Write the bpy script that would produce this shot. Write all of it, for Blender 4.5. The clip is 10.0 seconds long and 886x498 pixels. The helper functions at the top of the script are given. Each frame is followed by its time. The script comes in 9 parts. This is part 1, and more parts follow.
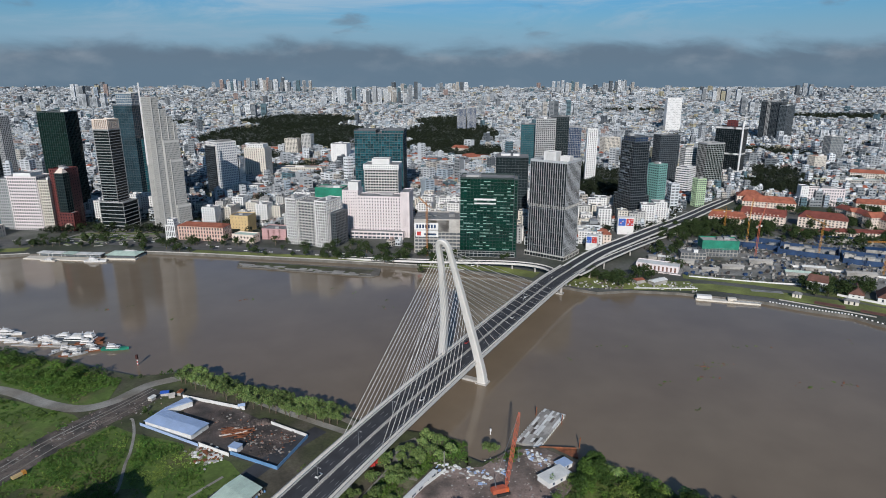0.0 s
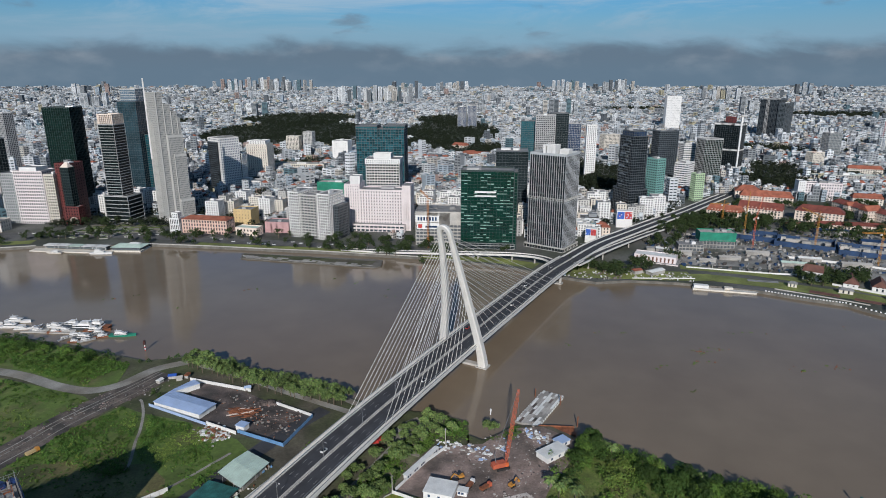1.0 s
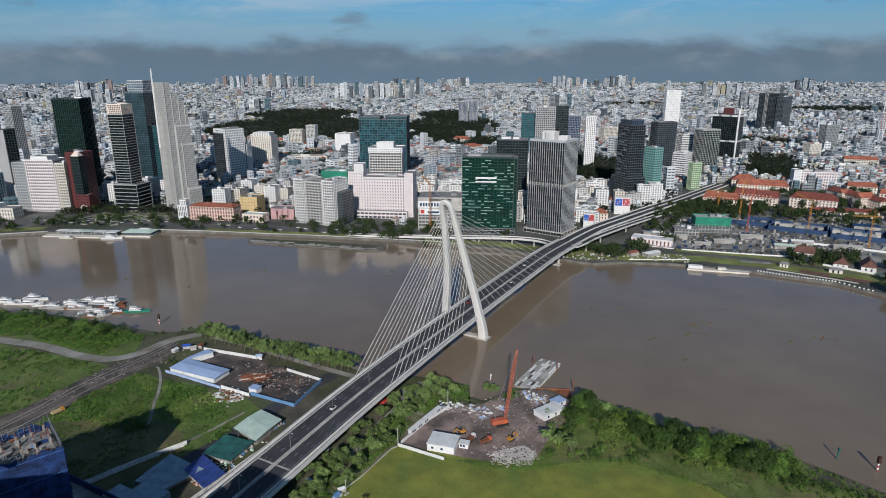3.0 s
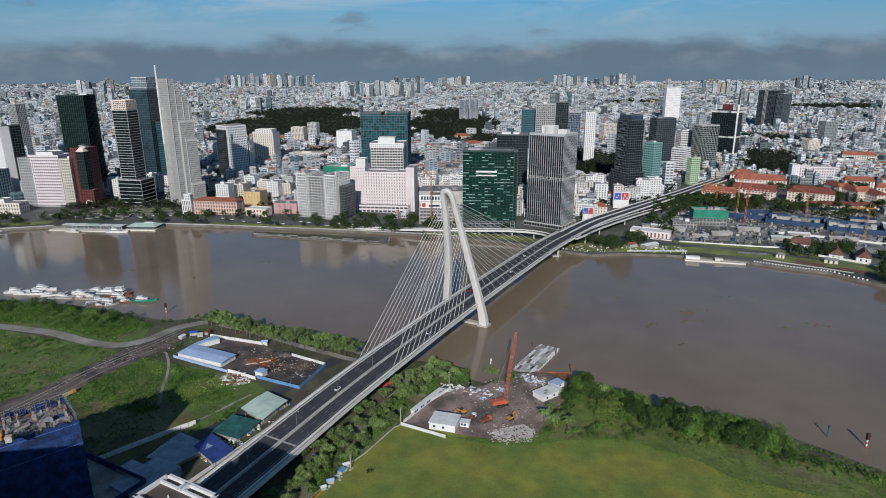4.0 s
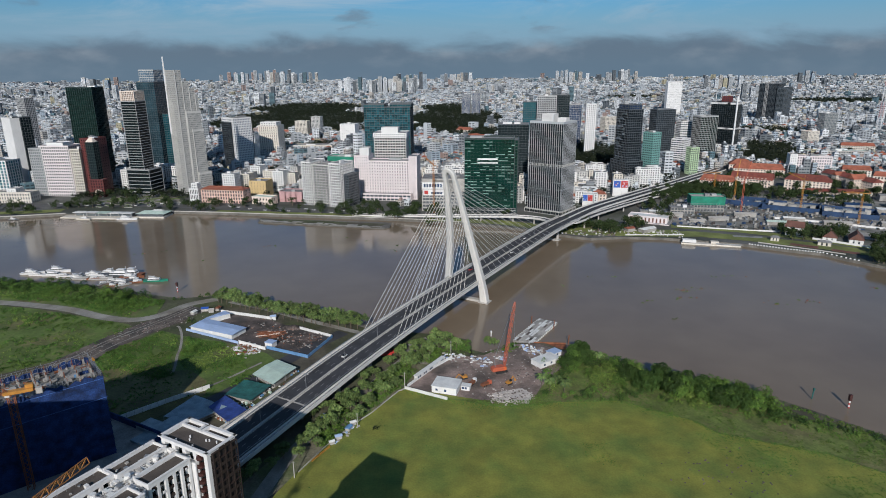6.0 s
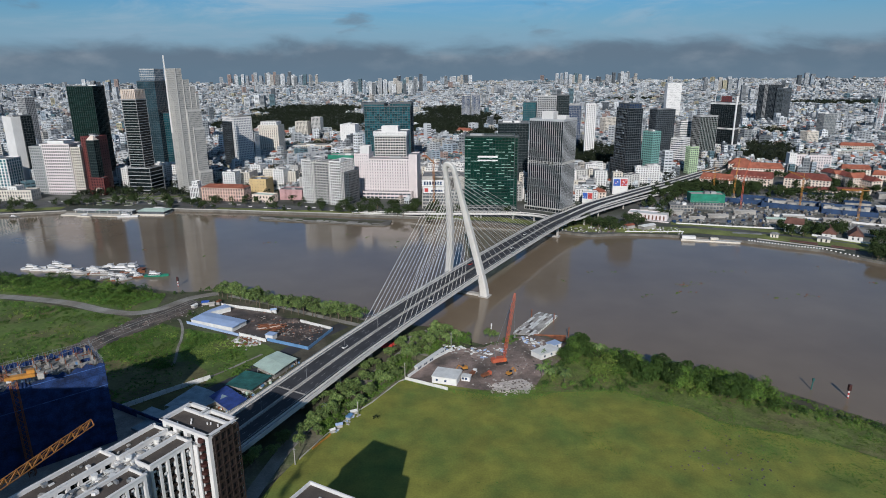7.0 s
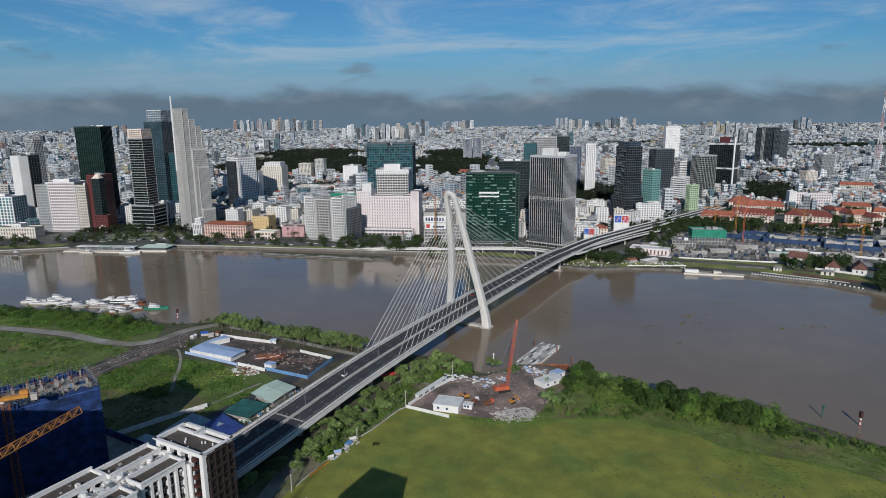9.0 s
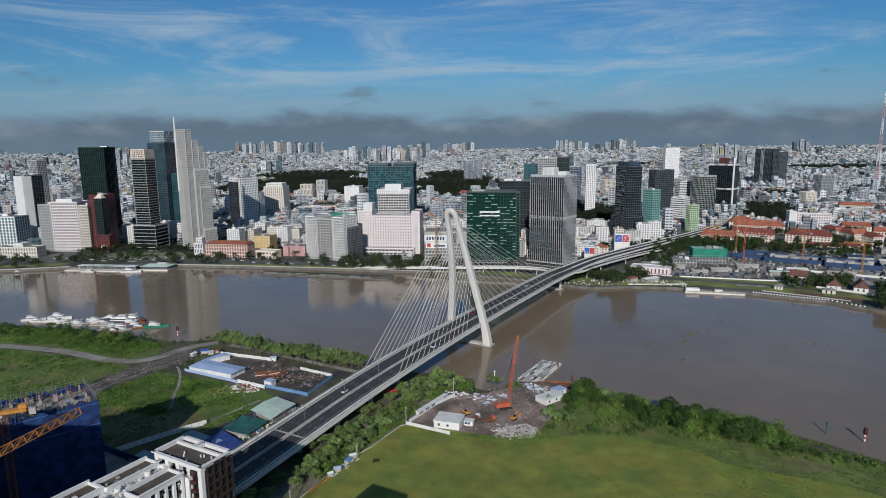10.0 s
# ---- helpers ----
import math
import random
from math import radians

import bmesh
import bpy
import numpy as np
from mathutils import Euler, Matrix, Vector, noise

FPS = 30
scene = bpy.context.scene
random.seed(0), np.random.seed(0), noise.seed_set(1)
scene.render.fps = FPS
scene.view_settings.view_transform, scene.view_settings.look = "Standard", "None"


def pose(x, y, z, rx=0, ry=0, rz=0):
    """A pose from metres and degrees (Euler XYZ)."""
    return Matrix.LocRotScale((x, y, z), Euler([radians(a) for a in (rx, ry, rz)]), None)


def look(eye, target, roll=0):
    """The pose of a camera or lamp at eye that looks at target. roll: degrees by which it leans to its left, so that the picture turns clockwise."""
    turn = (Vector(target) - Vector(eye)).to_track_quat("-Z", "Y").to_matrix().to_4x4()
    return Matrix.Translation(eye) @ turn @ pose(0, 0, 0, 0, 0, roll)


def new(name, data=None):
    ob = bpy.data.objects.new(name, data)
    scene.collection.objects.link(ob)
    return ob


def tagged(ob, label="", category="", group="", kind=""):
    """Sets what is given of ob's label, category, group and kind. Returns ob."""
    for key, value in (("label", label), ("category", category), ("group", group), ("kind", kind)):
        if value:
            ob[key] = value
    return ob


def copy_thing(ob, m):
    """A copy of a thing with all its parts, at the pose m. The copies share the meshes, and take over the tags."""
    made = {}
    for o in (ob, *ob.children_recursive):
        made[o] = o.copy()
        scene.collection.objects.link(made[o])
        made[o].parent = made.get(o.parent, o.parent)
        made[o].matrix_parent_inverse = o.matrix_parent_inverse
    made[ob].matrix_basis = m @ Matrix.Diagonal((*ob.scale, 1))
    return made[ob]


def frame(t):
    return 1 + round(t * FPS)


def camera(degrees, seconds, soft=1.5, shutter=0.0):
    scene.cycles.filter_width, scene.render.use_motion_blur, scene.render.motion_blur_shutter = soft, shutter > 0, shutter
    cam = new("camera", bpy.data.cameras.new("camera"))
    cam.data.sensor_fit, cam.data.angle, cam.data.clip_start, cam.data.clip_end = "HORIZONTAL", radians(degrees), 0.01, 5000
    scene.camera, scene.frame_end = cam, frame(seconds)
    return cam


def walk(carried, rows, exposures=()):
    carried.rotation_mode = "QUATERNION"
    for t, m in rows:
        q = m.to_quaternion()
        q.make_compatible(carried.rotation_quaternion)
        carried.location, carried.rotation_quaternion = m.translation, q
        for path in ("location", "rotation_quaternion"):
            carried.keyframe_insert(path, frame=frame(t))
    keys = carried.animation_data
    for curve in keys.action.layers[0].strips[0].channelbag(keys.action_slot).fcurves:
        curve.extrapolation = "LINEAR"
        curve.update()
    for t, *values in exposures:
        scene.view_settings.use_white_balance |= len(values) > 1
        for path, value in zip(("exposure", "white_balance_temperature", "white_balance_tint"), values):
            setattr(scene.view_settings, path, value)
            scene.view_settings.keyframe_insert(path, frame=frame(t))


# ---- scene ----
# ---- camera ----
cam = camera(71.4, 10.0, soft=0.95)
# seconds, x, y, z, pitch, roll, yaw
WAY = [
    (0.0, -1.57, -412.87, 218.29, -15.823, -0.040, 0.227),
    (0.5, -1.66, -418.86, 214.86, -15.824, -0.038, 0.265),
    (1.0, -2.02, -425.23, 211.36, -15.803, 0.005, 0.259),
    (1.5, -2.14, -431.30, 208.09, -15.834, 0.032, 0.297),
    (2.0, -2.01, -436.99, 205.31, -15.878, 0.067, 0.338),
    (2.5, -2.27, -442.99, 203.03, -15.944, 0.097, 0.356),
    (4.0, -2.52, -460.84, 194.88, -16.009, 0.250, 0.412),
    (4.5, -2.27, -466.92, 192.67, -16.073, 0.350, 0.486),
    (5.0, -2.06, -472.77, 190.21, -16.153, 0.404, 0.557),
    (5.5, -1.62, -477.77, 187.75, -16.220, 0.455, 0.631),
    (7.0, -2.05, -484.30, 178.23, -15.935, 0.410, 0.623),
    (7.5, -1.93, -484.72, 175.13, -15.019, 0.435, 0.697),
    (8.0, -1.74, -484.87, 172.22, -13.940, 0.496, 0.718),
    (8.5, -1.63, -485.20, 169.42, -12.890, 0.524, 0.752),
    (9.0, -1.59, -485.55, 166.79, -11.810, 0.528, 0.800),
    (9.5, -1.45, -486.29, 164.66, -10.669, 0.535, 0.838),
    (10.0, -1.45, -487.00, 163.29, -9.774, 0.560, 0.879),
]
walk(cam, [(t, pose(x, y, z, 90 + pitch, roll, yaw)) for t, x, y, z, pitch, roll, yaw in WAY], [(0.0, 0.03), (2.5, 0.0), (7.0, -0.02), (8.5, -0.08), (10.0, -0.13)])

# ---- world, sun ----
SUN_AZ, SUN_EL = 184.0, 26.5   # the sun stands behind the first view, high in the morning
world = bpy.data.worlds.new("sky")
scene.world = world
world.use_nodes = True
wn = world.node_tree.nodes
wl = world.node_tree.links
wn.clear()
w_out = wn.new("ShaderNodeOutputWorld")
w_bg = wn.new("ShaderNodeBackground")
w_bg.inputs["Strength"].default_value = 1.0
wl.new(w_bg.outputs[0], w_out.inputs[0])
w_sky = wn.new("ShaderNodeTexSky")
w_sky.sky_type = "NISHITA"
w_sky.sun_disc = False
w_sky.sun_elevation, w_sky.sun_rotation = radians(SUN_EL), radians(SUN_AZ)
w_sky.air_density, w_sky.dust_density, w_sky.ozone_density = 1.0, 0.6, 2.0


def wmath(op, a, b=None):
    n = wn.new("ShaderNodeMath")
    n.operation = op
    for i, v in enumerate((a, b)):
        if v is None:
            continue
        if isinstance(v, (int, float)):
            n.inputs[i].default_value = v
        else:
            wl.new(v, n.inputs[i])
    return n.outputs[0]


def wmap(v, lo, hi, a=0.0, b=1.0):
    n = wn.new("ShaderNodeMapRange")
    n.interpolation_type = "SMOOTHSTEP"
    n.inputs[1].default_value, n.inputs[2].default_value = lo, hi
    n.inputs[3].default_value, n.inputs[4].default_value = a, b
    wl.new(v, n.inputs[0])
    return n.outputs[0]


def wmix(f, a, b):
    n = wn.new("ShaderNodeMix")
    n.data_type = "RGBA"
    wl.new(f, n.inputs["Factor"])
    for s, v in ((6, a), (7, b)):
        if isinstance(v, tuple):
            n.inputs[s].default_value = (*v, 1)
        else:
            wl.new(v, n.inputs[s])
    return n.outputs[2]


def wnoise(sx, sy, sz, scale, detail, rough=0.55, warp=0.0):
    m = wn.new("ShaderNodeMapping")
    m.inputs["Scale"].default_value = (sx, sy, sz)
    wl.new(w_tc.outputs["Generated"], m.inputs["Vector"])
    n = wn.new("ShaderNodeTexNoise")
    n.inputs["Scale"].default_value, n.inputs["Detail"].default_value = scale, detail
    n.inputs["Roughness"].default_value, n.inputs["Distortion"].default_value = rough, warp
    wl.new(m.outputs[0], n.inputs["Vector"])
    return n.outputs["Fac"]


w_tc = wn.new("ShaderNodeTexCoord")
w_sep = wn.new("ShaderNodeSeparateXYZ")
wl.new(w_tc.outputs["Generated"], w_sep.inputs[0])
w_z = w_sep.outputs["Z"]
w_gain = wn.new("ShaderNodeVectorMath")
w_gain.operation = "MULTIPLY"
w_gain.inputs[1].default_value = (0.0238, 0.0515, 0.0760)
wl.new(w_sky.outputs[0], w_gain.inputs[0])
# thin high cloud, pale haze, and the low grey bank of cloud over the horizon
streak = wnoise(1.0, 1.0, 7.0, 2.2, 8, 0.66, 0.8)
veil = wmath("MULTIPLY", wmap(streak, 0.44, 0.70), 0.72)
sky = wmix(veil, w_gain.outputs[0], (0.40, 0.51, 0.61))
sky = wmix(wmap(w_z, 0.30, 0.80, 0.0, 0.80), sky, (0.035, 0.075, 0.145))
sky = wmix(wmap(w_z, 0.040, 0.115, 0.85, 0.0), sky, (0.225, 0.362, 0.492))
puff = wnoise(1.0, 1.0, 2.6, 7.0, 6, 0.55, 0.3)
w_edge = wmath("ADD", w_z, wmath("MULTIPLY", wmath("SUBTRACT", puff, 0.5), -0.085))
bank = wmap(w_edge, 0.022, 0.056, 1.0, 0.0)
lump = wnoise(1.0, 1.0, 2.2, 11.0, 6, 0.5)
grey = wmix(wmap(lump, 0.45, 0.75), (0.115, 0.162, 0.222), (0.245, 0.285, 0.340))
grey = wmix(wmap(w_z, 0.0, 0.03, 0.7, 0.0), grey, (0.112, 0.172, 0.240))
sky = wmix(wmath("MULTIPLY", bank, 0.88), sky, grey)
# small separate cloudlets above the bank
clet = wnoise(1.0, 1.0, 3.0, 8.5, 5, 0.5, 0.2)
clet = wmath("MULTIPLY", wmap(clet, 0.62, 0.74), wmath("MULTIPLY", wmap(w_z, 0.045, 0.065), wmap(w_z, 0.10, 0.125, 1.0, 0.0)))
sky = wmix(wmath("MULTIPLY", clet, 0.6), sky, (0.150, 0.195, 0.255))
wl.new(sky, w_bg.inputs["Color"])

sun = new("sun", bpy.data.lights.new("sun", "SUN"))
sun.data.energy, sun.data.angle, sun.data.color = 3.85, radians(0.6), (1.0, 0.960, 0.915)
sun_way = Vector((math.sin(radians(SUN_AZ)) * math.cos(radians(SUN_EL)), math.cos(radians(SUN_AZ)) * math.cos(radians(SUN_EL)), math.sin(radians(SUN_EL))))
sun.matrix_world = look(sun_way * 900, (0, 0, 0))

# ---- mesh and material helpers ----
class Mesh:
    """Gathers boxes, prisms and sheets; material slots by number."""

    def __init__(self):
        self.v, self.f, self.m = [], [], []

    def quad(self, a, b, c, d, mi=0):
        i = len(self.v)
        self.v += [a, b, c, d]
        self.f.append((i, i + 1, i + 2, i + 3))
        self.m.append(mi)
        return self

    def poly(self, pts, mi=0):
        i = len(self.v)
        self.v += list(pts)
        self.f.append(tuple(range(i, i + len(pts))))
        self.m.append(mi)
        return self

    def box(self, x, y, z, sx, sy, sz, yaw=0.0, mi=0, taper=1.0):
        """Centre x, y and foot z; sizes; turned about its own upright axis."""
        c, s = math.cos(radians(yaw)), math.sin(radians(yaw))
        i = len(self.v)
        for k, zz in ((1.0, z), (taper, z + sz)):
            for px, py in ((-1, -1), (1, -1), (1, 1), (-1, 1)):
                ax, ay = px * sx * k / 2, py * sy * k / 2
                self.v.append((x + ax * c - ay * s, y + ax * s + ay * c, zz))
        for q in ((3, 2, 1, 0), (4, 5, 6, 7), (0, 1, 5, 4), (1, 2, 6, 5), (2, 3, 7, 6), (3, 0, 4, 7)):
            self.f.append(tuple(i + k for k in q))
            self.m.append(mi)
        return self

    def beam(self, a, b, w, h=None, mi=0, w2=None):
        """A square bar from a to b."""
        a, b = Vector(a), Vector(b)
        h = h or w
        k = (w2 / w) if w2 else 1.0
        ax = (b - a).normalized()
        side = ax.cross(Vector((0, 0, 1)))
        side = Vector((1, 0, 0)) if side.length < 1e-4 else side.normalized()
        up = side.cross(ax)
        i = len(self.v)
        for p, kk in ((a, 1.0), (b, k)):
            for u, v in ((-1, -1), (1, -1), (1, 1), (-1, 1)):
                self.v.append(tuple(p + side * (u * w / 2 * kk) + up * (v * h / 2 * kk)))
        for q in ((3, 2, 1, 0), (4, 5, 6, 7), (0, 1, 5, 4), (1, 2, 6, 5), (2, 3, 7, 6), (3, 0, 4, 7)):
            self.f.append(tuple(i + n for n in q))
            self.m.append(mi)
        return self

    def tube(self, a, b, r, n=8, r2=None, mi=0):
        a, b = Vector(a), Vector(b)
        r2 = r if r2 is None else r2
        ax = (b - a).normalized()
        side = ax.cross(Vector((0, 0, 1)))
        side = Vector((1, 0, 0)) if side.length < 1e-4 else side.normalized()
        up = side.cross(ax)
        i = len(self.v)
        for p, rr in ((a, r), (b, r2)):
            for k in range(n):
                t = 2 * math.pi * k / n
                self.v.append(tuple(p + side * (math.cos(t) * rr) + up * (math.sin(t) * rr)))
        for k in range(n):
            j = (k + 1) % n
            self.f.append((i + k, i + j, i + n + j, i + n + k))
            self.m.append(mi)
        self.f.append(tuple(i + n - 1 - k for k in range(n)))
        self.f.append(tuple(i + n + k for k in range(n)))
        self.m += [mi, mi]
        return self

    def gable(self, x, y, z, sx, sy, rise, yaw=0.0, mi=0, hip=0.0):
        """A pitched roof; the ridge runs along its x. hip: how far the ridge ends stand in."""
        c, s = math.cos(radians(yaw)), math.sin(radians(yaw))

        def at(ax, ay, az):
            return (x + ax * c - ay * s, y + ax * s + ay * c, z + az)
        a, b, cc, d = at(-sx / 2, -sy / 2, 0), at(sx / 2, -sy / 2, 0), at(sx / 2, sy / 2, 0), at(-sx / 2, sy / 2, 0)
        e, f = at(-sx / 2 + hip, 0, rise), at(sx / 2 - hip, 0, rise)
        self.quad(a, b, f, e, mi).quad(cc, d, e, f, mi)
        self.poly((b, cc, f), mi).poly((d, a, e), mi)
        self.quad(d, cc, b, a, mi)
        return self

    def prism(self, pts, z0, z1, mi=0, side=None):
        """An upright prism over a plan outline, counter-clockwise."""
        n = len(pts)
        i = len(self.v)
        self.v += [(p[0], p[1], z0) for p in pts] + [(p[0], p[1], z1) for p in pts]
        self.f.append(tuple(i + n + k for k in range(n)))
        self.m.append(mi)
        for k in range(n):
            j = (k + 1) % n
            self.f.append((i + k, i + j, i + n + j, i + n + k))
            self.m.append(mi if side is None else side)
        return self

    def data(self, name, mats):
        me = bpy.data.meshes.new(name)
        me.from_pydata(self.v, [], self.f)
        for m in mats if isinstance(mats, (list, tuple)) else [mats]:
            me.materials.append(m)
        me.polygons.foreach_set("material_index", self.m)
        me.update()
        return me


def part(name, mesh, material, parent=None, label="", at=None):
    """One mesh object, from a Mesh or from ready mesh data, under a thing or part."""
    me = mesh.data(name, material) if isinstance(mesh, Mesh) else mesh
    ob = new(name, me)
    if parent:
        ob.parent = parent
    if at is not None:
        ob.matrix_basis = at
    if label:
        ob["label"] = label
    return ob


def thing(name, label, category, at=None, group="", kind=""):
    ob = new(name)
    ob.empty_display_size = 1.0
    if at is not None:
        ob.matrix_basis = at
    return tagged(ob, label, category, group, kind)


def structure(name, mesh, material, label=""):
    return tagged(part(name, mesh, material), label, "", "", "structure")


def mat(name, col, rough=0.7, metal=0.0, var=0.2, scale=0.3, fine=3.0, bump=0.0, rand=0.0, island=(), spec=0.5, second=None, sharp=(0.4, 0.62)):
    """A surface with broad stains and fine grain, at sizes in metres (scale and fine are per metre)."""
    m = bpy.data.materials.new(name)
    m.use_nodes = True
    nt = m.node_tree
    b = nt.nodes["Principled BSDF"]
    b.inputs["Roughness"].default_value, b.inputs["Metallic"].default_value = rough, metal
    b.inputs["Specular IOR Level"].default_value = spec
    tc = nt.nodes.new("ShaderNodeTexCoord")

    def nz(s, detail):
        n = nt.nodes.new("ShaderNodeTexNoise")
        n.inputs["Scale"].default_value, n.inputs["Detail"].default_value = s, detail
        nt.links.new(tc.outputs["Object"], n.inputs["Vector"])
        return n.outputs["Fac"]

    def mp(v, a, c2, lo, hi):
        n = nt.nodes.new("ShaderNodeMapRange")
        for i, k in enumerate((a, c2, lo, hi)):
            n.inputs[i + 1].default_value = k
        nt.links.new(v, n.inputs[0])
        return n.outputs[0]

    def mul(a, c2):
        n = nt.nodes.new("ShaderNodeMath")
        n.operation = "MULTIPLY"
        nt.links.new(a, n.inputs[0])
        if isinstance(c2, float):
            n.inputs[1].default_value = c2
        else:
            nt.links.new(c2, n.inputs[1])
        return n.outputs[0]
    n1, n2 = nz(scale, 4), nz(fine, 3)
    k = mul(mp(n1, 0.3, 0.7, 1 - var, 1 + var), mp(n2, 0.3, 0.7, 1 - var * 0.6, 1 + var * 0.6))
    if rand:
        oi = nt.nodes.new("ShaderNodeObjectInfo")
        k = mul(k, mp(oi.outputs["Random"], 0, 1, 1 - rand, 1 + rand))
    if island:
        ge = nt.nodes.new("ShaderNodeNewGeometry")
        ra = nt.nodes.new("ShaderNodeValToRGB")
        ra.color_ramp.interpolation = "CONSTANT"
        el = ra.color_ramp.elements
        while len(el) < len(island):
            el.new(0.5)
        for i, (p, c3) in enumerate(island):
            el[i].position, el[i].color = p, (*c3, 1)
        nt.links.new(ge.outputs["Random Per Island"], ra.inputs[0])
        base = ra.outputs[0]
    else:
        rgb = nt.nodes.new("ShaderNodeRGB")
        rgb.outputs[0].default_value = (*col, 1)
        base = rgb.outputs[0]
    if second:
        mx = nt.nodes.new("ShaderNodeMix")
        mx.data_type = "RGBA"
        nt.links.new(mp(nz(scale * 0.45, 6), sharp[0], sharp[1], 0, 1), mx.inputs["Factor"])
        nt.links.new(base, mx.inputs[6])
        mx.inputs[7].default_value = (*second, 1)
        base = mx.outputs[2]
    vm = nt.nodes.new("ShaderNodeVectorMath")
    vm.operation = "SCALE"
    nt.links.new(base, vm.inputs[0])
    nt.links.new(k, vm.inputs["Scale"])
    nt.links.new(vm.outputs[0], b.inputs["Base Color"])
    if bump:
        bp = nt.nodes.new("ShaderNodeBump")
        bp.inputs["Strength"].default_value, bp.inputs["Distance"].default_value = 0.6, bump
        nt.links.new(n2, bp.inputs["Height"])
        nt.links.new(bp.outputs[0], b.inputs["Normal"])
    return m


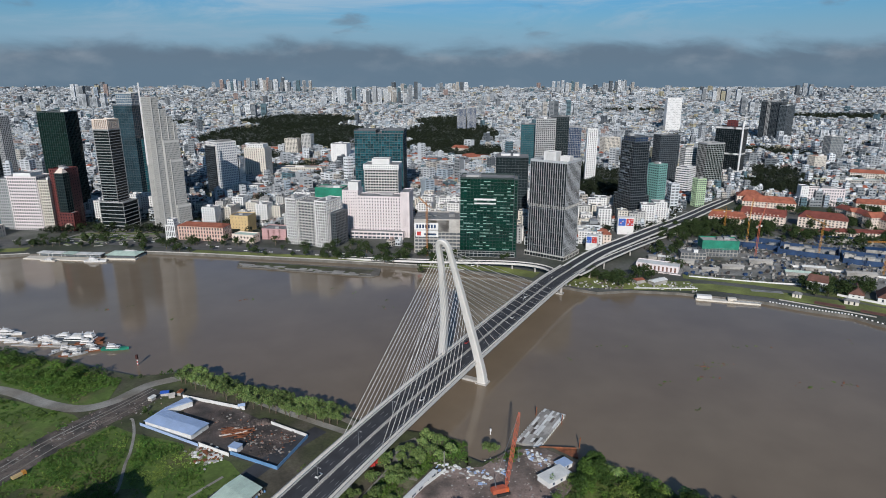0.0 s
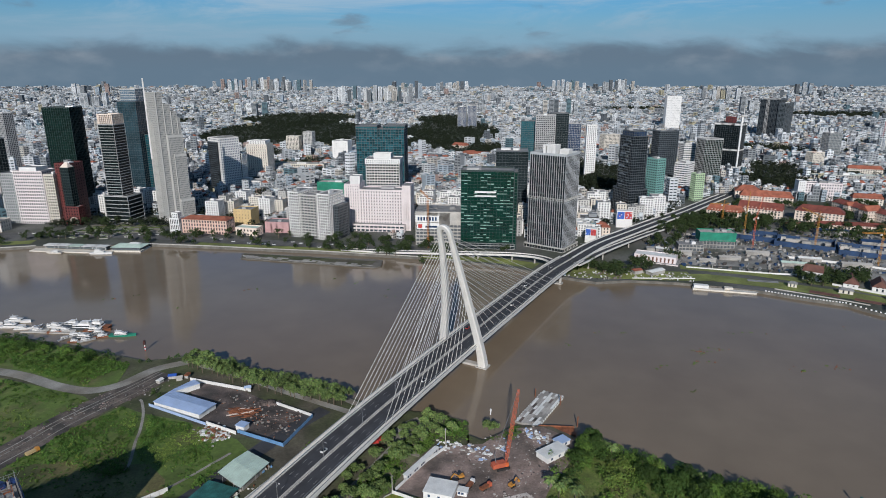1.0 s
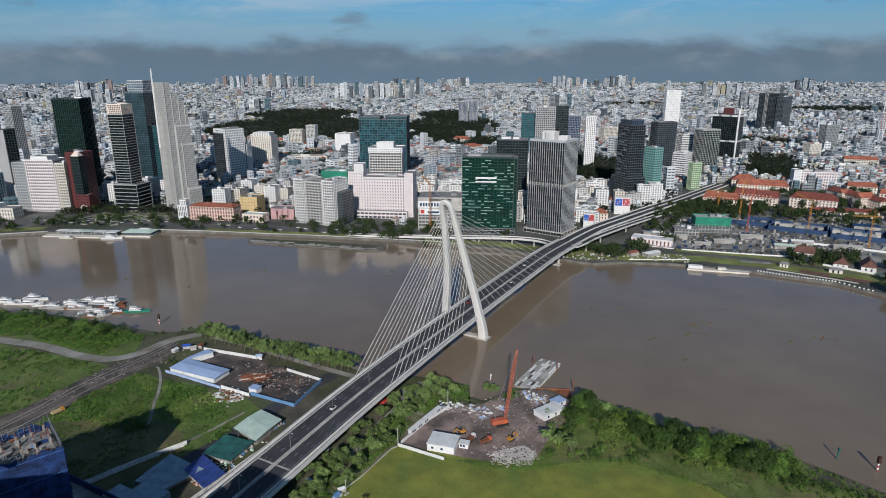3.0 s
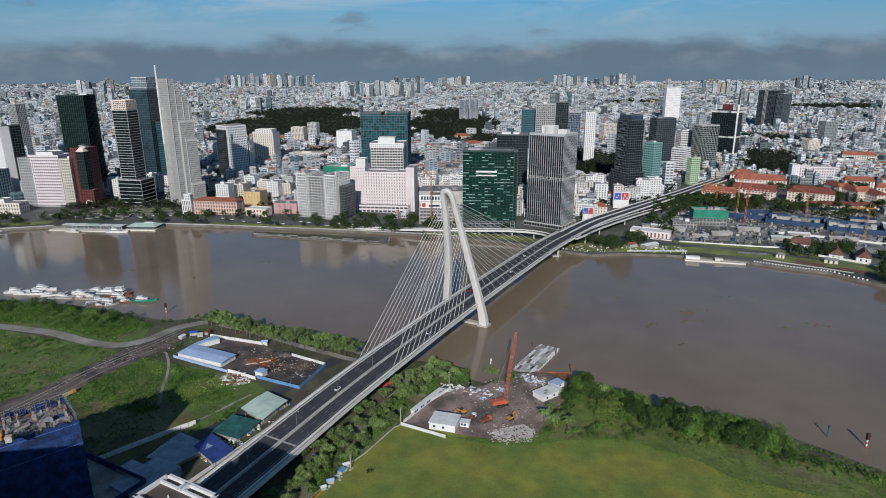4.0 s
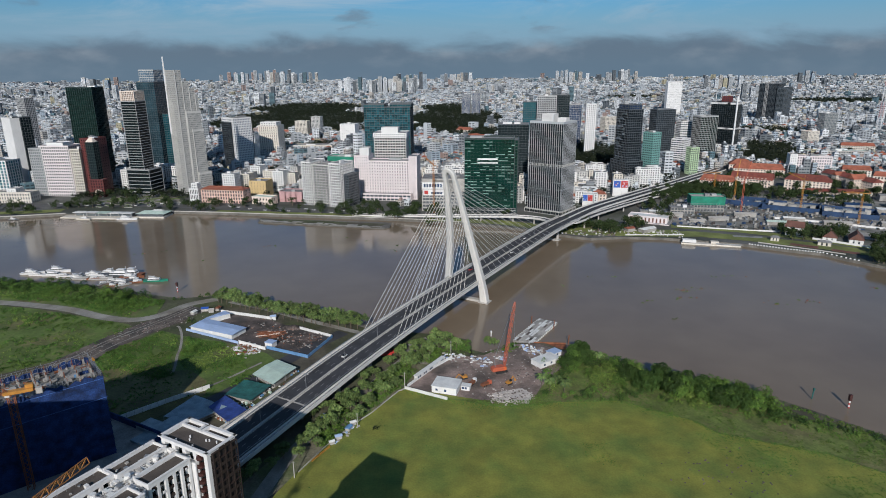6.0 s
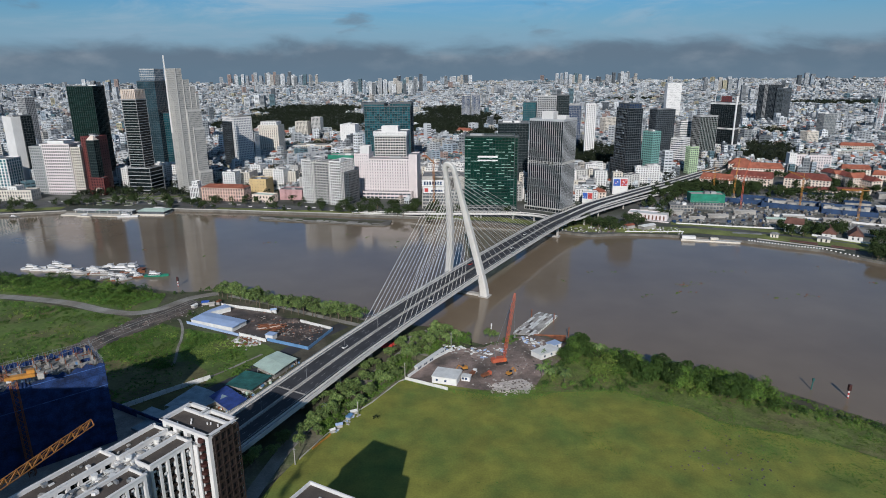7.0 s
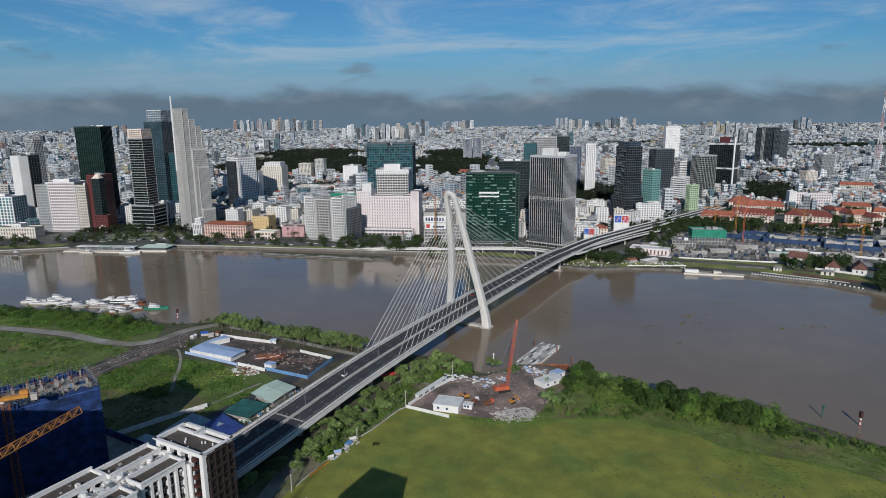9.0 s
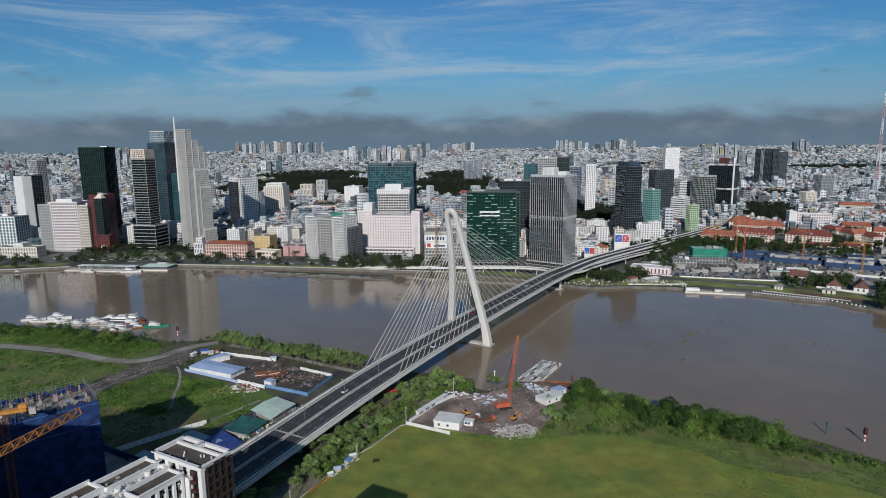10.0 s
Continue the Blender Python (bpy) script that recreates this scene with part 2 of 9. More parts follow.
M = {
    "white": mat("white_paint", (0.70, 0.69, 0.68), 0.7, var=0.07, scale=0.08, fine=0.7),
    "pinkwhite": mat("pale_pink_paint", (0.68, 0.61, 0.61), 0.7, var=0.07, scale=0.08, fine=0.7),
    "offwhite": mat("cream_paint", (0.62, 0.57, 0.50), 0.7, var=0.1, scale=0.08, fine=0.7),
    "grey": mat("grey_render", (0.36, 0.36, 0.36), 0.75, var=0.12, scale=0.08, fine=0.7),
    "darkgrey": mat("dark_cladding", (0.075, 0.085, 0.095), 0.45, var=0.15, scale=0.06, fine=0.7),
    "concrete": mat("concrete", (0.40, 0.38, 0.355), 0.85, var=0.2, scale=0.1, fine=1.2, bump=0.02),
    "quaywall": mat("dark_quay_stone", (0.13, 0.12, 0.105), 0.9, var=0.35, scale=0.1, fine=1.0, bump=0.05),
    "darkbrown": mat("deep_brown_wall", (0.022, 0.015, 0.013), 0.8, var=0.3, scale=0.3, fine=2),
    "maroon": mat("dark_red_paint", (0.055, 0.018, 0.015), 0.6, var=0.2, scale=0.3, fine=2),
    "brownmetal": mat("dark_brown_metal", (0.034, 0.022, 0.019), 0.6, var=0.2, scale=0.3, fine=2),
    "panelgreen": mat("pale_grey_green_panel", (0.21, 0.35, 0.30), 0.5, var=0.15, scale=0.2, fine=1.0, rand=0.35),
    "oldconcrete": mat("stained_concrete", (0.30, 0.285, 0.265), 0.9, var=0.3, scale=0.12, fine=1.5, bump=0.03),
    "stonegrey": mat("light_stone_cladding", (0.50, 0.49, 0.47), 0.6, var=0.06, scale=0.05, fine=0.5),
    "towerstone": mat("warm_grey_cladding", (0.37, 0.365, 0.35), 0.6, var=0.06, scale=0.05, fine=0.5),
    "slate": mat("slate_grey_panel", (0.13, 0.15, 0.17), 0.4, var=0.2, scale=0.06, fine=0.5, rand=0.4),
    "jibsteel": mat("worn_orange_crane_steel", (0.40, 0.17, 0.05), 0.6, var=0.3, scale=0.5, fine=3),
    "netrope": mat("pale_blue_net_edge", (0.05, 0.12, 0.34), 0.8, var=0.4, scale=0.4, fine=2.0),
    "glassdusk": mat("dusk_blue_glass", (0.022, 0.048, 0.062), 0.1, var=0.45, scale=0.04, fine=0.3, spec=0.6),
    "finstone": mat("grey_fins", (0.42, 0.44, 0.46), 0.6, var=0.06, scale=0.05, fine=0.5),
    "redtile": mat("red_stone", (0.125, 0.030, 0.028), 0.55, var=0.15, scale=0.1, fine=0.8),
    "salmon": mat("salmon_paint", (0.64, 0.44, 0.37), 0.75, var=0.1, scale=0.1, fine=0.8),
    "yellow": mat("ochre_paint", (0.55, 0.40, 0.20), 0.75, var=0.1, scale=0.1, fine=0.8),
    "peach": mat("peach_paint", (0.70, 0.59, 0.51), 0.75, var=0.1, scale=0.1, fine=0.8),
    "pink": mat("dusty_pink_paint", (0.45, 0.27, 0.27), 0.7, var=0.12, scale=0.1, fine=0.8),
    "tealwall": mat("pale_teal_cladding", (0.16, 0.34, 0.31), 0.5, var=0.1, scale=0.08, fine=0.7),
    "palegreen": mat("pale_green_paint", (0.46, 0.60, 0.38), 0.7, var=0.1, scale=0.1, fine=0.8),
    "roofred": mat("orange_clay_tiles", (0.31, 0.100, 0.060), 0.85, var=0.3, scale=0.15, fine=2.0, rand=0.15),
    "roofdark": mat("dark_red_clay_tiles", (0.175, 0.048, 0.036), 0.85, var=0.3, scale=0.15, fine=2.0, rand=0.15),
    "roofbrown": mat("brown_clay_tiles", (0.14, 0.065, 0.05), 0.85, var=0.3, scale=0.15, fine=2.0),
    "roofgrey": mat("grey_roofing", (0.22, 0.22, 0.22), 0.85, var=0.3, scale=0.12, fine=1.5),
    "roofbrownflat": mat("brown_bitumen_roof", (0.085, 0.07, 0.06), 0.9, var=0.25, scale=0.2, fine=2.0),
    "oldtin": mat("weathered_blue_sheet", (0.25, 0.33, 0.38), 0.6, var=0.25, scale=0.2, fine=2.0),
    "bluetin": mat("pale_blue_sheet_roof", (0.36, 0.47, 0.68), 0.45, var=0.1, scale=0.15, fine=2.0),
    "greentin": mat("pale_green_sheet_roof", (0.50, 0.62, 0.54), 0.5, var=0.12, scale=0.2, fine=2.0),
    "whitetin": mat("white_sheet_roof", (0.70, 0.70, 0.68), 0.5, var=0.14, scale=0.2, fine=2.0),
    "hoard": mat("dark_blue_hoarding", (0.016, 0.046, 0.115), 0.6, var=0.25, scale=0.15, fine=1.5),
    "bluefence": mat("blue_sheet_fence", (0.13, 0.27, 0.48), 0.5, var=0.15, scale=0.3, fine=2.0),
    "bluenet": mat("blue_safety_net", (0.010, 0.034, 0.125), 0.85, var=0.6, scale=0.25, fine=1.6, bump=0.1),
    "greennet": mat("green_safety_net", (0.015, 0.20, 0.13), 0.8, var=0.25, scale=0.12, fine=1.2, bump=0.05),
    "tealcloth": mat("teal_shade_cloth", (0.02, 0.11, 0.10), 0.8, var=0.35, scale=0.25, fine=2.0, bump=0.05),
    "bluecloth": mat("dark_blue_tarpaulin", (0.03, 0.06, 0.24), 0.6, var=0.3, scale=0.25, fine=2.0, bump=0.05),
    "glass": mat("dark_window_glass", (0.035, 0.045, 0.055), 0.12, var=0.3, scale=0.08, fine=0.5, rand=0.5, spec=0.6),
    "glassblue": mat("blue_window_glass", (0.03, 0.055, 0.11), 0.1, var=0.3, scale=0.06, fine=0.4, spec=0.6),
    "glassgreen": mat("deep_green_glass", (0.003, 0.028, 0.020), 0.12, var=0.3, scale=0.05, fine=0.3, spec=0.5),
    "glassteal": mat("teal_glass", (0.012, 0.068, 0.085), 0.10, var=0.4, scale=0.05, fine=0.25, spec=0.6, rand=0.55),
    "glassblack": mat("black_glass", (0.012, 0.018, 0.02), 0.16, var=0.3, scale=0.05, fine=0.3, spec=0.4, rand=0.4),
    "bottle": mat("dark_green_ribs", (0.022, 0.038, 0.036), 0.4, var=0.15, scale=0.06, fine=0.7),
    "bottleglass": mat("bottle_green_glass", (0.004, 0.017, 0.014), 0.14, var=0.35, scale=0.05, fine=0.3, spec=0.4),
    "glassink": mat("blue_black_glass", (0.014, 0.019, 0.024), 0.2, var=0.4, scale=0.06, fine=0.3, spec=0.3),
    "glassgrey": mat("grey_glass", (0.13, 0.15, 0.16), 0.14, var=0.25, scale=0.06, fine=0.3, spec=0.6),
    "glasssky": mat("light_blue_glass", (0.10, 0.15, 0.20), 0.1, var=0.2, scale=0.06, fine=0.3, spec=0.8),
    "steelwhite": mat("white_steel_paint", (0.64, 0.62, 0.59), 0.5, var=0.06, scale=0.1, fine=0.8),
    "asphalt": mat("asphalt", (0.042, 0.043, 0.049), 0.85, var=0.25, scale=0.12, fine=2.5),
    "quayroad": mat("grey_quay_road", (0.095, 0.095, 0.095), 0.9, var=0.25, scale=0.1, fine=1.5),
    "oldroad": mat("pale_worn_road", (0.27, 0.26, 0.235), 0.95, var=0.25, scale=0.1, fine=1.5, second=(0.20, 0.18, 0.15)),
    "dirt": mat("brown_earth", (0.270, 0.202, 0.176), 0.95, var=0.35, scale=0.12, fine=1.2, bump=0.08, second=(0.115, 0.092, 0.080)),
    "darkdirt": mat("dark_wet_earth", (0.055, 0.048, 0.046), 0.95, var=0.4, scale=0.12, fine=1.4, bump=0.08, second=(0.13, 0.10, 0.09)),
    "track": mat("brown_track_earth", (0.125, 0.102, 0.088), 0.95, var=0.4, scale=0.15, fine=1.4, bump=0.08, second=(0.058, 0.052, 0.048), sharp=(0.42, 0.6)),
    "sand": mat("pale_rubble_sand", (0.50, 0.455, 0.42), 0.95, var=0.25, scale=0.2, fine=1.5, bump=0.06),
    "paint": mat("worn_road_paint", (0.34, 0.34, 0.33), 0.7, var=0.15, scale=0.3, fine=3),
    "orange": mat("orange_machine_paint", (0.56, 0.12, 0.035), 0.5, var=0.2, scale=0.3, fine=2),
    "cranered": mat("red_crane_paint", (0.48, 0.115, 0.06), 0.5, var=0.2, scale=0.3, fine=2),
    "craneyellow": mat("yellow_crane_paint", (0.50, 0.23, 0.045), 0.5, var=0.2, scale=0.3, fine=2),
    "rust": mat("rusty_steel", (0.21, 0.075, 0.035), 0.8, var=0.35, scale=0.4, fine=3),
    "steel": mat("galvanised_steel", (0.30, 0.31, 0.32), 0.5, 0.5, var=0.2, scale=0.5, fine=3),
    "trunk": mat("bark", (0.13, 0.10, 0.075), 0.95, var=0.3, scale=1.0, fine=5.0),
    "red": mat("red_paint", (0.45, 0.04, 0.035), 0.55, var=0.12, scale=0.3, fine=2),
    "blue": mat("blue_paint", (0.03, 0.10, 0.42), 0.55, var=0.12, scale=0.3, fine=2),
    "lime": mat("lime_paint", (0.40, 0.55, 0.08), 0.7, var=0.12, scale=0.2, fine=1),
    "rubber": mat("black_rubber", (0.02, 0.02, 0.02), 0.8, var=0.2, scale=1, fine=4),
}
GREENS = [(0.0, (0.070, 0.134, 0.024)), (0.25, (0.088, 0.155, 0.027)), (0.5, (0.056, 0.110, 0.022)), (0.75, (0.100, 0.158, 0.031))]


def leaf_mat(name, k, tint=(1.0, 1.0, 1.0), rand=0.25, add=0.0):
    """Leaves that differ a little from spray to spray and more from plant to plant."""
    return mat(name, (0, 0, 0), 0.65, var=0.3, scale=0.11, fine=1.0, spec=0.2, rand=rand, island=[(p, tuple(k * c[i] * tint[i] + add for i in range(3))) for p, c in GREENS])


M["leaf"] = leaf_mat("broad_leaves", 1.0)
M["deepleaf"] = leaf_mat("deep_green_leaves", 0.52, (0.92, 1.0, 1.15))
M["paleleaf"] = leaf_mat("pale_weed_leaves", 1.30, (1.22, 1.0, 1.15))
M["weed"] = leaf_mat("bright_weed_leaves", 1.22, (0.86, 1.0, 1.0))
# near black and bluish: crown shade and distance haze put into the leaf colour
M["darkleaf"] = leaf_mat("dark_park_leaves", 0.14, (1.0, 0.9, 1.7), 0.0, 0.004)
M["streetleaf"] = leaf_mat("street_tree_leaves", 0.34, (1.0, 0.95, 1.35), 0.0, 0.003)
M["oliveleaf"] = leaf_mat("olive_leaves", 1.32, (1.16, 0.95, 1.6), 0.4)
M["lawn"] = mat("mown_field_grass", (0.204, 0.210, 0.036), 0.95, var=0.20, scale=0.11, fine=1.1, second=(0.118, 0.166, 0.031), sharp=(0.40, 0.68))
M["rough"] = mat("rough_bank_grass", (0.108, 0.142, 0.034), 0.95, var=0.35, scale=0.12, fine=0.9, bump=0.12, second=(0.130, 0.126, 0.050), sharp=(0.46, 0.66))
M["meadow"] = mat("rough_meadow", (0.088, 0.135, 0.027), 0.95, var=0.3, scale=0.06, fine=0.5, bump=0.2, second=(0.130, 0.120, 0.050), sharp=(0.50, 0.66))
M["quaygrass"] = mat("riverside_grass", (0.185, 0.210, 0.058), 0.95, var=0.3, scale=0.05, fine=0.6, second=(0.125, 0.148, 0.045), sharp=(0.42, 0.62))
M["scrub"] = mat("damp_grass_and_earth", (0.062, 0.074, 0.030), 0.95, var=0.35, scale=0.06, fine=0.6, bump=0.1, second=(0.085, 0.075, 0.055), sharp=(0.42, 0.6))
M["standearth"] = mat("dry_olive_earth", (0.165, 0.150, 0.100), 0.95, var=0.35, scale=0.12, fine=1.0, bump=0.1, second=(0.095, 0.115, 0.045), sharp=(0.42, 0.62))
M["olive"] = mat("trampled_olive_grass", (0.125, 0.115, 0.045), 0.95, var=0.4, scale=0.05, fine=0.7, bump=0.15, second=(0.055, 0.070, 0.022), sharp=(0.42, 0.62))
M["siteground"] = mat("grey_site_ground", (0.26, 0.25, 0.235), 0.95, var=0.35, scale=0.05, fine=0.6, second=(0.085, 0.085, 0.07), sharp=(0.42, 0.62))
M["townground"] = mat("town_ground", (0.115, 0.115, 0.11), 0.95, var=0.3, scale=0.02, fine=0.3, second=(0.045, 0.055, 0.035))
M["water"] = mat("brown_river_water", (0.192, 0.148, 0.105), 0.10, var=0.10, scale=0.006, fine=0.03, spec=0.36)
wt = M["water"].node_tree
w_co = wt.nodes.new("ShaderNodeTexCoord")
w_rip = wt.nodes.new("ShaderNodeTexNoise")
w_rip.inputs["Scale"].default_value, w_rip.inputs["Detail"].default_value = 0.22, 4
wt.links.new(w_co.outputs["Object"], w_rip.inputs["Vector"])
w_bmp = wt.nodes.new("ShaderNodeBump")
w_bmp.inputs["Strength"].default_value, w_bmp.inputs["Distance"].default_value = 0.25, 0.12
wt.links.new(w_rip.outputs["Fac"], w_bmp.inputs["Height"])
wt.links.new(w_bmp.outputs[0], wt.nodes["Principled BSDF"].inputs["Normal"])

# ---- ground, river, roads ----
def far_rise(y):
    """The city's ground climbs gently far inland."""
    k = max(0.0, (y - 1300.0) / 3650.0)
    return 2.8 + 112.0 * k ** 1.6


FAR_SHORE = [(-5000, -300), (-2000, 120), (-1000, 250), (-760, 285), (-591, 304), (-520, 322), (-380, 332), (-300, 322), (-240, 312), (-160, 300), (-76, 284), (-20, 273),
             (60, 243), (132, 198), (155, 186), (192, 192), (240, 185), (310, 161), (351, 135), (378, 122), (389, 104), (410, 79), (470, 10), (600, -140), (900, -480), (1500, -1200), (5000, -5000)]
NEAR_SHORE = [(-5000, -1500), (-2000, -200), (-1000, 40), (-600, 70), (-470, 62), (-414, 52), (-357, 44), (-300, 28), (-270, 15), (-231, 1), (-195, 7), (-136, -16), (-67, -55), (-30, -70), (-4, -76), (12, -84),
              (11, -98), (20, -104), (32, -96), (39, -88), (62, -88), (75, -100), (99, -113), (136, -142), (167, -149), (198, -177), (221, -201), (270, -280), (330, -420), (420, -800), (600, -2000), (900, -5000)]


def shore_y(line, x):
    return float(np.interp(x, [p[0] for p in line], [p[1] for p in line]))


ground = Mesh()
cols = sorted({p[0] for p in FAR_SHORE} | set(range(-4800, 5000, 400)))
rows_y = [0.0, 0.02, 0.05, 0.09, 0.15, 0.22, 0.30, 0.4, 0.5, 0.6, 0.7, 0.8, 0.9, 1.0]
for a, b in zip(cols, cols[1:]):
    ya, yb = shore_y(FAR_SHORE, a), shore_y(FAR_SHORE, b)
    ground.quad((a, ya - 0.6, -2), (b, yb - 0.6, -2), (b, yb, 2.8), (a, ya, 2.8), 1)
    for r0, r1 in zip(rows_y, rows_y[1:]):
        q = []
        for x, y0, r in ((a, ya, r0), (b, yb, r0), (b, yb, r1), (a, ya, r1)):
            y = y0 + (5200 - y0) * r
            q.append((x, y, far_rise(y)))
        ground.quad(*q, 0)
structure("ground", ground, [M["townground"], M["quaywall"]], "city ground with a stained concrete river wall")
near = Mesh()
cols = [p[0] for p in NEAR_SHORE]
for (xa, ya), (xb, yb) in zip(NEAR_SHORE, NEAR_SHORE[1:]):
    if xb - xa > 0.1:
        near.quad((xa, ya + 2.2, -1.5), (xa, ya, 2.6), (xb, yb, 2.6), (xb, yb + 2.2, -1.5), 0)
        near.quad((xa, -5200, 2.6), (xb, -5200, 2.6), (xb, yb, 2.6), (xa, ya, 2.6), 0)
structure("ground_near_bank", near, M["scrub"], "damp grassy ground of the undeveloped river bank")
water = Mesh().quad((-5200, -5200, 0), (5200, -5200, 0), (5200, 1500, 0), (-5200, 1500, 0))
structure("water", water, M["water"], "calm muddy brown river water")


def ribbon(pts, width, z=None, off=0.0):
    """Left and right edge points along a line of (x, y) or (x, y, z)."""
    out = []
    for i, p in enumerate(pts):
        a, b = Vector(pts[max(0, i - 1)][:2]), Vector(pts[min(len(pts) - 1, i + 1)][:2])
        d = (b - a).normalized()
        n = Vector((d.y, -d.x))
        zz = p[2] if z is None else z
        c = Vector(p[:2])
        l, r = c + n * (off - width / 2), c + n * (off + width / 2)
        out.append(((l.x, l.y, zz), (r.x, r.y, zz)))
    return out


def smooth_line(pts, n=8):
    """Catmull-Rom through the points."""
    out = []
    P = [Vector(p) for p in pts]
    P = [P[0] * 2 - P[1]] + P + [P[-1] * 2 - P[-2]]
    for i in range(1, len(P) - 2):
        a, b, c, d = P[i - 1:i + 3]
        for k in range(n):
            t = k / n
            out.append(tuple(0.5 * ((2 * b) + (c - a) * t + (2 * a - 5 * b + 4 * c - d) * t * t + (3 * b - a - 3 * c + d) * t ** 3)))
    out.append(tuple(P[-2]))
    return out


def strip(mesh, pts, width, z=None, off=0.0, mi=0):
    e = ribbon(pts, width, z, off)
    for (a, b), (c, d) in zip(e, e[1:]):
        mesh.quad(a, b, d, c, mi)
    return mesh


def wall_strip(mesh, pts, width, height, off=0.0, lift=0.0, mi=0):
    """A wall or kerb of box section along a line."""
    e = ribbon(pts, width, None, off)
    for (a, b), (c, d) in zip(e, e[1:]):
        a, b, c, d = [Vector(v) + Vector((0, 0, lift)) for v in (a, b, c, d)]
        u = Vector((0, 0, height))
        mesh.quad(tuple(a + u), tuple(b + u), tuple(d + u), tuple(c + u), mi)
        mesh.quad(tuple(a), tuple(a + u), tuple(c + u), tuple(c), mi)
        mesh.quad(tuple(b), tuple(d), tuple(d + u), tuple(b + u), mi)
        mesh.quad(tuple(c), tuple(d), tuple(b), tuple(a), mi)
    for (a, b), sgn in ((e[0], 1), (e[-1], -1)):
        a, b = Vector(a) + Vector((0, 0, lift)), Vector(b) + Vector((0, 0, lift))
        u = Vector((0, 0, height))
        q = [tuple(a), tuple(b), tuple(b + u), tuple(a + u)]
        mesh.quad(*(q if sgn > 0 else q[::-1]), mi)
    return mesh


# open ground of the near bank, each patch a little above the last
def patch(name, pts, z, material, label):
    return structure(name, Mesh().prism(pts, z - 0.5, z), material, label)


patch("field", [(-71, -222), (-54, -191), (-33, -156), (-27, -152), (-4, -160), (20, -167), (43, -166), (61, -160), (96, -158), (110, -166), (130, -178), (140, -190), (162, -200), (186, -210), (206, -226), (270, -330), (330, -560), (330, -900), (-90, -900), (-92, -480), (-96, -300), (-80, -245)][::-1], 2.9, M["lawn"], "broad mown green field")
patch("rough_margin", [(-4, -164), (22, -173), (45, -172), (61, -168), (96, -167), (107, -176), (127, -187), (137, -200), (160, -209), (183, -218), (200, -233), (240, -290), (262, -290), (232, -222), (215, -203), (192, -190), (157, -168), (129, -158), (102, -136), (76, -106), (70, -124), (52, -150), (44, -168), (20, -166)], 2.94, M["rough"], "rough weedy margin between field and river")
patch("meadow_west", [(-1200, -60), (-430, 0), (-330, -24), (-245, -54), (-235, -62), (-262, -115), (-330, -165), (-420, -220), (-1200, -500)], 2.75, M["meadow"], "overgrown green meadow")
patch("meadow_shore", [(-1200, -20), (-440, 22), (-414, 46), (-357, 38), (-300, 22), (-270, 9), (-238, -6), (-232, -40), (-250, -44), (-325, -14), (-430, 8), (-1200, -40)][::-1], 2.75, M["meadow"], "overgrown meadow along the shore")
patch("meadow_mid", [(-214, -66), (-196, -75), (-160, -86), (-126, -104), (-112, -120), (-124, -142), (-150, -166), (-172, -182), (-190, -190), (-236, -160), (-252, -135), (-236, -95), (-222, -80)][::-1], 2.75, M["meadow"], "overgrown meadow with a trodden path")
patch("bare_meadow", [(-252, -135), (-228, -128), (-206, -124), (-186, -130), (-168, -128), (-152, -142), (-146, -160), (-172, -196), (-200, -214), (-236, -190)], 2.79, M["olive"], "trampled olive grass and bare earth")
patch("yard_ground", [(-184, -31), (-141, -46), (-113, -64), (-86, -79), (-96, -112), (-126, -99), (-150, -87), (-158, -82)][::-1], 2.80, M["darkdirt"], "dark wet earth of a storage yard")
patch("site_ground", [(-27, -152), (-22, -130), (-10, -112), (20, -108), (36, -92), (58, -90), (74, -104), (70, -122), (52, -150), (44, -170), (20, -168), (-4, -163)][::-1], 2.85, M["dirt"], "trampled brown earth of a building site")
patch("stand_ground", [(-108, -262), (-90, -222), (-62, -172), (-38, -128), (-20, -92), (-8, -88), (-16, -122), (-31, -154), (-54, -190), (-74, -232), (-90, -262)], 2.72, M["standearth"], "dry olive earth and grass under the trees")
patch("bare_earth", [(-36, -98), (-29, -86), (-20, -79), (-13, -92), (-14, -110), (-17, -121), (-29, -117)], 2.88, M["oldroad"], "pale trodden earth beside the bridge abutment")
patch("rubble_ground", [(22, -158), (40, -152), (46, -160), (42, -170), (24, -168)][::-1], 2.95, M["sand"], "spread of pale rubble and sand")
old_road = Mesh()
strip(old_road, smooth_line([(-700, 10), (-430, -2), (-324, -19), (-272, -40), (-246, -46), (-229, -37), (-215, -14), (-196, -2)]), 9.0, 2.87)
structure("road_old", old_road, M["oldroad"], "pale worn road along the shore")
dirt_road = Mesh()
strip(dirt_road, smooth_line([(-206, -20), (-218, -45), (-240, -85), (-252, -118), (-275, -165), (-330, -240), (-420, -380)]), 23.0, 2.83)
structure("road_earth", dirt_road, M["track"], "wide dark earth track with ruts")
ruts = Mesh()
for o in (-6.5, 1.2, 4.8):
    strip(ruts, smooth_line([(-206, -20), (-218, -45), (-240, -85), (-252, -118), (-275, -165), (-330, -240)]), 0.9, 2.9, o)
structure("track_ruts", ruts, M["oldroad"], "pale dried ruts in the earth track")
path = Mesh()
strip(path, smooth_line([(-206, -58), (-203, -61), (-195, -76), (-188, -95), (-185, -107), (-179, -125), (-177, -135)]), 1.7, 2.86)
strip(path, smooth_line([(-178, -175), (-160, -160), (-145, -146), (-132, -128), (-125, -118)]), 1.8, 2.86)
structure("footpath", path, M["oldroad"], "narrow trodden footpath through the meadow")
walkway = Mesh()
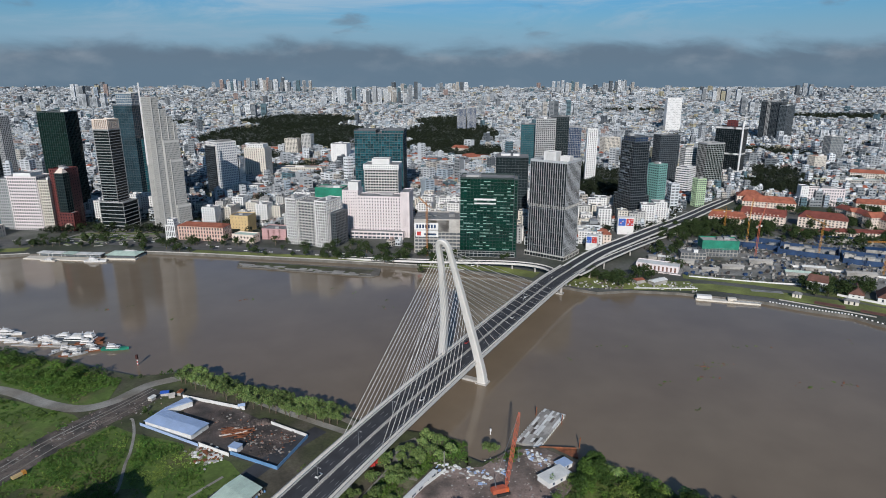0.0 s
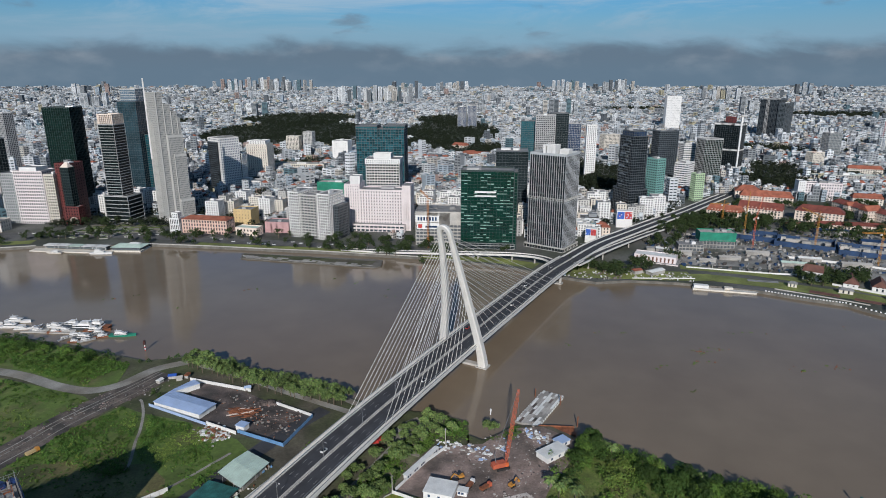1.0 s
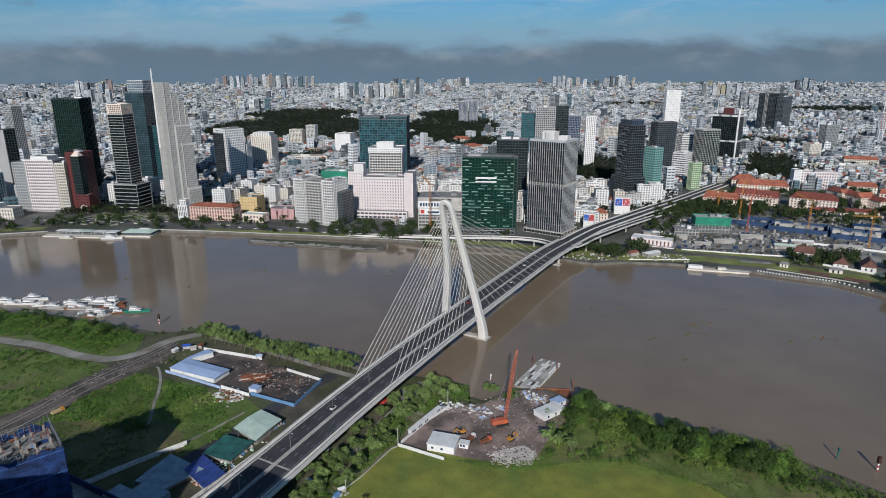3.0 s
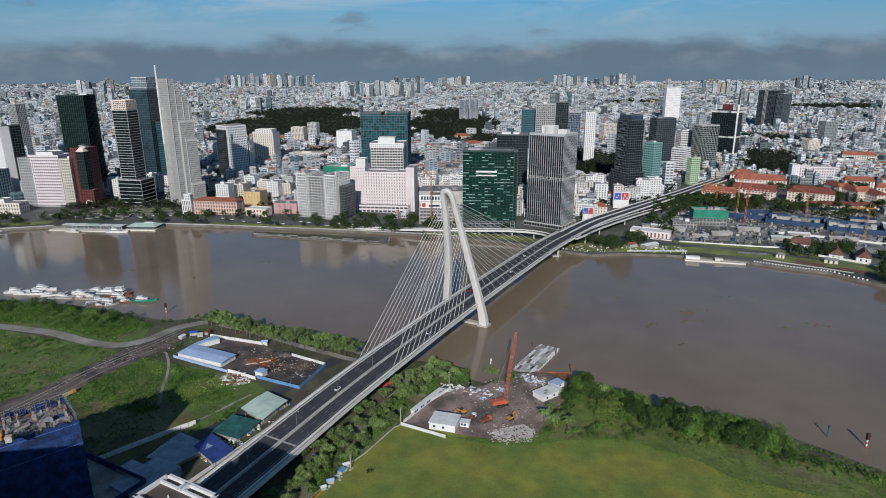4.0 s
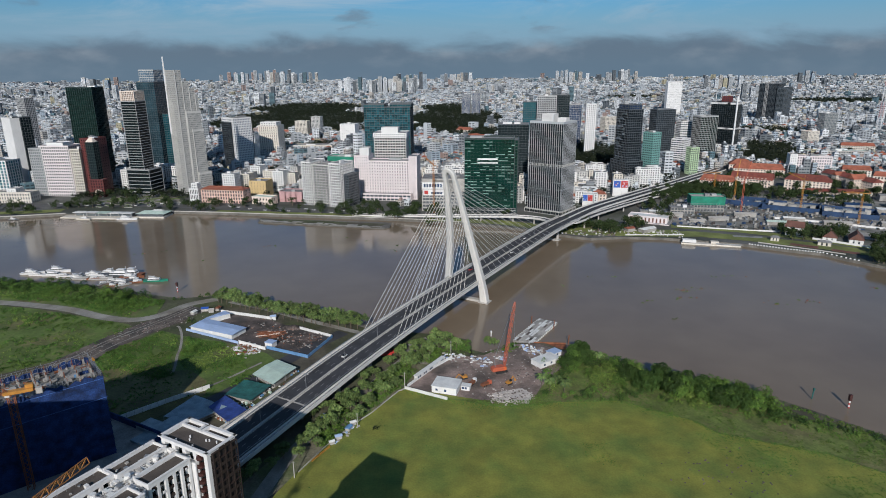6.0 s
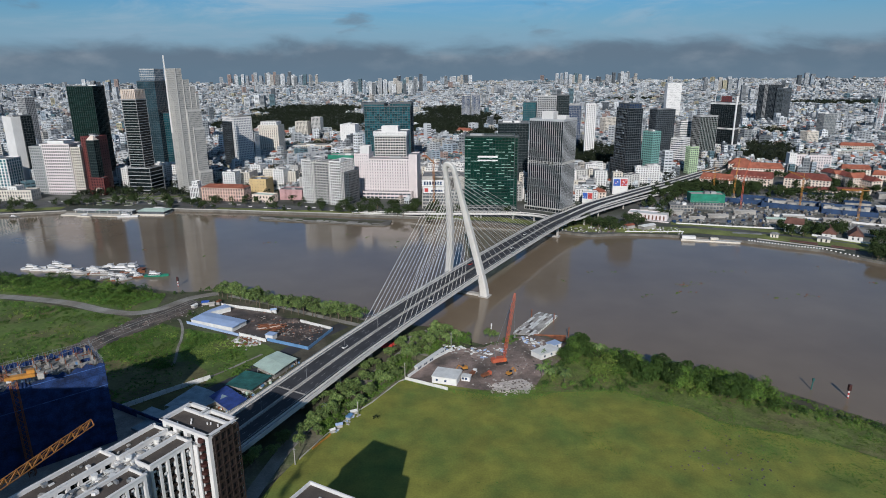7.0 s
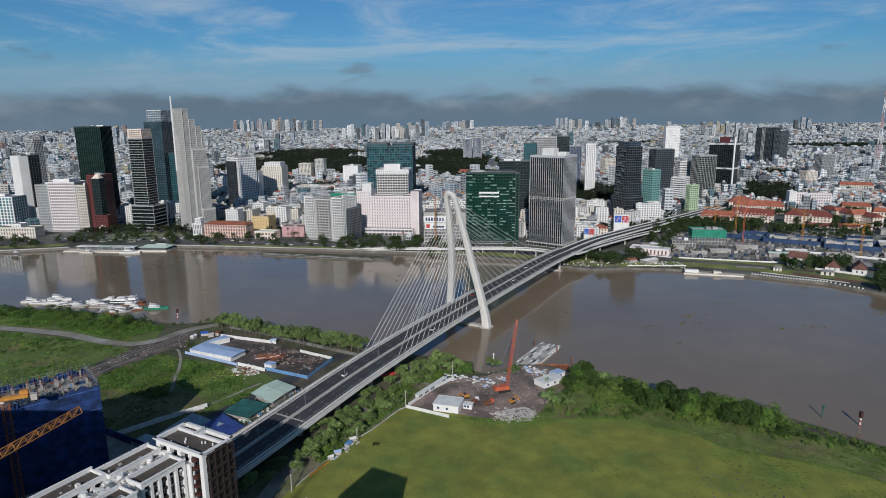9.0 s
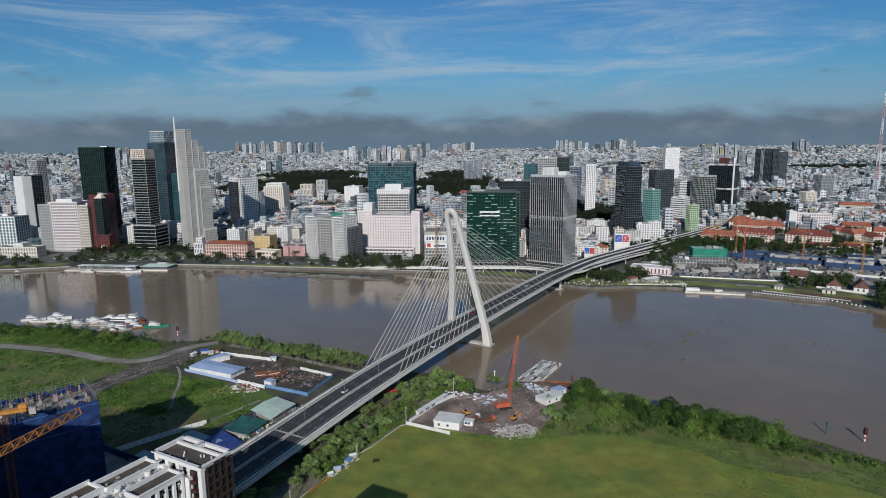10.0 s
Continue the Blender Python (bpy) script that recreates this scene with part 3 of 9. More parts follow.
strip(walkway, smooth_line([(-184, -8), (-150, -24), (-110, -48), (-62, -74)]), 5.0, 2.84)
strip(walkway, [(-92, -40), (-56, -66), (-44, -72)], 5.0, 2.9)
structure("shore_walk", walkway, M["oldroad"], "pale earth walkway between trees and yard")
lane = Mesh()
strip(lane, smooth_line([(-94, -300), (-86, -240), (-77, -205), (-58, -165), (-40, -130), (-25, -100), (-12, -84)]), 7.0, 2.8)
structure("lane", lane, M["oldroad"], "grey earth lane beside the bridge ramp")
base_road = Mesh()
strip(base_road, smooth_line([(-205, -300), (-178, -232), (-150, -187), (-118, -130), (-98, -95), (-80, -70)]), 11.0, 2.82)
structure("road_side", base_road, M["asphalt"], "dark service road beside the ramp")

# far bank: riverside road, lawns, platform
quay_road = Mesh()
strip(quay_road, smooth_line([(-900, 330), (-640, 372), (-520, 380), (-400, 372), (-300, 352), (-200, 334), (-100, 312), (-20, 294), (60, 276)]), 26.0, 3.05)
plaza = Mesh().prism([(-522, 396), (-506, 446), (-452, 450), (-412, 428), (-384, 388), (-450, 392)], 2.6, 3.12)
structure("plaza", plaza, M["oldroad"], "pale paved square between the towers")
beds = Mesh()
for k in range(16):
    bx, by = -505 + 27 * (k % 4) + 5 * (k // 4), 402 + 11 * (k // 4) - (k % 4)
    beds.box(bx, by, 3.1, 16, 5.5, 0.35, -12 + 9 * (k % 3))
structure("plaza_beds", beds, M["meadow"], "low green planting beds on the square")
yardfar = Mesh().prism([(215, 232), (262, 250), (330, 240), (398, 215), (470, 165), (600, 120), (640, 330), (560, 410), (400, 425), (290, 345), (222, 290)], 2.5, 2.84)
structure("ground_far_site", yardfar, M["siteground"], "grey-brown ground of the far building site")
structure("road_quay", quay_road, M["quayroad"], "wide asphalt riverside road")
lawn = Mesh()
strip(lawn, [(-700, 318), (-591, 330), (-535, 342)], 18.0, 3.1)
strip(lawn, [(-320, 334), (-240, 321), (-160, 309), (-90, 295)], 14.0, 3.1)
strip(lawn, [(-30, 282), (60, 262), (100, 240)], 22.0, 3.1)
strip(lawn, [(195, 205), (280, 200), (330, 180), (395, 145), (440, 110), (520, 30)], 24.0, 3.1)
strip(lawn, [(262, 238), (330, 215), (395, 178), (440, 140)], 16.0, 3.12)
lawn.prism([(118, 216), (140, 200), (196, 196), (200, 226), (150, 254), (122, 250)], 2.6, 3.06)
strip(lawn, [(205, 214), (262, 210)], 20.0, 3.14)
structure("lawn_quay", lawn, M["quaygrass"], "strip of riverside lawn")
jetty = Mesh().prism([(-246, 277), (-84, 240), (-76, 246), (-76, 268), (-86, 272), (-250, 296)], -1.5, 1.2, 0)
jetty.prism([(-246, 280), (-90, 245), (-84, 262), (-248, 296)], 1.2, 1.7, 1)
structure("river_platform", jetty, [M["quaywall"], M["scrub"]], "low stained concrete river platform with weeds")

quay_wall = Mesh()
wall_strip(quay_wall, [(x, shore_y(FAR_SHORE, x) + 1.2, 2.8) for x in range(-900, -500, 20)], 0.6, 1.1)
wall_strip(quay_wall, [(x, shore_y(FAR_SHORE, x) + 1.2, 2.8) for x in range(-380, 30, 20)], 0.6, 1.1)
structure("quay_parapet", quay_wall, M["concrete"], "low concrete parapet along the quay")
slabs = Mesh()
rq = random.Random(77)
for _ in range(46):
    t, v = rq.random(), rq.random()
    slabs.box(-240 + 150 * t, 288 - 35 * t - 3 - 8 * v, 1.7, rq.uniform(4, 16), rq.uniform(2, 4.5), 0.12 + 0.1 * rq.random(), -13 + rq.uniform(-3, 3))
structure("platform_slabs", slabs, M["oldconcrete"], "bare concrete slabs between weeds on the river platform")

# ---- bridge ----
AX, NX = Vector((0.476, 0.8795)), Vector((0.8795, -0.476))
MID = 8.0


def on_axis(s, n, z=0.0):
    p = AX * s + NX * (n + MID)
    return (p.x, p.y, z)


DECK = [(*on_axis(-420, 0)[:2], 3.0), (*on_axis(-330, 0)[:2], 3.4), (*on_axis(-290, 0)[:2], 5.2), (*on_axis(-250, 0)[:2], 7.9), (*on_axis(-202, 0)[:2], 11.2), (*on_axis(-140, 0)[:2], 15.2), (*on_axis(-60, 0)[:2], 17.6), (*on_axis(20, 0)[:2], 18.4),
        (*on_axis(110, 0)[:2], 18.0), (*on_axis(200, 0)[:2], 16.8), (130.3, 216.3, 16.4), (178.9, 288.5, 15.3), (230.8, 349.2, 14.1), (290.4, 417.7, 12.3), (359.3, 495, 9.8), (440, 598, 5.0), (500, 668, 3.4)]
LINE = smooth_line(DECK, 6)
bridge = thing("cable_stayed_bridge", "white concrete cable-stayed bridge with one leaning tower over the river", "bridge")
near_line = [p for p in LINE if p[1] < 232]
far_line = [p for p in LINE if p[1] > 222]


def deck_part(name, line, half, depth):
    m = Mesh()
    e = ribbon(line, half * 2)
    low = ribbon(line, half * 1.45)
    for (a, b), (c, d), (a2, b2), (c2, d2) in zip(e, e[1:], low, low[1:]):
        lo = [(v[0], v[1], max(v[2] - depth, 2.0)) for v in (a2, b2, c2, d2)]
        ed = [(v[0], v[1], v[2] - 1.1) for v in (a, b, c, d)]
        m.quad(a, b, d, c, 0)
        m.quad(b, ed[1], ed[3], d, 0)
        m.quad(ed[0], a, c, ed[2], 0)
        m.quad(ed[1], lo[1], lo[3], ed[3], 0)
        m.quad(lo[0], ed[0], ed[2], lo[2], 0)
        m.quad(lo[2], lo[3], lo[1], lo[0], 0)
    return part(name, m, M["steelwhite"], bridge)


deck_part("girder", near_line, 14.2, 2.9)
deck_part("approach_girder", far_line, 11.6, 2.4)
lanes = Mesh()
for o, w in ((-6.0, 10.6), (6.0, 10.6)):
    strip(lanes, [(p[0], p[1], p[2] + 0.05) for p in near_line], w, None, o)
for o, w in ((-5.4, 9.0), (5.4, 9.0)):
    strip(lanes, [(p[0], p[1], p[2] + 0.05) for p in far_line], w, None, o)
part("roadway", lanes, M["asphalt"], bridge, "dark new asphalt roadway")
dashes = Mesh()
for o in (-7.9, -4.5, 4.5, 7.9):
    for i, (p, q) in enumerate(zip(near_line, near_line[1:])):
        n = max(1, int((Vector(q) - Vector(p)).length / 12))
        for k in range(n):
            a, b = Vector(p).lerp(Vector(q), k / n), Vector(p).lerp(Vector(q), (k + 0.3) / n)
            strip(dashes, [tuple(a + Vector((0, 0, 0.09))), tuple(b + Vector((0, 0, 0.09)))], 0.2, None, o)
for o in (-11.0, -1.1, 1.1, 11.0):
    strip(dashes, [(p[0], p[1], p[2] + 0.09) for p in near_line], 0.22, None, o)
part("lane_marking", dashes, M["paint"], bridge, "white painted lane lines")
joint = Mesh().beam(on_axis(-202, -11.5, 11.3), on_axis(-202, 11.5, 11.3), 1.0, 0.12)
part("expansion_joint", joint, M["concrete"], bridge, "pale expansion joint across the roadway")
for o, nm in ((0.0, "median_barrier"), (-11.6, "kerb_barrier"), (11.6, "kerb_barrier"), (-14.0, "parapet"), (14.0, "parapet")):
    part(nm, wall_strip(Mesh(), near_line, 0.9 if nm == "median_barrier" else 0.4, 1.0, o), M["concrete"] if nm == "median_barrier" else M["steelwhite"], bridge)
for o, nm in ((0.0, "median_barrier"), (-11.2, "parapet"), (11.2, "parapet")):
    part(nm, wall_strip(Mesh(), far_line, 1.4 if nm == "median_barrier" else 0.6, 1.1, o), M["steelwhite"], bridge)
for o in (-13.8, 13.8, -10.9, 10.9):
    for h in (1.35, 1.7):
        part("rail", wall_strip(Mesh(), near_line, 0.12, 0.12, o, h), M["steel"], bridge)

# the leaning arch tower: height, half span of each leg's middle, leg width across, leg depth along
LEGS = [(1.0, 16.8, 6.6, 6.6), (10.0, 16.2, 6.0, 6.2), (25.0, 14.0, 5.3, 5.8), (50.0, 9.9, 5.0, 5.4), (75.0, 6.8, 4.4, 5.0), (92.0, 5.0, 3.9, 4.6), (102.0, 4.2, 3.4, 4.4), (106.0, 3.9, 3.3, 4.4)]


def tower_at(n, z, along=0.0):
    return Vector(on_axis(9.5 - 0.14 * z - 0.0012 * z * z + along, n - 0.4, z))


def tower_loft():
    """Both legs and the rounded top as one skin swept along the arch."""
    left = smooth_line([Vector((z, -n, w)) for z, n, w, d in LEGS], 4)
    depth = lambda z: float(np.interp(z, [l[0] for l in LEGS], [l[3] for l in LEGS]))
    line = [(n, z, w) for z, n, w in left]
    for k in range(1, 16):
        t = math.pi * k / 16
        line.append((-3.9 * math.cos(t), 106.0 + 6.6 * math.sin(t), 3.3 + 0.6 * math.sin(t)))
    line += [(-n, z, w) for z, n, w in reversed(left)]
    m, rings = Mesh(), []
    for i, (n, z, w) in enumerate(line):
        n0, z0, _ = line[max(0, i - 1)]
        n1, z1, _ = line[min(len(line) - 1, i + 1)]
        q = math.hypot(n1 - n0, z1 - z0)
        tn, tz = (n1 - n0) / q, (z1 - z0) / q
        if z < 12:
            tn, tz = 0.0, math.copysign(1.0, tz)
        d, c = depth(z), 0.8
        ring = []
        for u, v in ((-w / 2 + c, -d / 2), (w / 2 - c, -d / 2), (w / 2, -d / 2 + c), (w / 2, d / 2 - c), (w / 2 - c, d / 2), (-w / 2 + c, d / 2), (-w / 2, d / 2 - c), (-w / 2, -d / 2 + c)):
            p = tower_at(n + u * tz, z - u * tn, v)
            i0 = len(m.v)
            m.v.append(tuple(p))
            ring.append(i0)
        rings.append(ring)
    for r0, r1 in zip(rings, rings[1:]):
        for k in range(8):
            j = (k + 1) % 8
            m.f.append((r0[k], r0[j], r1[j], r1[k]))
            m.m.append(0)
    return m


part("arch_tower", tower_loft(), M["steelwhite"], bridge, "smooth white concrete tower of two joined legs")
cap = Mesh()
for sd in (-1, 1):
    b = tower_at(sd * 17.0, 0.0)
    cap.box(b.x, b.y, -1.5, 8.4, 8.2, 2.5, -28)
b0, b1 = tower_at(-14, 0.6), tower_at(14, 0.6)
cap.beam(tuple(b0), tuple(b1), 4.6, 2.2)
part("pile_cap", cap, M["concrete"], bridge, "pale concrete pile cap at the waterline")


def deck_z(s):
    xs = [Vector(p[:2]).dot(AX) for p in near_line]
    return float(np.interp(s, xs, [p[2] for p in near_line]))


for side in (-1, 1):
    for k in range(14):
        # back stays gather at the near bank, front stays spread over the river
        s = -22 - 7.4 * k
        z = 50 + 56.0 * ((k + 1) / 14.0) ** 0.85
        n = float(np.interp(z, [l[0] for l in LEGS], [l[1] for l in LEGS]))
        top = tower_at(side * n, z, -1.5)
        part("stay_cable", Mesh().tube(tuple(top), on_axis(s, side * 13.2, deck_z(s) + 0.5), 0.14, 5), M["steelwhite"], bridge)
        s = 30 + 11.6 * k
        part("stay_cable", Mesh().tube(tuple(tower_at(side * n, z, 1.5)), on_axis(s, side * 13.2, deck_z(s) + 0.5), 0.14, 5), M["steelwhite"], bridge)


def pier(x, y, top, w=18.0, yaw=-28.0):
    m = Mesh()
    for o in (-w / 3, w / 3):
        c, s = math.cos(radians(yaw)), math.sin(radians(yaw))
        m.tube((x + o * c, y + o * s, -1.5), (x + o * c, y + o * s, top - 1.6), 1.5, 12)
    m.box(x, y, top - 1.8, w, 2.6, 1.8, yaw)
    m.box(x, y, -1.5, w * 0.95, 6.5, 2.6, yaw)
    return part("pier", m, M["concrete"], bridge)


for s in (-240, -202, -170, -138, -108, 222):
    x, y, _ = on_axis(s, 0)
    pier(x, y, deck_z(s) - 2.6)
for p in far_line[3::4]:
    if p[2] > 6:
        pier(p[0], p[1], p[2] - 2.2, 13.0, -40.0)


market_lane = Mesh()
strip(market_lane, [on_axis(-300, -19.5, 2.95), on_axis(-210, -19.5, 2.95), on_axis(-128, -19.5, 2.95)], 6.0)
structure("market_lane", market_lane, M["concrete"], "pale concrete lane between the stalls and the ramp")

# curved exit ramp over the quay, with its own piers
ramp = thing("exit_ramp", "pale concrete exit ramp curving along the river bank", "ramp")
RL = smooth_line([(104, 192, 16.2), (113, 209, 14.6), (115, 226, 13.2), (108, 243, 12.0), (93, 256, 11.0), (70, 265, 10.2), (36, 270, 9.5), (-10, 277, 8.2), (-52, 286, 6.5), (-90, 297, 4.6), (-130, 307, 3.3)], 5)
rm = Mesh()
wall_strip(rm, RL, 8.6, 1.3, 0.0, -1.3)
part("ramp_girder", rm, M["steelwhite"], ramp)
part("ramp_roadway", strip(Mesh(), [(p[0], p[1], p[2] + 0.05) for p in RL], 6.6), M["asphalt"], ramp)
for o in (-4.0, 4.0):
    part("ramp_parapet", wall_strip(Mesh(), RL, 0.4, 1.0, o), M["steelwhite"], ramp)
for p in RL[6:42:6]:
    part("ramp_pier", Mesh().tube((p[0], p[1], 2), (p[0], p[1], p[2] - 1.3), 1.0, 10), M["concrete"], ramp)
side_ramp = thing("slip_road", "pale concrete slip road running down beside the viaduct", "ramp")
SL = smooth_line([(138, 204, 16.5), (151, 222, 15.4), (174, 256, 14.0), (227, 320, 11.5), (282, 383, 8.4), (332, 438, 5.2), (362, 470, 3.4)], 6)
part("ramp_girder", wall_strip(Mesh(), SL, 8.0, 1.2, 0.0, -1.2), M["steelwhite"], side_ramp)
part("ramp_roadway", strip(Mesh(), [(p[0], p[1], p[2] + 0.05) for p in SL], 6.2), M["asphalt"], side_ramp)
for o in (-3.8, 3.8):
    part("ramp_parapet", wall_strip(Mesh(), SL, 0.4, 1.0, o), M["steelwhite"], side_ramp)
for p in SL[8:30:5]:
    part("ramp_pier", Mesh().tube((p[0], p[1], 2), (p[0], p[1], p[2] - 1.2), 0.9, 10), M["concrete"], side_ramp)

# ---- buildings ----
PANES = {}


def pane(w, h, material):
    key = (round(w, 2), round(h, 2), material.name)
    if key not in PANES:
        PANES[key] = Mesh().box(0, 0, -h / 2, w, 0.12, h).data("window", material)
    return PANES[key]


def grid_wall(w, d, h, dx, dy, z0, nx, ny, nf, base, fh, pier, span, proud):
    """Four outer walls in one skin, with an opening and its reveals for each window."""
    g, seen = Mesh(), {}

    def vert(p):
        k = (round(p[0], 3), round(p[1], 3), round(p[2], 3))
        if k not in seen:
            seen[k] = len(g.v)
            g.v.append(k)
        return seen[k]

    def face(a, b, c, e):
        g.f.append((vert(a), vert(b), vert(c), vert(e)))
        g.m.append(0)
    zs, openz = [0.0], []
    for k in range(nf):
        lo, hi = base + (k + span / 2) * fh, base + (k + 1 - span / 2) * fh
        openz.append(len(zs))
        zs += [lo, hi]
    zs.append(h)
    if base > 2.5:
        zs.insert(1, base - fh * span / 2 - 0.4)
        zs.insert(1, 0.4)
        openz = [k + 2 for k in openz] + [1]
    for n, length, other, turn in ((nx, w, d, 0), (ny, d, w, 1), (nx, w, d, 2), (ny, d, w, 3)):
        pw = length / n * pier
        step = (length - pw) / n
        us, openu = [0.0], []
        for k in range(n):
            openu.append(len(us))
            us += [pw + k * step, (k + 1) * step]
        us.append(length)
        ca, sa = ((1, 0), (0, 1), (-1, 0), (0, -1))[turn]

        def at(u, z, inn=0.0):
            x, y = u - length / 2, -other / 2 + inn
            return (dx + x * ca - y * sa, dy + x * sa + y * ca, z0 + z)
        ou, oz = set(openu), set(openz)
        for i in range(len(us) - 1):
            for k in range(len(zs) - 1):
                u0, u1, q0, q1 = us[i], us[i + 1], zs[k], zs[k + 1]
                if i in ou and k in oz:
                    face(at(u0, q0), at(u0, q0, proud), at(u0, q1, proud), at(u0, q1))
                    face(at(u1, q0, proud), at(u1, q0), at(u1, q1), at(u1, q1, proud))
                    face(at(u0, q0, proud), at(u0, q0), at(u1, q0), at(u1, q0, proud))
                    face(at(u0, q1), at(u0, q1, proud), at(u1, q1, proud), at(u1, q1))
                else:
                    face(at(u0, q0), at(u1, q0), at(u1, q1), at(u0, q1))
    return g


def volume(root, w, d, h, dx=0.0, dy=0.0, z0=0.0, wall="white", glass="glass", nx=8, ny=4, fh=3.6, pier=0.45, span=0.45, proud=0.45, ground_floor=4.5, panes=(), parapet=1.2, roof="roofgrey", plant=2, fins=0, name="wall"):
    """One block of a building: a glass core, a proud grid of piers and floor bands, roof, parapet, plant."""
    wm, gm = M[wall], M[glass]
    part("glazing", Mesh().box(dx, dy, z0, w - 2 * proud, d - 2 * proud, h - 0.3), gm, root)
    base = ground_floor if z0 == 0 else 0.0
    nf = max(1, int(round((h - base) / fh)))
    fh = (h - base) / nf
    g = grid_wall(w, d, h, dx, dy, z0, nx, ny, nf, base, fh, pier, span, proud)
    wall_part = part(name, g, wm, root)
    top = Mesh().box(dx, dy, z0 + h - 0.4, w - 0.6, d - 0.6, 0.45)
    part("roof", top, M[roof], root)
    if parapet:
        p = Mesh()
        o = [(dx + sx * w / 2, dy + sy * d / 2) for sx, sy in ((-1, -1), (1, -1), (1, 1), (-1, 1))]
        i4 = [(dx + sx * (w / 2 - 0.45), dy + sy * (d / 2 - 0.45)) for sx, sy in ((-1, -1), (1, -1), (1, 1), (-1, 1))]
        zt, zb = z0 + h + parapet, z0 + h
        p.v = [(*q, zb) for q in o] + [(*q, zt) for q in o] + [(*q, zt) for q in i4] + [(*q, zb) for q in i4]
        for k in range(4):
            j = (k + 1) % 4
            p.f += [(k, j, 4 + j, 4 + k), (4 + k, 4 + j, 8 + j, 8 + k), (8 + k, 8 + j, 12 + j, 12 + k)]
            p.m += [0, 0, 0]
        part("roof_parapet", p, wm, root)
    rng = random.Random(int(w * 13 + d * 7 + h))
    for k in range(plant):
        pw, pd, ph = w * rng.uniform(0.12, 0.3), d * rng.uniform(0.2, 0.4), rng.uniform(1.8, 4.2)
        pm = Mesh().box(dx + rng.uniform(-0.3, 0.3) * w, dy + rng.uniform(-0.25, 0.25) * d, z0 + h, pw, pd, ph)
        part("roof_plant", pm, M[rng.choice(["white", "grey", "roofgrey"])], root)
    for face in panes:
        n, length = (nx, w) if face == "front" else (ny, d)
        pw = length / n * pier
        step = (length - pw) / n
        me = pane(step - pw, fh * (1 - span), gm)
        for i in range(n):
            u = -length / 2 + pw / 2 + (i + 0.5) * step
            for k in range(nf):
                z = z0 + base + (k + 0.5) * fh
                if face == "front":
                    at = pose(dx + u, dy - d / 2 + proud - 0.08, z)
                else:
                    sg = 1 if face == "right" else -1
                    at = pose(dx + sg * (w / 2 - proud + 0.08), dy + u, z, 0, 0, 90)
                part("window", me, gm, wall_part, "", at)


def building(name, label, x, y, yaw, vols, category="building", group="", z=2.8):
    root = thing(name, label, category, pose(x, y, z, 0, 0, yaw), group)
    for v in vols:
        volume(root, **v)
    return root


V = dict
# the waterfront and the towers behind it
building("hotel", "riverside hotel with a white gridded front and grey stone wings", -598, 459, -4, [
    V(w=44, d=30, h=76, dx=2, nx=13, ny=6, fh=4.4, pier=0.36, span=0.44, panes=("front", "right"), wall="pinkwhite", plant=0),
    V(w=22, d=28, h=72, dx=-31, dy=1, nx=7, ny=6, fh=4.2, pier=0.3, span=0.35, wall="grey", glass="glassgrey", plant=1),
    V(w=15, d=34, h=71, dx=31.5, dy=4, nx=4, ny=8, fh=4.2, pier=0.25, span=0.45, proud=1.2, wall="offwhite", plant=1),
    V(w=26, d=24, h=80, dx=0, dy=2, nx=5, ny=5, pier=0.8, span=0.8, wall="white", z0=0, plant=0)])
red_tower = building("red_tower", "dark red stone hotel tower with a glazed front and arched gate", -542, 462, -8, [
    V(w=25, d=26, h=86, dx=-5, nx=6, ny=5, fh=4, pier=0.55, span=0.5, wall="redtile", glass="glassblack", plant=2, roof="redtile"),
    V(w=13, d=12, h=82, dx=4.5, dy=-16.5, nx=4, ny=3, fh=4, pier=0.1, span=0.12, wall="bottle", glass="glassblack", plant=0, parapet=0.5),
    V(w=23, d=12, h=26, dx=7, dy=-17.5, nx=5, ny=3, fh=4.4, pier=0.45, span=0.4, wall="redtile", glass="glassblack", plant=0, parapet=0.8)])
part("gabled_top", Mesh().gable(4.5, -16.5, 82.5, 12.5, 11.5, 6.5, hip=4), M["peach"], red_tower, "small peach pyramid roof")
arch = Mesh()
for k in range(10):
    a0, a1 = math.pi * k / 10, math.pi * (k + 1) / 10
    arch.beam((10 - 5 * math.cos(a0), -25, 6 + 5 * math.sin(a0)), (10 - 5 * math.cos(a1), -25, 6 + 5 * math.sin(a1)), 1.6)
arch.box(5, -25, 0, 1.8, 1.8, 6).box(15, -25, 0, 1.8, 1.8, 6)
part("gate_arch", arch, M["peach"], red_tower, "pale arched gateway")
building("dark_tower", "tall dark green glass office tower with fine vertical ribs", -616, 582, -3, [
    V(w=45, d=34, h=158, nx=12, ny=10, fh=4, pier=0.16, span=0.06, proud=0.5, wall="bottle", glass="bottleglass", plant=1)])
building("banded_tower", "dark glass tower with pale floor bands and open crown", -481, 470, -10, [
    V(w=25, d=25, h=140, nx=1, ny=1, fh=3.9, pier=0.012, span=0.16, proud=0.7, wall="grey", glass="glassblack", plant=0),
    V(w=39, d=33, h=38, dx=3, nx=1, ny=1, fh=5.2, pier=0.012, span=0.14, proud=0.7, wall="grey", glass="glassblack", plant=0),
    V(w=24, d=24, h=14, z0=140, nx=8, ny=7, fh=2.6, pier=0.22, span=0.25, proud=2.0, wall="peach", glass="grey", plant=0)])
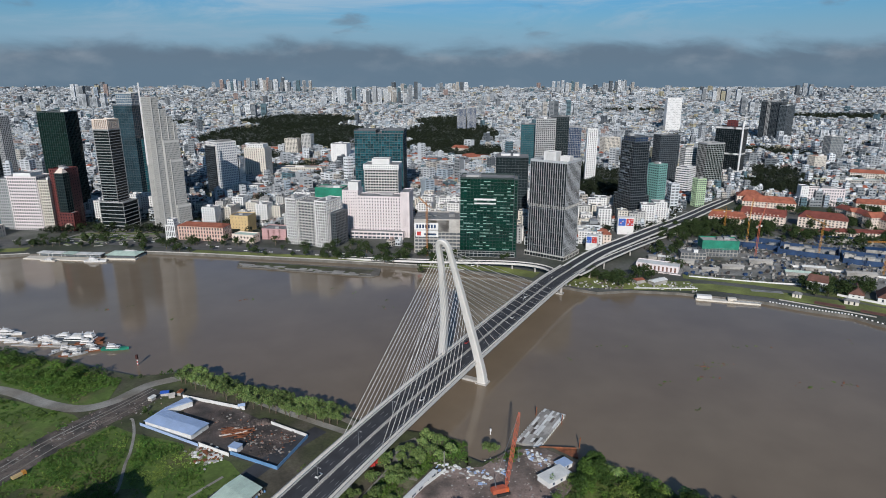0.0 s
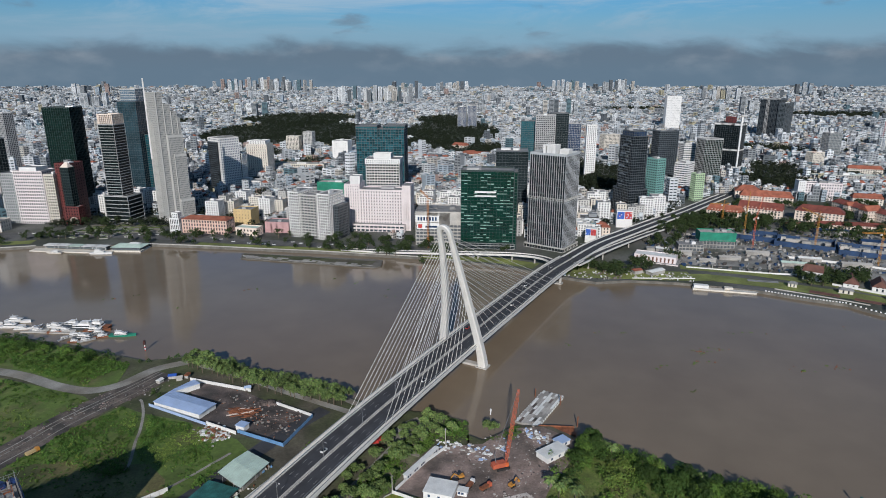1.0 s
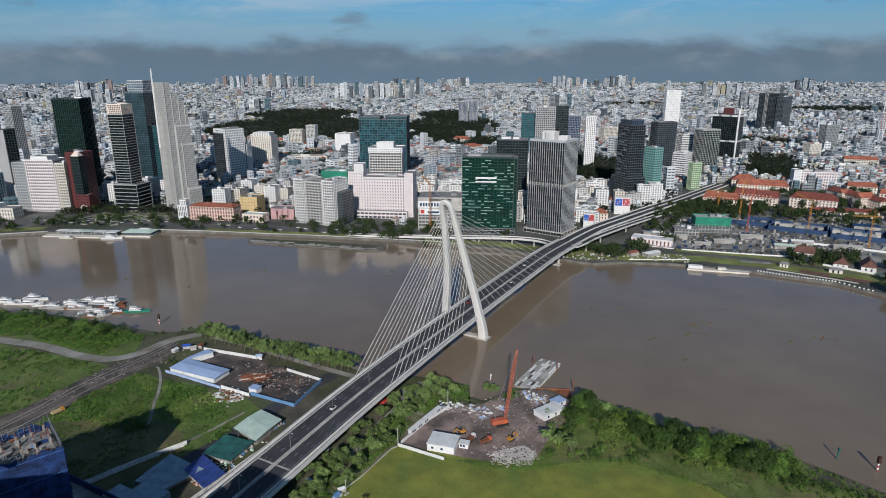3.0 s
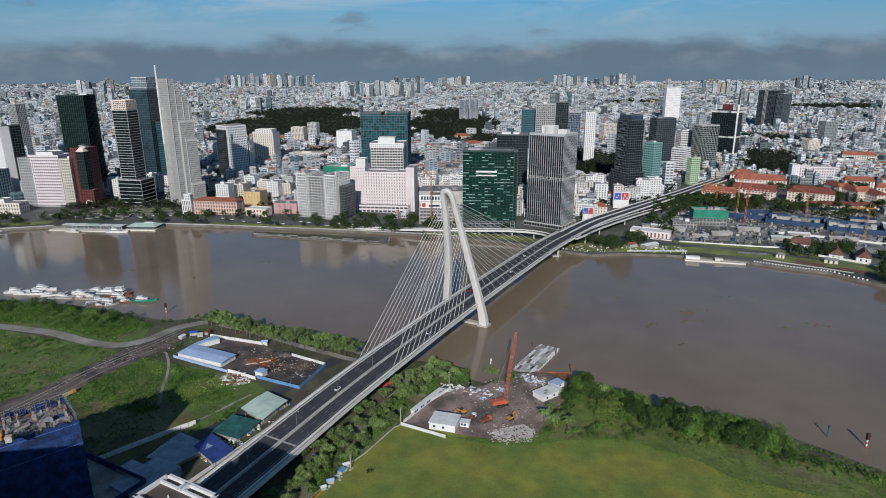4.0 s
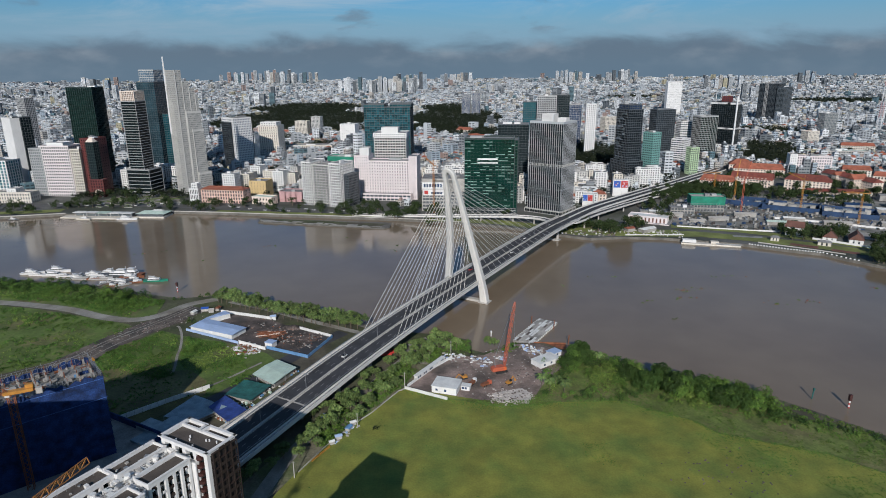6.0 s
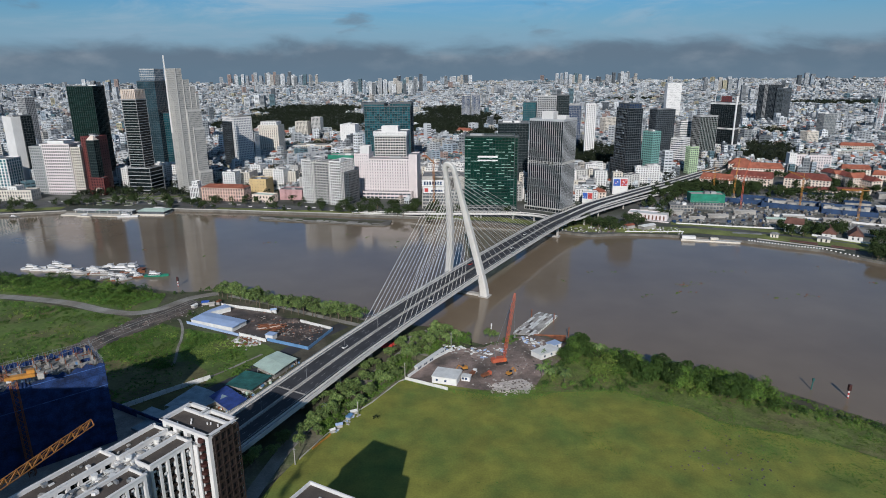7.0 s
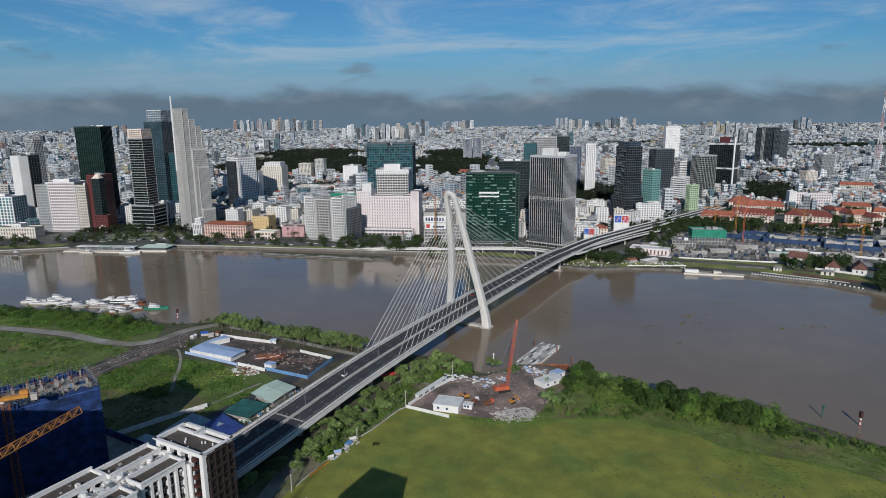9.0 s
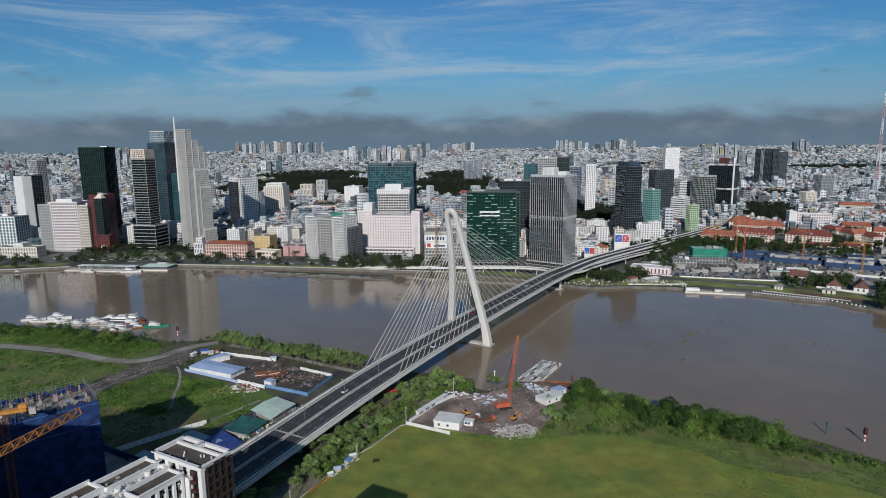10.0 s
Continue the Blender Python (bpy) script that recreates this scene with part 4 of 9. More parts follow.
building("glass_tower", "slim blue-grey glass skyscraper with a pale top", -530, 640, -8, [
    V(w=34, d=36, h=165, nx=8, ny=8, fh=4, pier=0.04, span=0.08, proud=0.25, wall="darkgrey", glass="glassdusk", plant=0),
    V(w=28, d=28, h=20, z0=165, dx=2, nx=8, ny=8, fh=4, pier=0.08, span=0.2, proud=0.25, wall="stonegrey", glass="glasssky", plant=0),
    V(w=30, d=30, h=110, dx=28, dy=10, nx=7, ny=7, fh=4, pier=0.05, span=0.15, proud=0.25, wall="darkgrey", glass="glassteal", plant=1)])
fine = V(fh=3.1, pier=0.46, span=0.5, proud=0.4, wall="towerstone", glass="glassgrey", plant=0, parapet=0.8, roof="towerstone")
bank_tower = building("stepped_tower", "pale grey stepped skyscraper with a thin white blade on top", -408, 477, -40, [
    V(w=32, d=9.5, h=184, dy=-11.3, nx=15, ny=5, **fine),
    V(w=32, d=10, h=168, dy=-1.6, nx=15, ny=5, **fine),
    V(w=32, d=8.5, h=158, dy=7.6, nx=15, ny=4, **fine),
    V(w=32, d=4.5, h=148, dy=14.0, nx=15, ny=2, **fine),
    V(w=34.5, d=22, h=125, dx=0.6, dy=5.6, nx=16, ny=11, **fine),
    V(w=37, d=17.5, h=98, dx=1.2, dy=9.0, nx=17, ny=9, **fine),
    V(w=40, d=20, h=32, dx=3.5, dy=11, nx=16, ny=9, ground_floor=10, **fine)])
part("blade", Mesh().box(-14.5, -16.6, 90, 4.0, 1.6, 114, taper=0.6), M["white"], bank_tower, "slim white blade rising above the roof")
for x, y, h in ((16.3, -16.3, 184), (-16.3, -16.3, 184), (16.3, -6.5, 168), (17.6, -5.6, 125), (20.0, 0.1, 98), (16.3, 3.3, 158), (16.3, 11.8, 148)):
    part("corner_strip", Mesh().box(x, y, 0, 1.0, 1.0, h + 0.9), M["stonegrey"], bank_tower, "pale vertical corner strip")
for x, y, w, d, z in ((0.6, 5.6, 35, 22.5, 122), (1.2, 9.0, 37.6, 18, 94.5), (3.5, 11, 40.6, 20.6, 29)):
    part("cornice", Mesh().box(x, y, z, w, d, 2.9), M["stonegrey"], bank_tower, "pale band round the setback")
for k in range(5):
    part("front_rib", Mesh().box(-12.6 + 3.1 * k, -16.5, 12, 0.7, 0.6, 150 - 6 * k), M["stonegrey"], bank_tower)
# the dark slab on the left face stands for the stepped tower's cast shadow
building("white_tower", "white apartment tower with a gridded front and dark blue glass side", -420, 742, -40, [
    V(w=40, d=40, h=95, nx=9, ny=11, fh=4.6, pier=0.4, span=0.42, panes=("right",), wall="white", glass="glassblue", plant=2),
    V(w=30, d=8, h=88, dy=-20, nx=8, ny=2, fh=4, pier=0.06, span=0.1, wall="darkgrey", glass="glassink", plant=0)])
building("white_podium", "low white podium with a window grid", -386, 742, -10, [V(w=76, d=24, h=15, nx=18, ny=5, fh=4, pier=0.4, span=0.45, wall="white", plant=2)])
building("cream_tower", "cream tower with vertical window strips and an arched crown", -392, 876, -8, [
    V(w=45, d=34, h=68, nx=9, ny=7, fh=3.4, pier=0.62, span=0.4, panes=("front",), wall="offwhite", plant=0, parapet=2),
    V(w=36, d=26, h=8, z0=68, nx=6, ny=4, fh=3.5, pier=0.5, span=0.5, wall="white", plant=1)])
building("balcony_block", "grey-white apartment block with deep balconies", -172, 378, -22, [
    V(w=34, d=32, h=57, dx=-4, nx=7, ny=8, fh=3.7, pier=0.08, span=0.34, proud=2.0, wall="stonegrey", glass="glass", plant=2),
    V(w=16, d=36, h=60, dx=-26, nx=5, ny=9, fh=3.7, pier=0.2, span=0.34, proud=1.2, panes=("front",), wall="white", glass="glassblack", plant=1),
    V(w=18, d=36, h=60, dx=20, nx=5, ny=9, fh=3.7, pier=0.2, span=0.34, proud=1.2, panes=("front", "right"), wall="white", glass="glassblack", plant=1),
    V(w=8, d=28, h=44, dx=33, dy=4, nx=3, ny=8, fh=3.7, pier=0.25, span=0.3, wall="darkgrey", plant=0)])
building("white_hotel", "broad white hotel with rows of small windows", -92, 424, -7, [
    V(w=62, d=26, h=55, dx=2, nx=16, ny=6, fh=4.1, pier=0.58, span=0.52, panes=("front",), wall="pinkwhite", plant=1, ground_floor=8),
    V(w=22, d=30, h=62, dx=-39, dy=4, nx=6, ny=7, fh=4.1, pier=0.62, span=0.56, panes=("front",), wall="pinkwhite", plant=0),
    V(w=12, d=30, h=62, dx=38, nx=3, ny=7, fh=4.1, pier=0.9, span=0.9, panes=(), wall="pinkwhite", plant=0),
    V(w=14, d=16, h=10, z0=62, dx=-36, dy=4, nx=3, ny=3, pier=0.95, span=0.95, wall="white", plant=0),
    V(w=74, d=20, h=9, dy=-16, nx=12, ny=3, fh=4.5, pier=0.2, span=0.4, wall="pinkwhite", plant=0)])
building("grey_slab", "pale grey office slab with ribbon windows and a white roof box", -94, 500, -4, [
    V(w=50, d=36, h=82, nx=12, ny=9, fh=4, pier=0.25, span=0.42, panes=("front",), wall="stonegrey", glass="glassblack", plant=1),
    V(w=52, d=38, h=6, z0=82, nx=16, ny=10, fh=3, pier=0.6, span=0.5, wall="white", plant=0),
    V(w=26, d=16, h=7, z0=88, dx=-2, nx=4, ny=3, pier=0.9, span=0.9, wall="white", plant=0)])
building("teal_tower", "wide teal glass office tower with a swept roof edge", -114, 672, -4, [
    V(w=84, d=46, h=118, nx=18, ny=10, fh=4.2, pier=0.10, span=0.14, proud=0.4, wall="darkgrey", glass="glassteal", panes=("front",), plant=1),
    V(w=38, d=40, h=4, z0=118, dx=-24, nx=8, ny=6, pier=0.1, span=0.2, wall="darkgrey", glass="glassteal", plant=0, parapet=2),
    V(w=38, d=40, h=4, z0=119, dx=24, nx=8, ny=6, pier=0.1, span=0.2, wall="darkgrey", glass="glassteal", plant=0, parapet=2)])
building("netted_building", "unfinished building wrapped in green safety net", -180, 540, -10, [
    V(w=44, d=26, h=46, nx=10, ny=6, fh=4, pier=0.08, span=0.1, proud=0.3, wall="greennet", glass="greennet", plant=2, roof="concrete")])
building("car_park_block", "bare grey concrete block with open storeys", -10, 352, -3, [
    V(w=58, d=46, h=27, nx=12, ny=9, fh=4.2, pier=0.12, span=0.34, proud=1.0, wall="concrete", glass="darkgrey", plant=0, parapet=0),
    V(w=58, d=46, h=15, z0=27, nx=2, ny=2, fh=7.5, pier=0.98, span=0.98, wall="concrete", glass="grey", plant=2, parapet=1.5)])
green_tower = building("green_tower", "deep green glass office tower with scattered pale panels", 50, 331, -6, [
    V(w=64, d=34, h=96, nx=16, ny=8, fh=4.0, pier=0.05, span=0.06, proud=0.18, wall="bottle", glass="glassgreen", plant=2, parapet=1.8),
    V(w=5, d=33, h=95, dx=34.5, nx=1, ny=8, fh=4, pier=0.2, span=0.12, proud=0.2, wall="bottle", glass="glassgreen", plant=0),
    V(w=70, d=38, h=7, nx=14, ny=8, fh=7, pier=0.06, span=0.12, wall="grey", glass="glassblack", plant=0, parapet=0)])
rng = random.Random(5)
slat = Mesh().box(0, 0, 0, 3.7, 0.14, 0.95).data("panel", M["panelgreen"])
for k in range(22):
    for i in range(16):
        if rng.random() < (0.36 if 4 < k < 18 else 0.16):
            for j in range(rng.choice([1, 1, 2])):
                if i + j < 16:
                    part("panel", slat, M["panelgreen"], green_tower, "", pose(-30 + 4.0 * (i + j), -16.95, 9.5 + 3.95 * k))
sg = Mesh().box(-2, -17.2, 70, 26, 0.5, 2.2).box(-2, -17.2, 65.5, 26, 0.5, 1.6)
part("sign_band", sg, M["white"], green_tower, "pale horizontal sign bands")
finned = building("finned_tower", "grey glass tower with close white vertical fins", 131, 327, -36, [
    V(w=48, d=38, h=116, nx=16, ny=12, fh=9.3, pier=0.17, span=0.015, proud=0.35, wall="finstone", glass="glassink", plant=0, parapet=2.6),
    V(w=16, d=14, h=10, z0=116, dx=-4, dy=-2, nx=3, ny=3, pier=0.95, span=0.95, wall="white", plant=0),
    V(w=12, d=10, h=5, z0=116, dx=12, dy=4, nx=3, ny=3, pier=0.95, span=0.95, wall="white", plant=0),
    V(w=54, d=43, h=5, nx=14, ny=10, fh=5, pier=0.06, span=0.16, wall="stonegrey", glass="glassblack", plant=0, parapet=0.6),
    V(w=48.8, d=38.8, h=3, z0=62, nx=24, ny=18, fh=3, pier=0.2, span=0.2, wall="stonegrey", glass="glassblack", plant=0, parapet=0)])
building("black_office", "black glass office block with a flat roof", 97, 498, -6, [V(w=47, d=36, h=100, nx=10, ny=8, fh=4, pier=0.04, span=0.08, proud=0.2, wall="darkgrey", glass="glassblack", plant=3)])
building("beige_tower", "beige tower with a dense grid of windows", 214, 930, -10, [V(w=42, d=40, h=124, nx=10, ny=10, fh=4, pier=0.35, span=0.4, wall="grey", glass="glass", plant=1)])
building("dark_office", "dark blue glass office tower", 260, 1025, -6, [V(w=40, d=40, h=123, nx=8, ny=8, fh=4, pier=0.05, span=0.1, wall="darkgrey", glass="glassblack", plant=1), V(w=30, d=30, h=100, dx=34, nx=8, ny=8, fh=4, pier=0.1, span=0.12, wall="grey", glass="glassblue", plant=1)])
building("green_office", "mid-height teal glass office block", 181, 970, -6, [V(w=31, d=34, h=110, nx=8, ny=8, fh=4, pier=0.08, span=0.2, wall="darkgrey", glass="glassteal", plant=1)])
building("slim_tower", "slim white tower with a dark window strip", 286, 812, -8, [V(w=20, d=20, h=112, nx=5, ny=5, fh=4, pier=0.55, span=0.4, wall="white", plant=1)])
building("cream_block", "cream apartment block with deep window bays", 440, 1262, -70, [V(w=24, d=46, h=53, nx=6, ny=11, fh=3.8, pier=0.4, span=0.4, wall="offwhite", plant=2)])
twin = building("twin_dark_tower", "dark blue glass tower with staggered balconies", 282, 516, -72, [
    V(w=34, d=26, h=120, nx=8, ny=7, fh=3.9, pier=0.08, span=0.2, proud=0.5, wall="darkgrey", glass="glassink", plant=1),
    V(w=30, d=22, h=7, z0=120, nx=7, ny=5, fh=3.5, pier=0.1, span=0.15, wall="darkgrey", glass="glassblue", plant=1),
    V(w=44, d=32, h=40, nx=10, ny=8, fh=3.9, pier=0.08, span=0.2, proud=0.5, wall="darkgrey", glass="glassink", plant=0)])
rt = random.Random(17)
for k in range(20):
    band = Mesh()
    z = 42 + 3.9 * k
    for _ in range(3):
        u, L = rt.uniform(-10, 9), rt.uniform(4, 11)
        band.box(-17.4, u * 0.8, z, 1.6, L * 0.8, rt.choice([1.1, 1.1, 2.9]))
        band.box(u * 1.1, -13.4, z, L, 1.6, rt.choice([1.1, 1.1, 2.9]))
    part("balcony_band", band, M["slate" if k % 3 else "glassgrey"], twin)
# raked side bays that narrow the tower towards its top
part("raked_bay", Mesh().box(0, 15.8, 40, 26, 6, 78, taper=0.35), M["glassink"], twin)
building("white_frame_block", "white framed office block with a deep window grid", -398, 762, -8, [V(w=18, d=20, h=64, nx=4, ny=4, fh=4.2, pier=0.3, span=0.3, proud=1.0, wall="white", glass="glassblack", plant=1)])
building("grey_curved_office", "grey office tower with a dark upper front", -640, 800, -4, [
    V(w=26, d=24, h=62, nx=7, ny=6, fh=4, pier=0.25, span=0.3, wall="grey", glass="glass", plant=0),
    V(w=22, d=20, h=12, z0=62, nx=5, ny=5, fh=4, pier=0.1, span=0.2, wall="darkgrey", glass="glassink", plant=1)])
building("teal_block", "pale teal tower with dark window bands", 338, 572, -58, [V(w=22, d=19, h=78, nx=5, ny=4, fh=3.9, pier=0.3, span=0.5, panes=("front", "right"), wall="tealwall", plant=2)])
building("brown_tower", "dark brown glass office tower", 442, 838, -76, [V(w=26, d=44, h=99, nx=6, ny=10, fh=4, pier=0.1, span=0.2, wall="darkgrey", glass="glass", plant=1)])
building("striped_block", "white block with horizontal window bands", 486, 828, -80, [V(w=20, d=28, h=75, nx=4, ny=6, fh=3.6, pier=0.05, span=0.5, wall="white", plant=1)])
building("white_office", "white office block with ribbon windows", 446, 732, -42, [V(w=25, d=32, h=50, nx=5, ny=7, fh=4.2, pier=0.08, span=0.5, wall="white", plant=1)])
building("lime_block", "narrow pale green painted block", 428, 622, -76, [V(w=14, d=17, h=46, nx=4, ny=4, fh=3.6, pier=0.25, span=0.4, wall="palegreen", plant=2)])
building("steel_glass_office", "dark glass office block with a projecting frame roof", 510, 784, -76, [V(w=28, d=39, h=88, nx=7, ny=11, fh=4, pier=0.12, span=0.14, wall="grey", glass="bottleglass", plant=1, parapet=2.4)])
framed = building("framed_tower", "black glass tower with white frame bands and mast", 615, 936, -45, [
    V(w=56, d=30, h=108, nx=12, ny=7, fh=4, pier=0.03, span=0.05, wall="darkgrey", glass="glassblack", plant=0),
    V(w=57, d=31, h=3.5, z0=50, nx=2, ny=2, pier=0.98, span=0.98, wall="white", plant=0, parapet=0),
    V(w=57, d=31, h=4, z0=104, nx=2, ny=2, pier=0.98, span=0.98, wall="white", plant=0, parapet=0),
    V(w=62, d=36, h=16, nx=12, ny=7, fh=4, pier=0.5, span=0.5, wall="white", plant=0),
    V(w=18, d=14, h=12, z0=108, nx=3, ny=3, pier=0.5, span=0.5, wall="redtile", plant=0)])
fm = Mesh().box(28.2, -15.2, 0, 3, 3, 122, -45)
for u, v in ((-20, -12), (21, 12)):
    fm.tube((u, v, 108), (u, v, 138), 0.9, 6, 0.3)
part("mast", fm, M["white"], framed, "white corner column and roof masts")
building("residence_tower", "large dark residential tower with a lighter balcony wing", 1090, 1690, -45, [
    V(w=62, d=60, h=128, nx=14, ny=14, fh=4, pier=0.12, span=0.2, wall="darkgrey", glass="glassink", plant=1),
    V(w=22, d=80, h=118, dx=40, dy=4, nx=5, ny=18, fh=4, pier=0.2, span=0.35, wall="slate", glass="glassblack", plant=1),
    V(w=9, d=62, h=132, dx=-6, dy=-2, nx=2, ny=14, fh=4, pier=0.3, span=0.1, wall="grey", glass="glassink", plant=0)])
building("grey_office", "grey-blue glass office block", 974, 1155, -78, [V(w=24, d=38, h=67, nx=6, ny=9, fh=4, pier=0.1, span=0.15, wall="grey", glass="glassgrey", plant=1)])
building("cream_flats", "cream block of flats with a red roof edge", 856, 1016, -76, [V(w=22, d=32, h=35, nx=5, ny=8, fh=3.6, pier=0.5, span=0.4, wall="offwhite", plant=1, roof="roofred")])
building("white_slab", "tall plain white slab block", 838, 1920, -84, [V(w=20, d=56, h=132, nx=5, ny=12, fh=6, pier=0.75, span=0.6, wall="white", plant=1)])
building("west_tower", "narrow tower with a white end wall and dark glass front", -712, 525, -35, [
    V(w=34, d=14, h=112, nx=6, ny=3, fh=4, pier=0.85, span=0.7, wall="white", plant=0),
    V(w=30, d=16, h=114, dx=6, dy=14, nx=7, ny=4, fh=4, pier=0.04, span=0.08, wall="darkgrey", glass="glassblack", plant=1)])
building("west_slab", "dark slab tower far back", -946, 915, -18, [V(w=24, d=24, h=129, nx=6, ny=6, fh=4, pier=0.3, span=0.3, wall="grey", plant=1)])
building("west_block", "grey glass block with white columns", -690, 452, -4, [V(w=44, d=30, h=55, nx=8, ny=6, fh=4.5, pier=0.3, span=0.25, wall="white", glass="glassteal", plant=1)])
# low waterfront houses
building("pillared_house", "white pillared corner building", -370, 397, -8, [V(w=14, d=16, h=20, nx=5, ny=5, fh=7, pier=0.45, span=0.2, wall="white", plant=0), V(w=9, d=10, h=7, z0=20, nx=3, ny=3, pier=0.4, span=0.4, wall="white", plant=0)])
yellow_house = building("ochre_building", "long ochre colonial building with a red tiled roof", -328, 398, -10, [V(w=66, d=22, h=19, nx=16, ny=5, fh=4.6, pier=0.45, span=0.35, panes=("front",), wall="salmon", plant=0, parapet=0)])
part("tiled_roof", Mesh().gable(0, 0, 19.1, 67, 23.4, 4.0, hip=8), M["roofred"], yellow_house)
building("ochre_annex", "plain ochre block with a flat roof", -290, 444, -10, [V(w=27, d=24, h=23, nx=5, ny=4, fh=4.6, pier=0.7, span=0.6, wall="yellow", plant=1)])
building("low_annex", "low peach annex with green sheet roof", -268, 384, -14, [V(w=32, d=16, h=10, nx=6, ny=3, fh=4, pier=0.5, span=0.5, wall="peach", plant=0, roof="greentin")])
building("pink_hall", "low dusty pink hall with a grey roof", -231, 404, -8, [V(w=34, d=24, h=14, nx=3, ny=3, fh=5, pier=0.9, span=0.5, wall="pink", plant=1)])
building("long_hotel", "low white colonial hotel front", -640, 404, -2, [V(w=58, d=20, h=15, nx=14, ny=4, fh=4.5, pier=0.5, span=0.4, panes=("front",), wall="offwhite", plant=1), V(w=14, d=16, h=5, z0=15, nx=3, ny=3, pier=0.6, span=0.5, wall="white", plant=0)])
building("station_hall", "long white hall with a curved roof", -730, 470, -8, [V(w=90, d=22, h=10, nx=18, ny=4, fh=4, pier=0.3, span=0.4, wall="white", plant=0, roof="whitetin")])

building("twin_slab", "grey-blue twin tower block beyond the park", 80, 1990, -4, [V(w=34, d=40, h=84, dx=-19, nx=7, ny=8, fh=4, pier=0.2, span=0.3, wall="grey", glass="glassblue", plant=1), V(w=34, d=40, h=88, dx=19, nx=7, ny=8, fh=4, pier=0.2, span=0.3, wall="grey", glass="glassblue", plant=1)], z=9)
building("long_market", "long pale colonial market hall with flat roof", -325, 955, -6, [V(w=110, d=30, h=17, nx=24, ny=6, fh=5, pier=0.5, span=0.4, wall="offwhite", plant=3)])
building("plain_white_block", "plain white office block near the park", -262, 1130, -8, [V(w=40, d=34, h=50, nx=6, ny=5, fh=4, pier=0.8, span=0.6, wall="white", plant=1)])
building("pink_office", "dusty pink office block with grey side", -205, 1230, -8, [V(w=34, d=30, h=52, nx=7, ny=6, fh=4, pier=0.4, span=0.4, wall="pink", plant=1), V(w=18, d=30, h=50, dx=26, nx=4, ny=6, fh=4, pier=0.4, span=0.4, wall="concrete", plant=1)])
building("pair_block", "pair of cream apartment blocks by the park", -420, 1290, -10, [V(w=36, d=24, h=46, nx=8, ny=5, fh=3.6, pier=0.4, span=0.4, wall="offwhite", plant=1), V(w=26, d=24, h=58, dx=44, nx=6, ny=5, fh=3.6, pier=0.4, span=0.4, wall="stonegrey", plant=1)])

# ---- the town: houses round the towers, then the wide city behind ----
KEEP = [(o.matrix_basis.translation.x, o.matrix_basis.translation.y, 30.0) for o in scene.objects if o.type == "EMPTY" and o.get("category") == "building"]
KEEP += [(-420, 742, 42), (-598, 459, 48), (-92, 424, 56), (-114, 672, 55), (-10, 352, 46), (50, 331, 48), (131, 327, 44), (-172, 378, 44), (-328, 398, 44), (-408, 477, 40), (-475, 470, 40), (-640, 404, 42), (-730, 470, 56), (-386, 742, 50), (1090, 1690, 70)]
KEEP += [(p[0], p[1], 19.0) for p in far_line]
KEEP += [(890, 890, 34), (530, 652, 28), (538, 602, 44), (250, 424, 24), (246, 400, 16), (184, 342, 18), (178, 325, 14), (-480, 1372, 30), (-408, 1436, 34), (-292, 1004, 30), (42, 1404, 36), (82, 1195, 34), (-23, 1133, 30), (-146, 1209, 30)]
PARKS = [(-560, 1800, 290, 400), (-330, 1480, 160, 120), (20, 1850, 170, 420), (-60, 1480, 90, 130), (-370, 1010, 90, 50), (-250, 1250, 60, 40), (320, 900, 70, 200), (276, 710, 62, 100), (330, 640, 36, 46), (650, 780, 60, 90), (720, 900, 70, 80), (-470, 1230, 70, 90), (-640, 2350, 260, 260), (20, 2300, 150, 200), (-150, 1750, 120, 130), (480, 1150, 60, 50), (-250, 900, 40, 30), (-330, 640, 34, 26), (-240, 700, 40, 26), (560, 960, 40, 40), (1100, 1250, 60, 50), (860, 860, 50, 40), (650, 800, 60, 80), (750, 1000, 60, 60), (1900, 2550, 320, 160), (930, 1330, 90, 110), (120, 1400, 60, 70), (1250, 1500, 120, 60), (-1200, 2200, 200, 120), (1000, 2900, 200, 100), (60, 1310, 120, 80), (20, 1100, 50, 40), (-300, 1085, 70, 36), (-470, 1020, 40, 40)]


def in_park(x, y):
    return any(((x - a) / c) ** 2 + ((y - b) / d) ** 2 < 1 for a, b, c, d in PARKS)


CELLS = {}


def keep_clear(a, b, c):
    k = int((c + 14) // 60) + 1
    for i in range(int(a // 60) - k, int(a // 60) + k + 1):
        for j in range(int(b // 60) - k, int(b // 60) + k + 1):
            CELLS.setdefault((i, j), []).append((a, b, c))


for spot in KEEP:
    keep_clear(*spot)


def blocked(x, y, r):
    return any((x - a) ** 2 + (y - b) ** 2 < (c + r) ** 2 for a, b, c in CELLS.get((int(x // 60), int(y // 60)), ()) if c + r > 0)


def old_quarter(x, y):
    """The tiled monastery quarter and the building pits beside the viaduct."""
    return x > 190 + 0.62 * (y - 260) and y < 700 and x > 200 and y < 640 - 0.12 * (x - 420)


